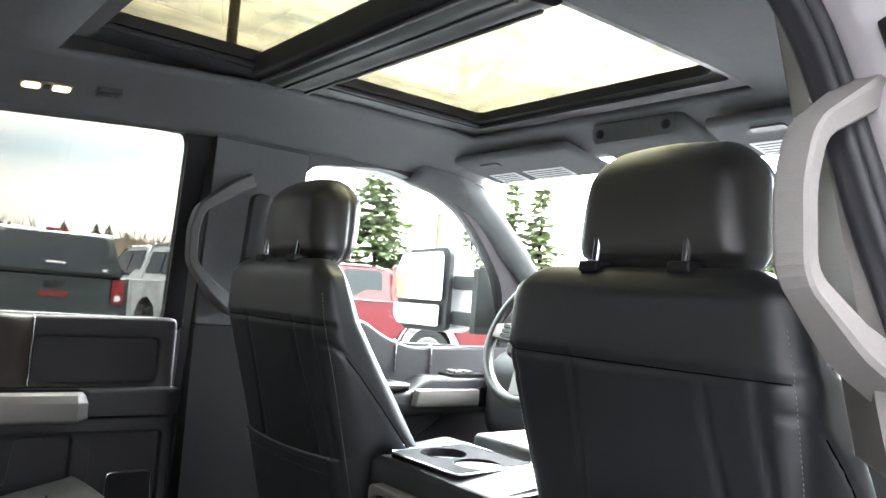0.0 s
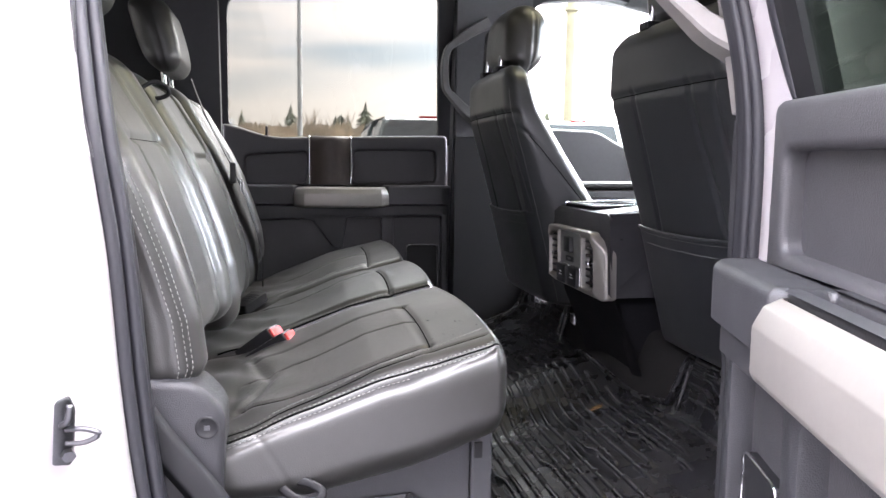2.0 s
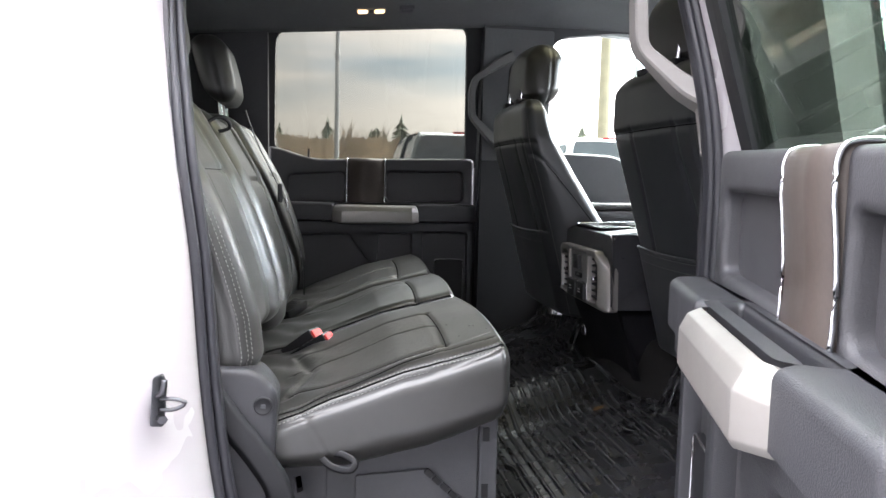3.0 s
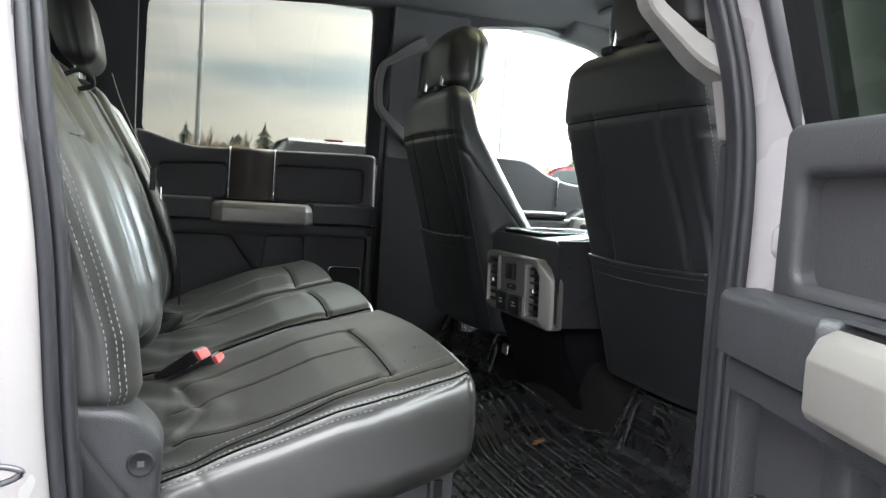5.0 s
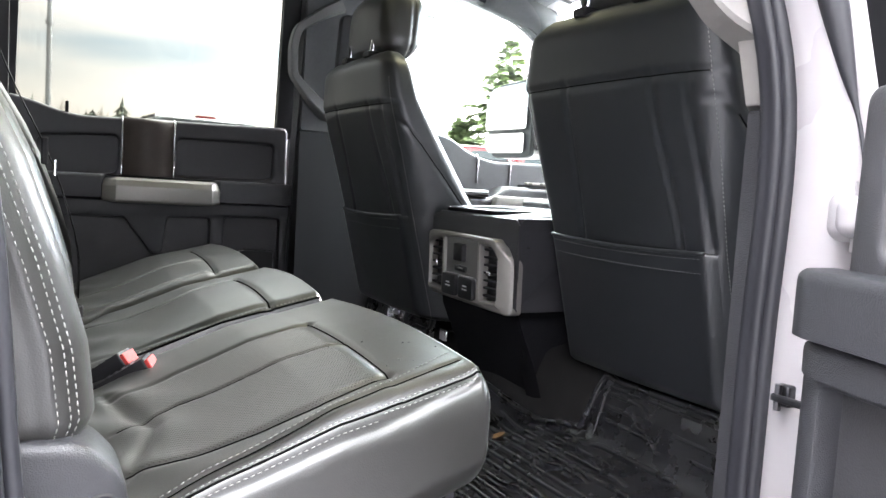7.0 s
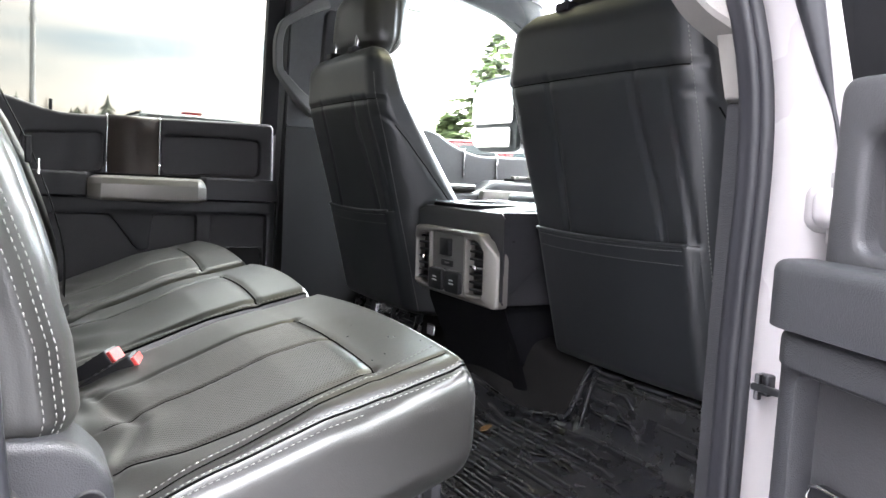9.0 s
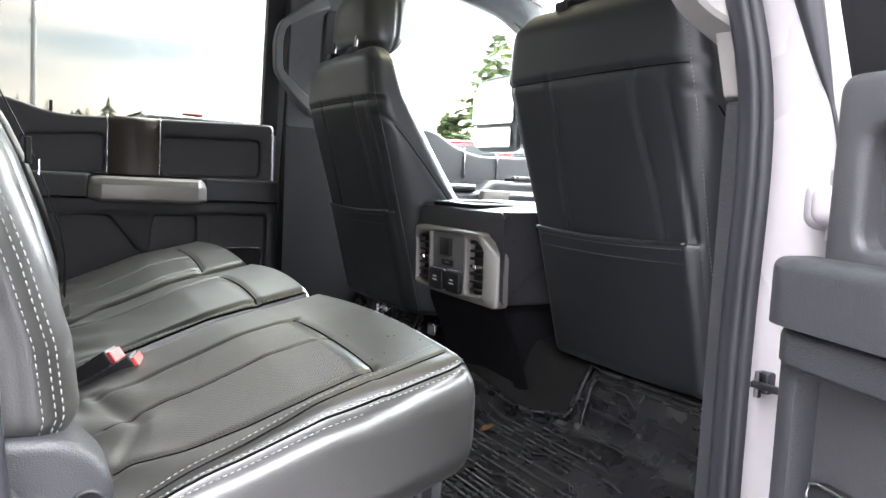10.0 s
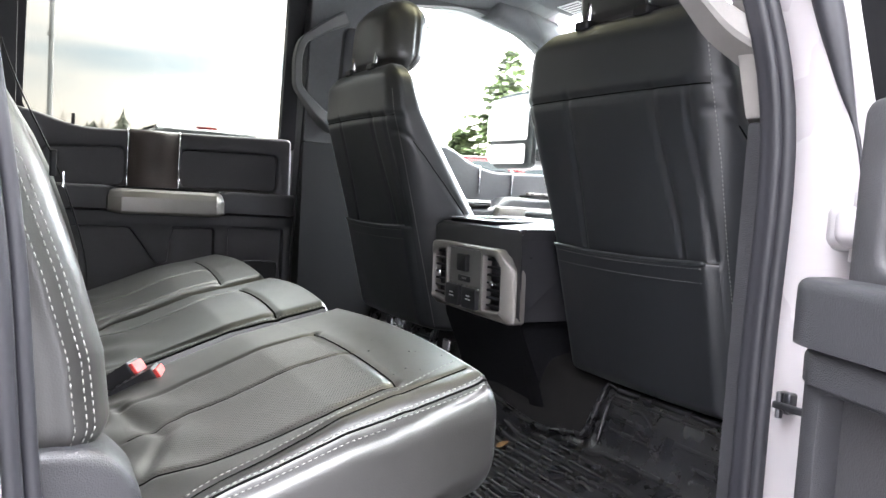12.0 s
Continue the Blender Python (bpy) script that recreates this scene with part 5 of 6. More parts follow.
top_z = lambda a, b, d: (a, b, 1.277 + 0.03 * (a - 0.77) + d)
part("cup_tray", slab(tray_o, 0.010, top_z, [cup(0.872, CC - 0.002, 0.040), cup(0.872, CC + 0.093, 0.042)], bevel=0.002), TRAY, console, "black cup tray")
for cy in (CC - 0.002, CC + 0.093):
    piece("cup_well", lathe([(0.0, -0.075), (0.034, -0.075), (0.038, -0.06), (0.0415, 0.0085)], 24, Matrix.Translation((0.872, cy, 1.281))), BLACK, console)
piece("tray_rim", tube([top_z(a, b, 0.010) for a, b in resample([Vector(p) for p in tray_o], 0.008, True)], 0.0019, 8, closed=True), CHROME, console, "chrome tray rim")
lidm = slab(rounded([(0.985, CC - 0.150), (1.45, CC - 0.150), (1.45, CC + 0.150), (0.985, CC + 0.150)], 0.02), 0.030, lambda a, b, d: (a, b, 1.282 + d + 0.02 * (a - 0.98)), bevel=0.012, seg=4)
part("armrest_lid", lidm, PLASTIC, console, "black padded armrest lid", smooth=50)

# rain drops carried in on the cushion
drop_rnd = random.Random(7)
pieces = []
for i in range(11):
    x, y = drop_rnd.uniform(0.30, 0.40), drop_rnd.uniform(0.42, 0.62)
    q = cr.on(2, 1, [(x - 0.176, y - 0.605)])[0]
    r = drop_rnd.uniform(0.0007, 0.0016)
    pieces.append(lathe([(0.0, r * 0.7), (r * 0.6, r * 0.55), (r, 0.0)], 8, Matrix.Translation(tuple(q))))
drops = piece("rain_drops", merged(pieces), DARKGLASS, None)
tagged(drops, "scattered rain drops on the leather cushion", "water drops", kind="stuff")
# ---- roof opening: frame, crossbar, glass, shade ----
roof_set = thing("panoramic_sunroof", (0.7, C, 1.99), "wet tinted glass sunroof with black frame", "sunroof")
def ring(x0, x1, y0, y1, r, xi0, xi1, yi0, yi1, ri, z, d, sink=0.0):
    return slab(rounded([(x0, y0), (x1, y0), (x1, y1), (x0, y1)], r), d, lambda a, b, h: (a, b, z + h), [rounded([(xi0, yi0), (xi1, yi0), (xi1, yi1), (xi0, yi1)], ri)])


part("frame", ring(OPEN_X[0] - 0.06, OPEN_X[1] + 0.05, OPEN_Y[0] - 0.05, OPEN_Y[1] + 0.05, 0.03, 0.262, 1.155, 0.785, 1.436, 0.03, 2.012, 0.022), BLACK, roof_set, "black inner frame")
part("step_rail", ring(OPEN_X[0] - 0.03, OPEN_X[1] + 0.02, OPEN_Y[0] - 0.02, OPEN_Y[1] + 0.02, 0.02, 0.245, 1.172, 0.765, 1.455, 0.02, 2.000, 0.008), PLASTIC, roof_set)
for y in (1.446,):
    part("guide_rail", box((0.25, y - 0.004, 2.002), (1.16, y + 0.004, 2.011), 0.002), PLASTIC, roof_set)
bm = slab(rounded([(0.570, 1.985), (0.62, 1.975), (0.71, 1.988), (0.738, 2.012), (0.738, 2.03), (0.570, 2.03)], 0.008), 0.70, lambda a, b, d: (a, 0.755 + d, b))
bar = part("crossbar", bm, BLACK, roof_set, "black crossbar between the panes", smooth=40)
for x in (0.590, 0.640, 0.690):
    part("bar_rib", box((x - 0.004, 0.76, 1.974), (x + 0.004, 1.45, 1.980), 0.002), PLASTIC, bar)
for x0, x1 in ((0.12, 0.62), (0.70, 1.215)):
    g = part("roof_pane", slab(rounded([(x0, 0.72), (x1, 0.72), (x1, 1.50), (x0, 1.50)], 0.02), 0.006, lambda a, b, d: (a, b, 2.034 + d)), ROOFGLASS, roof_set, "wet tinted pane")
part("sun_shade", slab(rounded([(-0.42, 0.70), (0.262, 0.70), (0.262, 1.43), (-0.42, 1.43)], 0.01), 0.006, lambda a, b, d: (a, b, 1.972 + d)), HEADLINER, roof_set, "grey retracted sun shade")

# ---- visors, overhead console, dome lamp, hook ----
def visor(y0, y1, sgn):
    v = thing("sun_visor", (1.33, (y0 + y1) / 2, 1.94), "folded-up grey sun visor with white warning label", "sun visor", "sun visors")
    sf = Soft((0.18, abs(y1 - y0), 0.022), 0.0105, lambda p: np.stack([p[:, 0] + 1.335, p[:, 1] + (y0 + y1) / 2, p[:, 2] + 1.938 - 0.16 * p[:, 0]], 1), 0.02, 4)
    add("visor_body", sf.mesh("visor_body", HEADLINER), v)
    tilt = lambda a, b, d: (1.335 + a, b, 1.938 - 0.16 * a - 0.0115 - d)
    for b0, b1, nm in ((y0 + 0.10, y0 + 0.24, "warning_label"), (y0 + 0.27, y0 + 0.37, "warning_label")):
        lab = part(nm, slab([(0.01, b0), (0.07, b0), (0.07, b1), (0.01, b1)], 0.0012, tilt), WHITEINK, v, "white printed label")
        for i in range(4):
            part("print_line", slab([(0.018 + i * 0.013, b0 + 0.008), (0.022 + i * 0.013, b0 + 0.008), (0.022 + i * 0.013, b1 - 0.008), (0.018 + i * 0.013, b1 - 0.008)], 0.0006, lambda a, b, d: tilt(a, b, d + 0.0014)), GREY, lab)
    part("visor_grip", slab(rounded([(-0.065, y0 + 0.26), (-0.045, y0 + 0.26), (-0.045, y0 + 0.33), (-0.065, y0 + 0.33)], 0.008), 0.004, tilt), GREY, v)


visor(1.23, 1.64, 1)
visor(0.46, 0.87, -1)
oc = thing("overhead_console", (1.05, C, 1.96), "grey overhead console with lamp buttons", "overhead console")
sf = Soft((0.16, 0.24, 0.05), 0.02, lambda p: np.stack([p[:, 0] + 1.315, p[:, 1] + C - 0.02, p[:, 2] + 1.944 - 0.25 * p[:, 0]], 1), 0.02, 4)
add("console_shell", sf.mesh("console_shell", HEADLINER), oc)
part("console_face", slab(rounded([(C - 0.12, 1.935), (C + 0.08, 1.935), (C + 0.08, 1.978), (C - 0.12, 1.978)], 0.01), 0.004, lambda a, b, d: (1.236 - d, a, b), bevel=0.002), HEADLINER, oc)
for dy in (-0.105, 0.065):
    piece("round_button", lathe([(0.0, 0.006), (0.008, 0.006), (0.010, 0.003), (0.010, 0.0)], 16, Matrix.Translation((1.232, C + dy, 1.956)) @ Matrix.Rotation(radians(-90), 4, 'Y')), BLACK, oc)

def warm_lamp():
    m = bpy.data.materials.new("warm_lamp")
    m.use_nodes = True
    b = m.node_tree.nodes["Principled BSDF"]
    b.inputs["Base Color"].default_value = (0.6, 0.5, 0.35, 1)
    b.inputs["Emission Color"].default_value = (1.0, 0.66, 0.28, 1)
    b.inputs["Emission Strength"].default_value = 0.45
    return m


LAMP = warm_lamp()
dome = thing("dome_lamp", (0.228, 1.625, 1.915), "lit oblong dome lamp in the headliner", "lamp")
dz = lambda a, b, d: (a, b, roof_height(a, b) - 0.001 - d)
part("lamp_frame", slab(rounded([(0.200, 1.667), (0.294, 1.667), (0.294, 1.695), (0.200, 1.695)], 0.012), 0.004, dz), PILLAR, dome)
for x0 in (0.204, 0.258):
    part("lamp_lens", slab(rounded([(x0, 1.671), (x0 + 0.032, 1.671), (x0 + 0.032, 1.691), (x0, 1.691)], 0.007), 0.007, dz), LAMP, dome, "glowing warm lens")
part("lamp_switch", slab(rounded([(0.240, 1.673), (0.254, 1.673), (0.254, 1.689), (0.240, 1.689)], 0.003), 0.0065, dz), BLACK, dome)
hook = thing("coat_hook", (0.36, 1.67, 1.90), "small folded grey coat hook", "hook")
part("hook_base", slab(rounded([(0.335, 1.655), (0.385, 1.655), (0.385, 1.685), (0.335, 1.685)], 0.008), 0.010, dz), GREY, hook)
part("hook_arm", slab(rounded([(0.342, 1.660), (0.378, 1.660), (0.374, 1.672), (0.346, 1.672)], 0.004), 0.018, dz), GREY, hook)


# ---- grab handles on the centre pillars ----
def corner_path(pts, r=0.018, n=4):
    """Straight runs joined by short round bends."""
    p = [np.array(q, float) for q in pts]
    out = [p[0]]
    for a, b, c in zip(p[:-2], p[1:-1], p[2:]):
        da, dc = (a - b) / np.linalg.norm(a - b), (c - b) / np.linalg.norm(c - b)
        s, e = b + da * min(r, 0.45 * np.linalg.norm(a - b)), b + dc * min(r, 0.45 * np.linalg.norm(c - b))
        for k in range(n + 1):
            t = k / n
            out.append((1 - t) ** 2 * s + 2 * t * (1 - t) * b + t * t * e)
    return np.array(out + [p[-1]])


def grab(sgn, mat, label):
    """A faceted bail handle: a flat-sided grip between two slanted feet."""
    f = lambda x, y, z: (x, C + sgn * (y - C), z)
    h = thing("grab_handle", f(0.60, 1.70, 1.65), label, "grab handle", "grab handles")
    pts = corner_path([f(0.735, 1.812, 1.822), f(0.690, 1.790, 1.798), f(0.606, 1.762, 1.738), f(0.594, 1.760, 1.690), f(0.598, 1.762, 1.612), f(0.662, 1.782, 1.552), f(0.722, 1.815, 1.515)])
    prof = [(-1, -1.15), (-0.72, -1.45), (0.72, -1.45), (1, -1.15), (1, 1.15), (0.72, 1.45), (-0.72, 1.45), (-1, 1.15)]
    z = pts[:, 2]
    rs = [0.0108 + 0.010 * max(0.0, (abs(q - 1.672) - 0.085) / 0.07) for q in z]
    piece("grip", tube(pts, rs, profile=prof, up=(0, 1, 0)), mat, h, "moulded grip", smooth=False)
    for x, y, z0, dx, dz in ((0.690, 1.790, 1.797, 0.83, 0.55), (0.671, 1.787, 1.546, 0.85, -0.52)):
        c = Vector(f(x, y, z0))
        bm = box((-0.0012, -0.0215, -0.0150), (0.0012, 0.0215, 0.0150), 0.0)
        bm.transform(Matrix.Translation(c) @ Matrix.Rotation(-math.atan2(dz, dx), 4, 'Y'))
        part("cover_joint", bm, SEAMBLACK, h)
    return h


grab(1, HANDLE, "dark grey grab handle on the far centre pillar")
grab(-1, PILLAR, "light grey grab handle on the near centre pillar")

# ---- belt guide on the left pillar ----
bg = thing("belt_guide", (0.74, 1.76, 1.70), "black seat belt guide on the centre pillar", "seat belt")
part("guide_cover", slab(rounded([(0.715, 1.60), (0.775, 1.60), (0.770, 1.79), (0.720, 1.79)], 0.022), 0.025, lambda a, b, d: (a, 1.775 - d - side_v(b) * 0.3, b), bevel=0.008), PLASTIC, bg, smooth=40)
part("guide_ring", slab(rounded([(0.705, 1.595), (0.785, 1.595), (0.780, 1.635), (0.710, 1.635)], 0.016), 0.018, lambda a, b, d: (a, 1.745 - d, b), [rounded([(0.72, 1.607), (0.77, 1.607), (0.77, 1.614), (0.72, 1.614)], 0.003)], bevel=0.005), BLACK, bg)
piece("webbing", tube([(0.745, 1.738, 1.61), (0.80, 1.74, 1.45), (0.87, 1.74, 1.25)], 0.022, 6, flat=0.06, up=(0, 1, 0)), BLACK, bg)
bg2 = thing("belt_guide", (0.76, 0.36, 1.70), "black seat belt guide by the passenger seat", "seat belt")
part("guide_cover", slab(rounded([(0.735, 1.60), (0.795, 1.60), (0.790, 1.79), (0.740, 1.79)], 0.022), 0.025, lambda a, b, d: (a, 0.290 + d + side_v(b) * 0.7, b), bevel=0.008), PLASTIC, bg2, smooth=40)

# ---- driver's door inside ----
dd = thing("driver_door", (1.3, 1.90, 0.85), "closed driver's door, black panel with silver pull", "car door")
dpl = lambda a, b, d: (a, 1.925 - d, b)
# Same trim as the rear doors; darker plastic puts its shade into the colour.
part("door_panel", slab(rounded([(0.90, 0.86), (1.85, 0.86), (1.85, 1.44), (1.34, 1.425), (1.24, 1.455), (1.17, 1.50), (0.90, 1.505)], [0.01, 0.01, 0.01, 0.04, 0.06, 0.06, 0.01]), 0.03, dpl, bevel=0.012, seg=3), PLASTIC, dd, smooth=40)
part("armrest", slab(rounded([(0.95, 1.235), (1.72, 1.235), (1.70, 1.345), (1.36, 1.345), (1.30, 1.305), (0.95, 1.30)], 0.02), 0.085, lambda a, b, d: (a, 1.894 - d, b), bevel=0.015, seg=3), PLASTIC, dd, smooth=40)
part("elbow_pad", slab(rounded([(0.98, 1.30), (1.285, 1.305), (1.285, 1.328), (0.98, 1.326)], 0.008), 0.09, lambda a, b, d: (a, 1.893 - d, b), bevel=0.01, seg=3), LEATHER, dd, smooth=40)
part("pull_handle", slab(rounded([(1.29, 1.262), (1.53, 1.262), (1.53, 1.312), (1.30, 1.312)], 0.008), 0.026, lambda a, b, d: (a, 1.806 - d, b), bevel=0.007), SILVER, dd, "satin silver pull handle", smooth=40)
sw = part("switch_panel", slab(rounded([(1.44, 1.815), (1.62, 1.815), (1.62, 1.885), (1.44, 1.885)], 0.01), 0.008, lambda a, b, d: (a, b, 1.3455 + d)), BLACK, dd)
for i in range(4):
    part("window_switch", box((1.462 + (i % 2) * 0.045, 1.825 + (i // 2) * 0.028, 1.3535), (1.488 + (i % 2) * 0.045, 1.846 + (i // 2) * 0.028, 1.3635), 0.003), SILVER, sw)
part("switch_block", box((1.545, 1.800, 1.275), (1.585, 1.8085, 1.315), 0.003), BLACK, dd)
for x in (1.285, 1.415):
    piece("chrome_strip", tube(smooth_path([(x, 1.905, 1.444 if x < 1.3 else 1.434), (x, 1.893, 1.425), (x, 1.892, 1.35)], 4), 0.003, 6), CHROME, dd)

# ---- steering wheel ----
sw_m = Matrix.Translation((1.44, 1.455, 1.495)) @ Matrix.Rotation(radians(-66), 4, 'Y')
wheel = thing("steering_wheel", (1.44, 1.455, 1.495), "black leather steering wheel with silver spokes", "steering wheel")
def ringpts(r, n=40):
    return [tuple(sw_m @ Vector((r * math.cos(2 * math.pi * i / n), r * math.sin(2 * math.pi * i / n), 0))) for i in range(n)]


piece("rim", tube(ringpts(0.184), 0.0155, 12, closed=True, up=(1, 0, 0.3)), LEATHER, wheel)
hubm = slab(rounded([(-0.075, -0.085), (0.065, -0.085), (0.075, 0.085), (-0.075, 0.085)][::1], 0.035), 0.05, lambda a, b, d: tuple(sw_m @ Vector((a, b, d - 0.02))), bevel=0.012, seg=3)
hub = part("hub", hubm, PLASTIC, wheel, smooth=40)
for sg in (-1, 1):
    sp_ = part("spoke", slab(rounded([(-0.028, 0.08), (0.030, 0.08), (0.022, 0.175), (-0.018, 0.175)], 0.006), 0.016, lambda a, b, d, sg=sg: tuple(sw_m @ Vector((a, sg * b, d - 0.004))), bevel=0.004), SILVER, wheel, "silver spoke", smooth=40)
    for i in range(3):
        part("button", slab(rounded([(-0.018 + i * 0.014, 0.095), (-0.008 + i * 0.014, 0.095), (-0.008 + i * 0.014, 0.135), (-0.018 + i * 0.014, 0.135)], 0.002), 0.005, lambda a, b, d, sg=sg: tuple(sw_m @ Vector((a, sg * b, 0.0125 + d)))), BLACK, sp_)
part("lower_spoke", slab(rounded([(-0.175, -0.03), (-0.07, -0.045), (-0.07, 0.045), (-0.175, 0.03)], 0.008), 0.014, lambda a, b, d: tuple(sw_m @ Vector((a, b, d - 0.004))), bevel=0.004), SILVER, wheel)
part("column", rod((1.45, 1.455, 1.49), (1.75, 1.455, 1.36), 0.055, 16), PLASTIC, wheel)

# ---- towing mirror outside the driver's door ----
tm = thing("towing_mirror", (1.68, 2.15, 1.5), "white and black extended towing mirror", "side mirror")
mo = rounded([(2.120, 1.475), (2.150, 1.462), (2.38, 1.462), (2.425, 1.50), (2.425, 1.68), (2.38, 1.755), (2.14, 1.765), (2.120, 1.74)], [0.01, 0.02, 0.03, 0.03, 0.04, 0.04, 0.02, 0.02])
part("housing", slab(mo, 0.11, lambda a, b, d: (1.665 + d, a, b), bevel=0.03, seg=4), WHITE, tm, "white outer housing", smooth=40)
part("bezel", slab([(C + (a - C) , b) for a, b in mo], 0.02, lambda a, b, d: (1.664 - d, a, b), bevel=0.004), BLACK, tm, smooth=40)
MIRROR = material("mirror_glass", (0.90, 0.91, 0.92), 0.02, metal=1.0, vary=0.01, scale=3, rough_vary=0.01)
tiltm = lambda a, b, d: (1.628 - d - 0.06 * (a - 2.27), a, b)
part("upper_glass", slab(rounded([(2.138, 1.572), (2.408, 1.572), (2.408, 1.672), (2.37, 1.738), (2.152, 1.748), (2.138, 1.73)], 0.014), 0.004, tiltm), MIRROR, tm, "flat mirror glass")
part("lower_glass", slab(rounded([(2.148, 1.480), (2.375, 1.480), (2.405, 1.51), (2.405, 1.556), (2.148, 1.556)], 0.012), 0.004, tiltm), MIRROR, tm, "wide-angle mirror glass")
for z in (1.64, 1.515):
    part("arm", box((1.665, 1.945, z - 0.025), (1.735, 2.13, z + 0.025), 0.010), BLACK, tm, smooth=40)
    part("arm_sleeve", box((1.672, 2.03, z - 0.019), (1.728, 2.135, z + 0.019), 0.006), GREY, tm)
part("arm_foot", slab(rounded([(1.62, 1.47), (1.78, 1.47), (1.76, 1.60), (1.68, 1.69), (1.62, 1.69)], 0.01), 0.03, lambda a, b, d: (a, 1.935 + d, b), bevel=0.006), BLACK, tm)

# ---- latch striker, hinges and check strap in the doorway ----
st = thing("door_striker", (-0.09, 0.18, 1.11), "dark steel door latch striker on the white door frame", "door striker")
SX, SY = -0.098, 0.160
part("plate", slab(rounded([(-0.016, 1.060), (0.010, 1.052), (0.016, 1.14), (0.008, 1.165), (-0.010, 1.160)], 0.006), 0.010, lambda a, b, d: (SX + a * 0.75, SY + a * 0.6 - d + 0.006, b), bevel=0.003), STEEL, st, smooth=40)
piece("loop", tube(smooth_path([(SX + 0.004, SY - 0.004, 1.092), (SX + 0.028, SY - 0.008, 1.094), (SX + 0.046, SY - 0.006, 1.106), (SX + 0.028, SY - 0.008, 1.116), (SX + 0.004, SY - 0.004, 1.114)], 5), 0.0042, 8), STEEL, st)
piece("upper_hook", tube(smooth_path([(SX, SY - 0.006, 1.122), (SX + 0.010, SY - 0.012, 1.132), (SX + 0.012, SY - 0.008, 1.156)], 4), 0.0055, 8), STEEL, st)
part("bolt", rod((SX + 0.004, SY, 1.074), (SX + 0.010, SY - 0.014, 1.074), 0.009, 6), STEEL, st)
for ch in st.children:
    ch.data.transform(Matrix.Translation((SX, SY, 1.105)) @ Matrix.Diagonal((0.75, 0.8, 0.62, 1)) @ Matrix.Translation((-SX, -SY, -1.105)))
ck = thing("door_check", (0.67, 0.15, 1.12), "dark steel check strap between frame and open door", "door check")
part("strap", box((0.664, 0.11, 1.124), (0.671, 0.205, 1.132), 0.002), STEEL, ck)
part("bracket", box((0.680, 0.194, 1.116), (0.694, 0.212, 1.140), 0.003), STEEL, ck)
part("pin", rod((0.671, 0.200, 1.114), (0.671, 0.200, 1.142), 0.004, 8), STEEL, ck)
for z in (1.325, 0.92):
    hg = thing("hinge", (0.70, 0.14, z), "white painted door hinge", "hinge", "door hinges")
    for nm, lo, hi, r in (("leaf", (0.672, 0.118, z - 0.026), (0.716, 0.172, z + 0.026), 0.016), ("knuckle", (0.640, 0.108, z - 0.020), (0.690, 0.140, z + 0.020), 0.014)):
        sf = Soft([hi[i] - lo[i] for i in range(3)], r, lambda p, lo=lo, hi=hi: p + np.array([(lo[i] + hi[i]) / 2 for i in range(3)]), 0.01, 4)
        add(nm, sf.mesh(nm, WHITE), hg)
    part("hinge_pin", rod((0.662, 0.124, z - 0.034), (0.662, 0.124, z + 0.034), 0.006, 12), WHITE, hg)

# ---- rubber mat ----
mat_ob = thing("floor_mat", (0.6, C, FLOOR_Z), "wet black ribbed rubber floor mat", "floor mat")
def mat_height(x, y):
    return floor_height(x, y) + 0.004


# the mat's run from the bench up to the front seats, by length along the floor
RUN_X = np.linspace(0.36, 1.0, 500)
RUN_S = np.concatenate([[0.0], np.cumsum(np.hypot(np.diff(RUN_X), np.diff([floor_height(x, 0.5) for x in RUN_X])))])


def run(x):
    return float(np.interp(x, RUN_X, RUN_S))


def on_mat(s, y, lift=0.0):
    """A point of the mat at length s from the bench."""
    x = float(np.interp(s, RUN_S, RUN_X))
    g = (floor_height(x + 0.002, y) - floor_height(x - 0.002, y)) / 0.004
    k = 1 / math.hypot(1, g)
    return (x - g * k * lift, y, mat_height(x, y) + k * lift)


def mat_edge(y):
    """Front edge of the mat: cut back round the console, climbing to the front seats at both sides."""
    d = abs(y - C)
    t = min(max((d - 0.300) / 0.035, 0), 1)
    near = run(0.832 - 0.026 * math.cos(min(1.0, d / 0.30) * math.pi))
    return near + (run(0.890) - near) * t * t * (3 - 2 * t)


piece("ribbed_sheet", grid_sheet([k / 60 for k in range(61)], lines(0.31, 150, 1.80), lambda u, y: on_mat(u * mat_edge(y), y)), MATRUB, mat_ob)


def rib(plan, w=0.0115, h=0.0065):
    """A moulded rib along a line of (length from the bench, y): flat top, rounded shoulders, sloped ends."""
    q = [Vector(p) for p in resample([Vector((a, b, 0)) for a, b in plan], 0.006)]
    verts, faces = [], []
    prof = ((-0.5, -0.12), (-0.40, 0.72), (-0.28, 1.0), (0.28, 1.0), (0.40, 0.72), (0.5, -0.12))
    for k, p in enumerate(q):
        d = (q[min(k + 1, len(q) - 1)] - q[max(k - 1, 0)]).normalized()
        s = Vector((d.y, -d.x, 0))
        low = min(k, len(q) - 1 - k, 4) / 4
        for o, up in prof:
            a = p + s * (o * w)
            verts.append(on_mat(a.x, a.y, h * up * low if up > 0 else -0.001))
    n = len(prof)
    for k in range(len(q) - 1):
        for c in range(n - 1):
            a = k * n + c
            faces.append((a, a + 1, a + n + 1, a + n))
    piece("rib", (verts, faces), MATRUB, mat_ob)


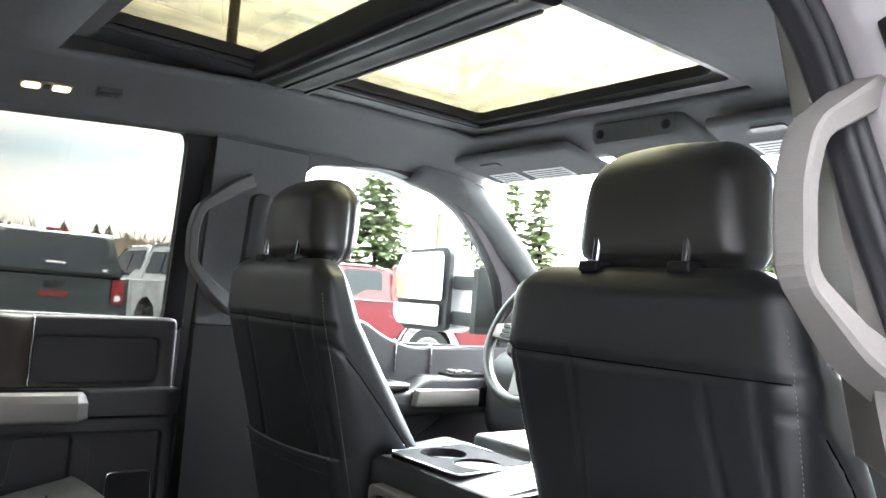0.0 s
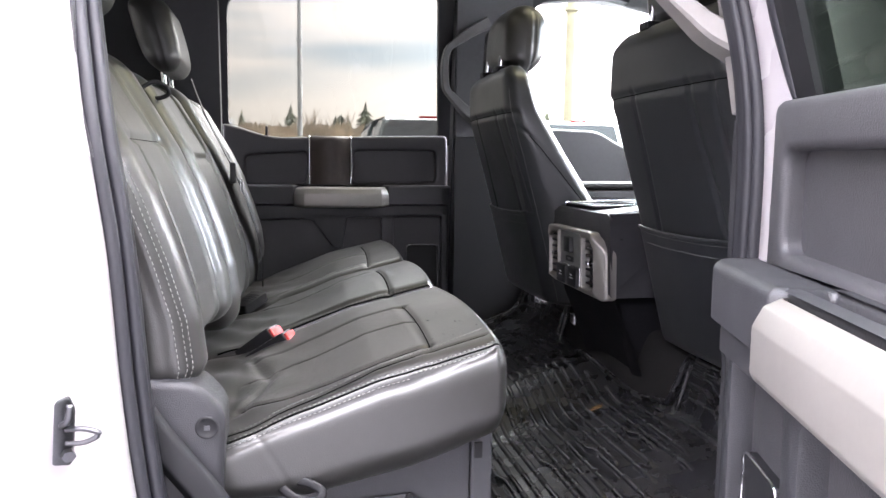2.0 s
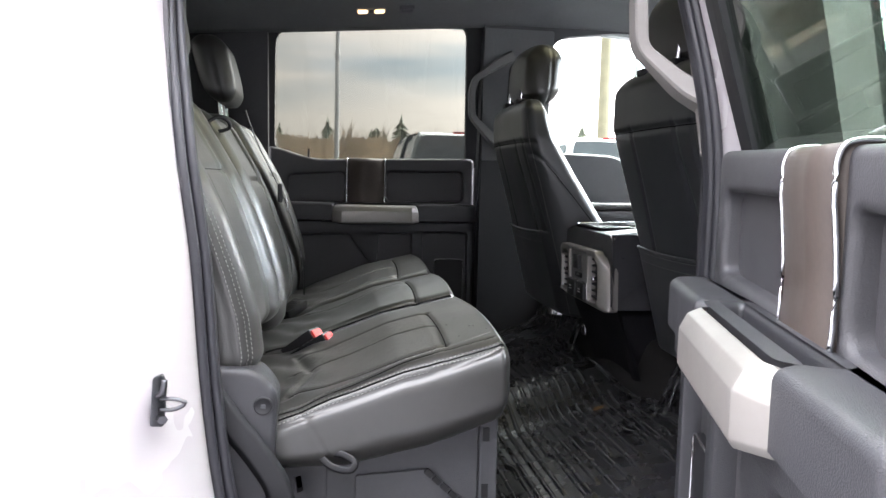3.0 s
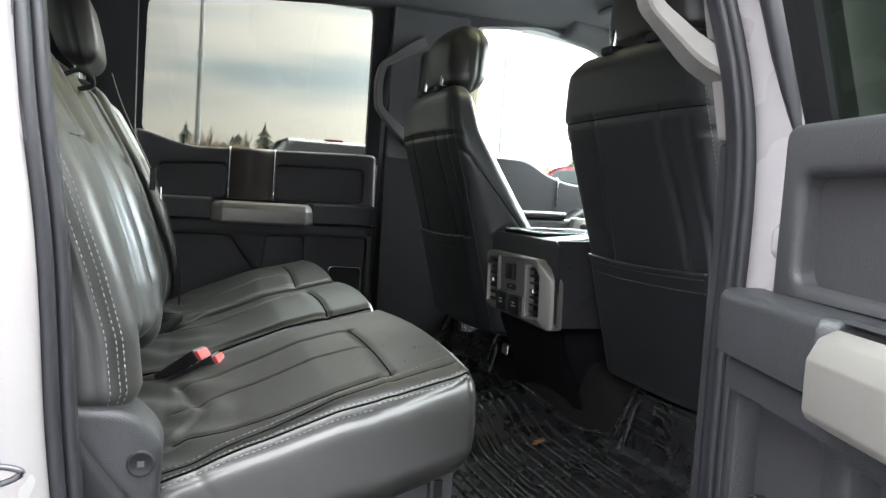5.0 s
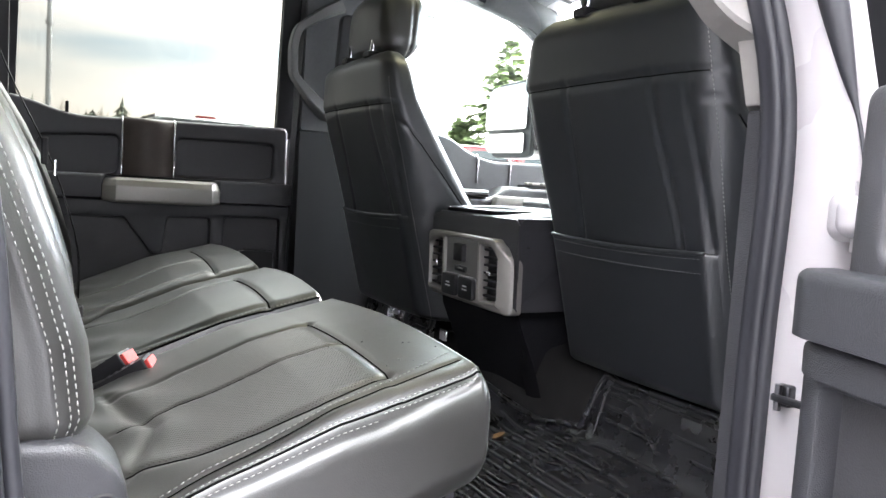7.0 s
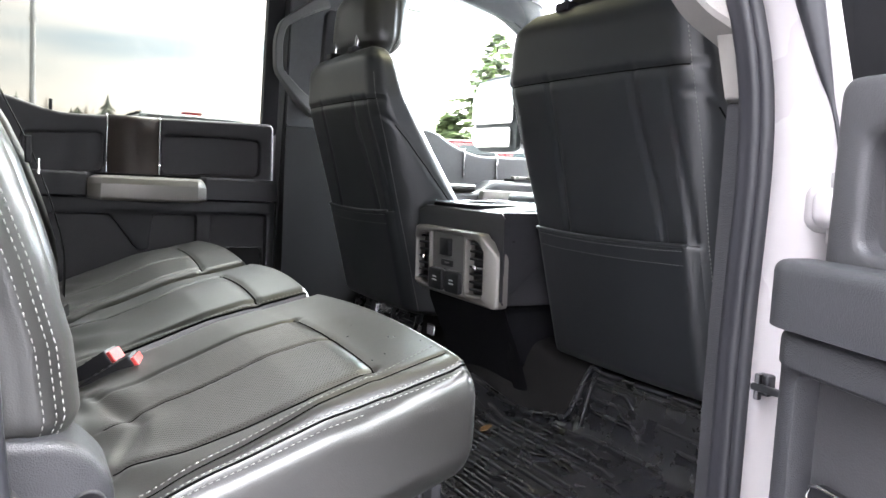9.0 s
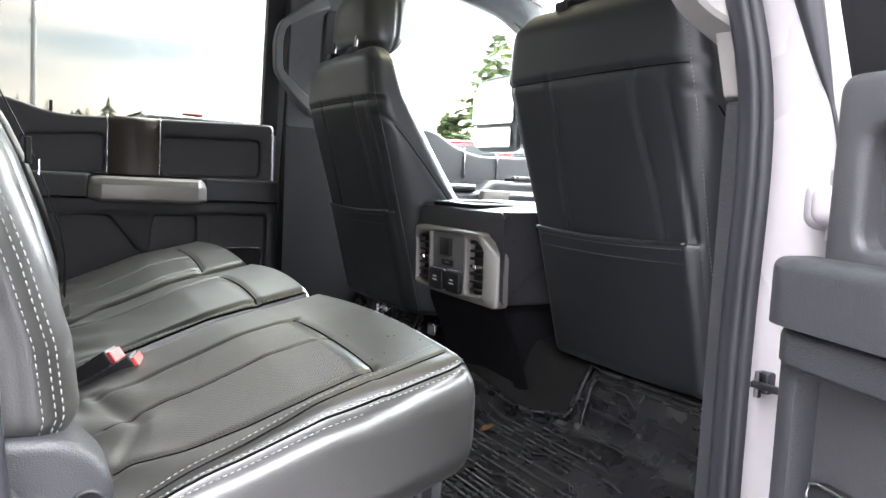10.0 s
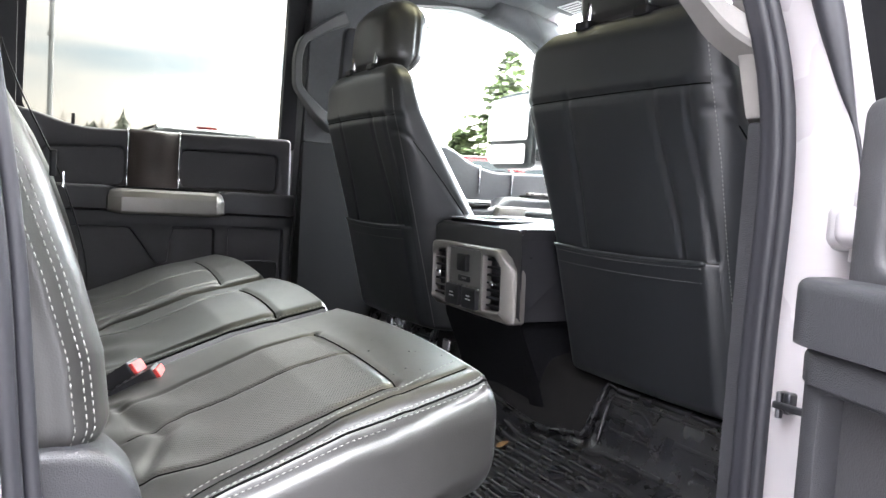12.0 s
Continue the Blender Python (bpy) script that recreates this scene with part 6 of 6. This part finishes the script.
for k in range(22):
    s = 0.025 + k * 0.0225
    stop = 0.40 + 0.05 * (k % 3) + (0.10 if k > 13 else 0.0)
    far = min(1.70 - 0.05 * (k % 3), 2 * C - stop)
    start = far if s < 0.43 else C - 0.06 - (s - 0.43) * 3.0
    for side in (0, 1):
        line = [(s, C if s < 0.43 else start), (s, 0.70), (s + 0.010, 0.68), (s + 0.010, stop)] if k % 4 == 1 else [(s, C if s < 0.43 else start), (s, stop)]
        if line[0][1] > line[1][1] + 0.02:
            rib([(a, 2 * C - b if side else b) for a, b in line])
base = run(0.866)
for side in (-1, 1):
    g = lambda pts, side=side: [(s, y if side < 0 else 2 * C - y) for s, y in pts]
    for k, (s, y) in enumerate(((0.010, 0.555), (0.034, 0.60), (0.056, 0.585), (0.078, 0.60))):
        rib(g([(base + s, 0.700), (base + s, y + 0.03), (base + s - 0.016, y + 0.010), (base + s - 0.016, y - 0.01)]), 0.009)
    for s, y0, y1 in ((0.004, 0.36, 0.50), (0.030, 0.36, 0.545), (0.098, 0.36, 0.60)):
        rib(g([(base + s, y1), (base + s, y0)]), 0.008, 0.004)
    f = lambda s, y, side=side: on_mat(s, C + side * (C - y), 0.004)
    top = run(0.888)
    edge = [f(mat_edge(C - d), C - d) for d in np.linspace(0.0, 0.345, 60)]
    rim_pts = edge + [tuple(p) for p in smooth_path([f(top, C - 0.365), f(top + 0.002, C - 0.55), f(top, C - 0.68), f(top - 0.02, C - 0.710), f(run(0.80), C - 0.722), f(run(0.50), C - 0.735)], 8)]
    piece("raised_rim", tube(rim_pts, 0.0060, 8), MATRUB, mat_ob)
    inner = smooth_path([f(base - 0.02, C - 0.345), f(top - 0.035, C - 0.345), f(top - 0.016, C - 0.350), f(top - 0.012, C - 0.368), f(top - 0.012, C - 0.55), f(top - 0.012, C - 0.675), f(top - 0.03, C - 0.695), f(base, C - 0.703), f(run(0.66), C - 0.708)], 8)
    piece("inner_rim", tube(inner, 0.0035, 8), MATRUB, mat_ob)
leaf = thing("dry_leaf", (0.755, 0.85, 0.85), "small brown dry leaf on the mat", "leaf")
part("leaf_blade", slab(rounded([(-0.014, -0.006), (0.0, -0.009), (0.016, -0.003), (0.013, 0.007), (-0.004, 0.009)], 0.004), 0.0012, lambda a, b, d: (0.748 + a, 0.85 + b, mat_height(0.748 + a * 0.2, 0.85) + 0.007 + d + a * 0.2)), LEAFBROWN, leaf)
# ---- ground and distance ----
def lot(x, y):
    """The lot is level round the truck and rises gently beyond it."""
    return max(0.0, y - 4.0) * 0.033


ground = piece("ground", grid_sheet(lines(-500, 8, -20, 10, 40, 8, 500), lines(-400, 6, 0, 4, 4, 10, 60, 8, 600), lambda x, y: (x, y, lot(x, y))), ASPHALT, None)
tagged(ground, "wet grey asphalt parking lot", "ground", kind="structure")
field = piece("field", grid_sheet(lines(-300, 12, 300), lines(46, 6, 280), lambda x, y: (x, y, lot(x, y) + 0.06)), FIELD, None)
tagged(field, "dry brown field behind the lot", "field", kind="structure")
rnd = random.Random(4)


def conifer_mesh(h, r, seed, thin=0.0, whorls=20):
    """Crown of a fir: whorls of boughs that droop and turn up at the tip, set on both sides with flat needle sprays."""
    g = random.Random(seed)
    vs, fs = [], []

    def spray(c, d, side, ln, w):
        i0 = len(vs)
        vs.extend((c, c + d * ln * 0.45 + side * w, c + d * ln, c + d * ln * 0.45 - side * w))
        fs.append((i0, i0 + 1, i0 + 2, i0 + 3))

    for k in range(whorls):
        t = k / (whorls - 1)
        z = h * (0.09 + 0.89 * t)
        ln0 = (r * (1 - t) ** 0.9 + 0.12) * g.uniform(0.82, 1.12)
        turn = g.uniform(0, 6.28)
        many = 9 if t < 0.8 else 5
        for b in range(many):
            if g.random() < thin:
                continue
            a = turn + 2 * math.pi * (b + g.uniform(-0.3, 0.3)) / many
            ln = ln0 * g.uniform(0.6, 1.1)
            droop = g.uniform(0.12, 0.30) * (1 - 0.8 * t)
            out = Vector((math.cos(a), math.sin(a), 0))
            across = Vector((-math.sin(a), math.cos(a), 0))
            n = max(5, int(ln / 0.11))
            for i in range(n):
                q = (i + 0.7) / n
                c = out * (ln * q) + Vector((0, 0, z - droop * ln * q + 0.30 * droop * ln * q ** 3))
                w = (0.46 * (1.0 - 0.25 * q) + 0.16) * (0.55 + 0.45 * min(1.0, r / 2)) * g.uniform(0.7, 1.25)
                for sg in (-1, 1):
                    d = (out * g.uniform(0.5, 1.0) + across * sg * g.uniform(0.5, 1.0) + Vector((0, 0, g.uniform(-0.42, 0.12)))).normalized()
                    spray(c, d, d.cross(Vector((g.uniform(-0.5, 0.5), g.uniform(-0.5, 0.5), 1))).normalized(), w, w * 0.22)
                d = (out + Vector((0, 0, g.uniform(-0.9, 0.2)))).normalized()
                spray(c, d, across, w * 0.9, w * 0.26)
    for q in range(8):
        spray(Vector((0, 0, h * (0.93 + 0.008 * q))), Vector((g.uniform(-0.5, 0.5), g.uniform(-0.5, 0.5), 1)).normalized(), Vector((1, 0, 0)), 0.35, 0.04)
    return vs, fs


def conifer(at, h, r, seed, label, thin=0.0):
    z = lot(at[0], at[1])
    tr = thing("fir_tree", (at[0], at[1], z), label, "tree", "fir trees")
    tr["own_axes"] = 1
    piece("trunk", tube([(0, 0, -0.1), (0.03, 0, h * 0.4), (0, 0.02, h * 0.98)], [0.18, 0.11, 0.015], 8), BARK, tr)
    piece("crown", conifer_mesh(h, r, seed, thin), NEEDLE, tr, smooth=False)


conifer((18.3, 28.4), 7.05, 3.3, 1, "tall green fir tree with layered boughs", 0.22)
conifer((16.7, 29.6), 3.4, 1.7, 6, "low green fir tree behind parked trucks")
conifer((20.0, 28.4), 2.9, 1.6, 7, "low bushy green fir tree")
conifer((23.5, 25.2), 6.5, 1.25, 2, "slim green fir tree beside the lot", 0.25)
conifer((24.5, 24.5), 6.4, 1.5, 9, "slim green fir tree with sparse top", 0.25)
conifer((22.9, 25.3), 4.9, 1.9, 3, "bushy green fir tree beside the lot", 0.05)
conifer((22.2, 26.5), 5.9, 0.7, 5, "thin sparse fir tree beside the lot", 0.45)
conifer((30.0, 16.2), 5.0, 1.8, 8, "green fir tree beyond the passenger window")

# brown scrub and a far wood
vs, fs = [], []
for i in range(5200):
    a = radians(rnd.uniform(-40, 85))
    d = rnd.uniform(70, 100)
    x, y = d * math.sin(a), d * math.cos(a)
    z = lot(x, y)
    hh = rnd.uniform(1.2, 3.0)
    for q in range(5):
        w = rnd.uniform(0.06, 0.22)
        ox, oy = rnd.uniform(-0.7, 0.7), rnd.uniform(-0.7, 0.7)
        lean_ = rnd.uniform(-0.5, 0.5)
        i0 = len(vs)
        vs += [(x + ox - w, y + oy, z), (x + ox + w, y + oy, z), (x + ox + lean_ + w * 2.2, y + oy, z + hh * rnd.uniform(0.5, 0.9)), (x + ox + lean_, y + oy, z + hh), (x + ox + lean_ - w * 2.2, y + oy, z + hh * rnd.uniform(0.4, 0.9))]
        fs.append((i0, i0 + 1, i0 + 2, i0 + 3, i0 + 4))
scrub = piece("scrub", (vs, fs), SCRUB, None, smooth=False)
tagged(scrub, "leafless brown scrub along the lot's edge", "bushes", kind="stuff")
vs, fs = [], []
for i in range(120):
    a = radians(rnd.uniform(-35, 85))
    d = rnd.uniform(95, 125)
    x, y = d * math.sin(a), d * math.cos(a)
    z = lot(x, y)
    hh = rnd.choice((3.4, 4.0, 4.5, 5.4)) * rnd.uniform(0.8, 1.15)
    base = rnd.uniform(1.3, 2.1)
    for k in range(20):
        t = k / 19
        w = base * (1 - t) ** 0.7 * rnd.uniform(0.6, 1.2) + 0.22
        for q in range(3):
            b = rnd.uniform(0, math.pi)
            zz = z + hh * (0.12 + 0.85 * t) + rnd.uniform(-0.2, 0.2)
            i0 = len(vs)
            vs += [(x - w * math.cos(b), y - w * math.sin(b), zz - 0.45), (x, y, zz + 0.35), (x + w * math.cos(b), y + w * math.sin(b), zz - 0.55), (x + 0.1, y, zz - 0.2)]
            fs.append((i0, i0 + 1, i0 + 2, i0 + 3))
woods = piece("far_woods", (vs, fs), NEEDLEFAR, None, smooth=False)
tagged(woods, "distant dark firs on the skyline", "trees", kind="stuff")
vs, fs = [], []
for i in range(420):
    a = radians(rnd.uniform(-35, 85))
    d = rnd.uniform(90, 110)
    x, y = d * math.sin(a), d * math.cos(a)
    z = lot(x, y)
    hh = rnd.uniform(3.5, 6.5)
    for q in range(9):
        b = rnd.uniform(-0.35, 0.35)
        i0 = len(vs)
        z0 = z + hh * rnd.uniform(0.0, 0.5)
        ln = hh * rnd.uniform(0.3, 0.55)
        vs += [(x - 0.07, y, z0), (x + 0.07, y, z0), (x + b * ln * 1.5, y, z0 + ln)]
        fs.append((i0, i0 + 1, i0 + 2))
bare = piece("bare_trees", (vs, fs), SCRUB, None, smooth=False)
tagged(bare, "distant leafless trees", "trees", kind="stuff")


# unseen clad wall behind the camera, added to block low sky light
CLAD = material("grey_metal_cladding", (0.12, 0.122, 0.125), 0.6, vary=0.12, scale=0.5)
sky_blocker = thing("building", (2.0, -5.6, 0.0), "unseen plain grey metal-clad wall added to block sky light", "building", kind="structure")
part("wall", box((-22.0, -6.2, -0.05), (26.0, -5.6, 6.2), 0.05), CLAD, sky_blocker)
for k in range(16):
    part("cladding_rib", box((-21.4 + k * 3.1, -5.6, 0.0), (-21.25 + k * 3.1, -5.56, 6.1), 0.01), CLAD, sky_blocker)
part("roof_edge", box((-22.2, -6.4, 6.2), (26.2, -5.45, 6.4), 0.03), CLAD, sky_blocker)


# ---- poles and a sign ----
def pole(at, h, r0, r1, mat, label, name="light_pole", cat="pole", arm=False):
    z = lot(*at)
    p = thing(name, (at[0], at[1], z), label, cat, "poles")
    part("shaft", rod((at[0], at[1], z), (at[0], at[1], z + h), r0, 14, r1), mat, p)
    if arm:
        piece("arm", tube(smooth_path([(at[0], at[1], z + h - 0.1), (at[0] + 0.5, at[1], z + h + 0.25), (at[0] + 1.6, at[1], z + h + 0.3)], 5), 0.04, 8), mat, p)
        part("lamp_head", box((at[0] + 1.5, at[1] - 0.12, z + h + 0.24), (at[0] + 2.1, at[1] + 0.12, z + h + 0.36), 0.04), mat, p)
    else:
        part("collar", rod((at[0], at[1], z + h * 0.44), (at[0], at[1], z + h * 0.44 + 0.12), r0 * 1.25, 14), mat, p)
    return p


pole((0.45, 27.0), 11.0, 0.095, 0.06, POLE, "tall grey metal light pole")
pole((9.0, 23.4), 13.0, 0.20, 0.16, WOODPOLE, "thick weathered wooden utility pole", "utility_pole")
pole((10.6, 24.8), 6.4, 0.06, 0.045, POLE, "slim grey street lamp with a curved arm", "street_lamp", "street lamp", True)
pole((19.6, 25.6), 4.6, 0.14, 0.12, WOODPOLE, "short wooden post behind the trucks", "wooden_post")
pole((22.4, 21.3), 5.6, 0.05, 0.05, POLE, "thin green metal lamp post")
sg = thing("road_sign", (14.2, 7.5, lot(14.2, 7.5)), "white no-turn road sign over a red sign", "sign")
sm = Matrix.Translation((14.2, 7.5, lot(14.2, 7.5))) @ Matrix.Rotation(radians(28), 4, 'Z')
part("post", rod(sm @ Vector((0, 0, 0)), sm @ Vector((0, 0, 2.5)), 0.03, 8), POLE, sg)
sp1 = part("white_plate", slab(rounded([(-0.14, 2.16), (0.14, 2.16), (0.14, 2.5), (-0.14, 2.5)], 0.02), 0.01, lambda a, b, d: tuple(sm @ Vector((-0.035 - d, a, b)))), WHITEINK, sg)
vv, ff = tube([tuple(sm @ Vector((-0.048, 0.10 * math.cos(a), 2.35 + 0.10 * math.sin(a)))) for a in np.linspace(0, 2 * math.pi, 20, endpoint=False)], 0.014, 6, closed=True)
piece("red_ring", (vv, ff), RED, sp1)
part("red_plate", slab(rounded([(-0.10, 1.85), (0.10, 1.85), (0.17, 1.92), (0.17, 2.04), (0.10, 2.11), (-0.10, 2.11), (-0.17, 2.04), (-0.17, 1.92)], 0.0), 0.01, lambda a, b, d: tuple(sm @ Vector((-0.035 - d, a, b)))), RED, sg)


# ---- parked pickups ----
def pickup(label, at, heading, paint, canopy=True, badge=False, length=5.7):
    """A parked pickup in its own axes: x forwards from the tailgate, y to its left."""
    z = lot(*at)
    t = thing("pickup_truck", (at[0], at[1], z), label, "pickup truck", "parked trucks", turn=Matrix.Rotation(radians(heading), 4, 'Z'))
    t["own_axes"] = 1
    W2 = 0.98
    side = rounded([(0.0, 0.55), (0.55, 0.48), (0.75, 0.85), (1.05, 0.98), (1.35, 0.98), (1.65, 0.85), (1.85, 0.48), (3.95, 0.48), (4.10, 0.85), (4.40, 0.98), (4.70, 0.98), (5.0, 0.85), (5.15, 0.50), (5.70, 0.55), (5.75, 1.05), (5.55, 1.22), (4.35, 1.28), (0.02, 1.28)], [0.03, 0.03] + [0.12] * 4 + [0.03, 0.03] + [0.12] * 4 + [0.03, 0.08, 0.12, 0.12, 0.05, 0.04])
    bm = slab(side, 2 * W2, lambda a, b, d: (a, -W2 + d, b))
    bmesh.ops.bevel(bm, geom=[e for e in bm.edges if len(e.link_faces) == 2 and e.calc_face_angle(0) > 1.2], offset=0.05, segments=2, affect='EDGES', profile=0.5)
    part("body", bm, paint, t, smooth=45)
    def house(pts, inset, name, mat, lean):
        bm = slab(rounded(pts, 0.07), 2 * (W2 - inset), lambda a, b, d: (a, (-(W2 - inset) + d) * (1 - lean * max(0, b - 1.27)), b))
        bmesh.ops.bevel(bm, geom=[e for e in bm.edges if len(e.link_faces) == 2 and e.calc_face_angle(0) > 1.2], offset=0.035, segments=2, affect='EDGES', profile=0.5)
        return part(name, bm, mat, t, smooth=45)

    house([(1.95, 1.26), (2.05, 1.85), (2.35, 1.93), (3.35, 1.93), (3.65, 1.86), (4.45, 1.26)], 0.05, "cab", paint, 0.28)
    wy = lambda b: (W2 - 0.05) * (1 - 0.28 * max(0, b - 1.27)) + 0.004
    for sg2 in (-1, 1):
        for w in ([(2.12, 1.33), (2.90, 1.33), (2.90, 1.83), (2.20, 1.83)], [(2.98, 1.33), (4.10, 1.33), (3.60, 1.80), (2.98, 1.83)]):
            part("side_window", slab(rounded(w, 0.04), 0.012, lambda a, b, d, sg2=sg2: (a, sg2 * (wy(b) - 0.004 + d), b)), DARKGLASS, t)
    part("windscreen", slab(rounded([(-0.72, 0.06), (0.72, 0.06), (0.60, 0.86), (-0.60, 0.86)], 0.05), 0.012, lambda a, b, d: (4.44 - 0.80 * b + 0.012 + d, a, 1.28 + 0.58 * b + 0.012)), DARKGLASS, t)
    if canopy:
        house([(0.03, 1.27), (0.16, 1.86), (0.30, 1.93), (1.98, 1.95), (1.98, 1.27)], 0.07, "canopy", paint, 0.30)
        cy = lambda b: (W2 - 0.07) * (1 - 0.30 * max(0, b - 1.27)) + 0.004
        for sg2 in (-1, 1):
            for w in ([(0.30, 1.40), (1.02, 1.40), (1.02, 1.80), (0.38, 1.80)], [(1.08, 1.40), (1.85, 1.40), (1.85, 1.80), (1.08, 1.80)]):
                part("canopy_window", slab(rounded(w, 0.04), 0.012, lambda a, b, d, sg2=sg2: (a, sg2 * (cy(b) - 0.004 + d), b)), DARKGLASS, t)
        rg = part("canopy_glass", slab(rounded([(-0.80, 1.33), (0.80, 1.33), (0.68, 1.86), (-0.68, 1.86)], 0.06), 0.014, lambda a, b, d: (0.03 + (b - 1.27) * 0.215 - 0.004 - d, a, b)), DARKGLASS, t, "dark canopy rear glass")
        part("glass_badge", slab(rounded([(-0.13, 1.435), (0.13, 1.435), (0.13, 1.465), (-0.13, 1.465)], 0.012), 0.002, lambda a, b, d: (0.03 + (b - 1.27) * 0.215 - 0.0195 - d, a, b)), WHITEINK, rg)
        part("glass_sticker", slab([(-0.72, 1.36), (-0.64, 1.36), (-0.64, 1.40), (-0.72, 1.40)], 0.002, lambda a, b, d: (0.03 + (b - 1.27) * 0.215 - 0.0195 - d, a, b)), WHITEINK, rg)
        part("brake_light", slab(rounded([(-0.16, 1.90), (0.16, 1.90), (0.15, 1.94), (-0.15, 1.94)], 0.01), 0.02, lambda a, b, d: (0.19 - d, a, b)), TAILRED, t, "red brake light strip")
    else:
        part("bed_floor", box((0.08, -0.80, 1.0), (1.90, 0.80, 1.286), 0.02), BLACK, t)
        part("rear_window", slab(rounded([(-0.66, 1.36), (0.66, 1.36), (0.60, 1.82), (-0.60, 1.82)], 0.04), 0.012, lambda a, b, d: (1.955 + (b - 1.27) * 0.16 - d, a, b)), DARKGLASS, t)
    tg = part("tailgate", slab(rounded([(-0.76, 0.72), (0.76, 0.72), (0.76, 1.25), (-0.76, 1.25)], 0.03), 0.022, lambda a, b, d: (0.004 - d, a, b), bevel=0.008), paint, t, smooth=40)
    part("tailgate_handle", slab(rounded([(-0.13, 1.10), (0.13, 1.10), (0.13, 1.19), (-0.13, 1.19)], 0.02), 0.014, lambda a, b, d: (-0.018 - d, a, b), bevel=0.004), BLACK, tg)
    if badge:
        for i in range(3):
            part("emblem_bar", slab(rounded([(-0.19 + i * 0.135, 0.955), (-0.075 + i * 0.135, 0.955), (-0.075 + i * 0.135, 1.035), (-0.19 + i * 0.135, 1.035)], 0.02), 0.012, lambda a, b, d: (-0.019 - d, a, b), bevel=0.003), TAILRED, tg, "red emblem bar")
    for sg2 in (-1, 1):
        tl = part("tail_light", slab(rounded([(0.785, 0.88), (0.965, 0.88), (0.965, 1.25), (0.785, 1.25)], 0.03), 0.03, lambda a, b, d, sg2=sg2: (0.008 - d, sg2 * a, b), bevel=0.008), TAILRED, t, "red tail light", smooth=40)
        part("reverse_lens", slab(rounded([(0.83, 0.93), (0.92, 0.93), (0.92, 1.02), (0.83, 1.02)], 0.02), 0.004, lambda a, b, d, sg2=sg2: (-0.023 - d, sg2 * a, b)), WHITEINK, tl)
        for x in (1.20, 4.55):
            wv = lathe([(0.0, 0.11), (0.20, 0.10), (0.27, 0.12), (0.36, 0.13), (0.40, 0.09), (0.405, 0.0), (0.40, -0.09), (0.36, -0.12), (0.0, -0.12)], 26, Matrix.Translation((x, sg2 * 0.86, 0.40)) @ Matrix.Rotation(radians(-90 * sg2), 4, 'X'))
            wh = piece("wheel", wv, TYRE, t, "black tyre")
            rv = lathe([(0.0, 0.135), (0.06, 0.135), (0.08, 0.118), (0.20, 0.122), (0.25, 0.137), (0.262, 0.125)], 26, Matrix.Translation((x, sg2 * 0.86, 0.40)) @ Matrix.Rotation(radians(-90 * sg2), 4, 'X'))
            piece("rim", rv, SILVER, wh, "alloy rim")
        mr = part("door_mirror", box((3.72, sg2 * 1.12 - 0.11, 1.33), (3.84, sg2 * 1.12 + 0.11, 1.52), 0.03), BLACK, t, smooth=40)
    part("rear_bumper", box((-0.12, -0.92, 0.55), (0.06, 0.92, 0.74), 0.03), CHROME, t, smooth=40)
    return t


pickup("dark green pickup with a black-glass canopy, parked tail-on", (2.40, 12.1), 90, PAINTDARK, True, True)
pickup("white pickup with a white canopy, parked tail-on", (5.25, 12.6), 90, PAINTWHITE, True)
pickup("dark grey pickup parked tail-on without canopy", (-1.75, 12.4), 90, PAINTDARK, False)
red1 = pickup("red pickup with a red canopy, seen from its side", (10.3, 11.5), 140, PAINTRED, True)
pickup("silver pickup with a canopy behind the red one", (14.4, 13.2), 140, PAINTSILVER, True)
pickup("dark pickup parked far along the row", (-6.0, 13.0), 90, PAINTDARK, True)
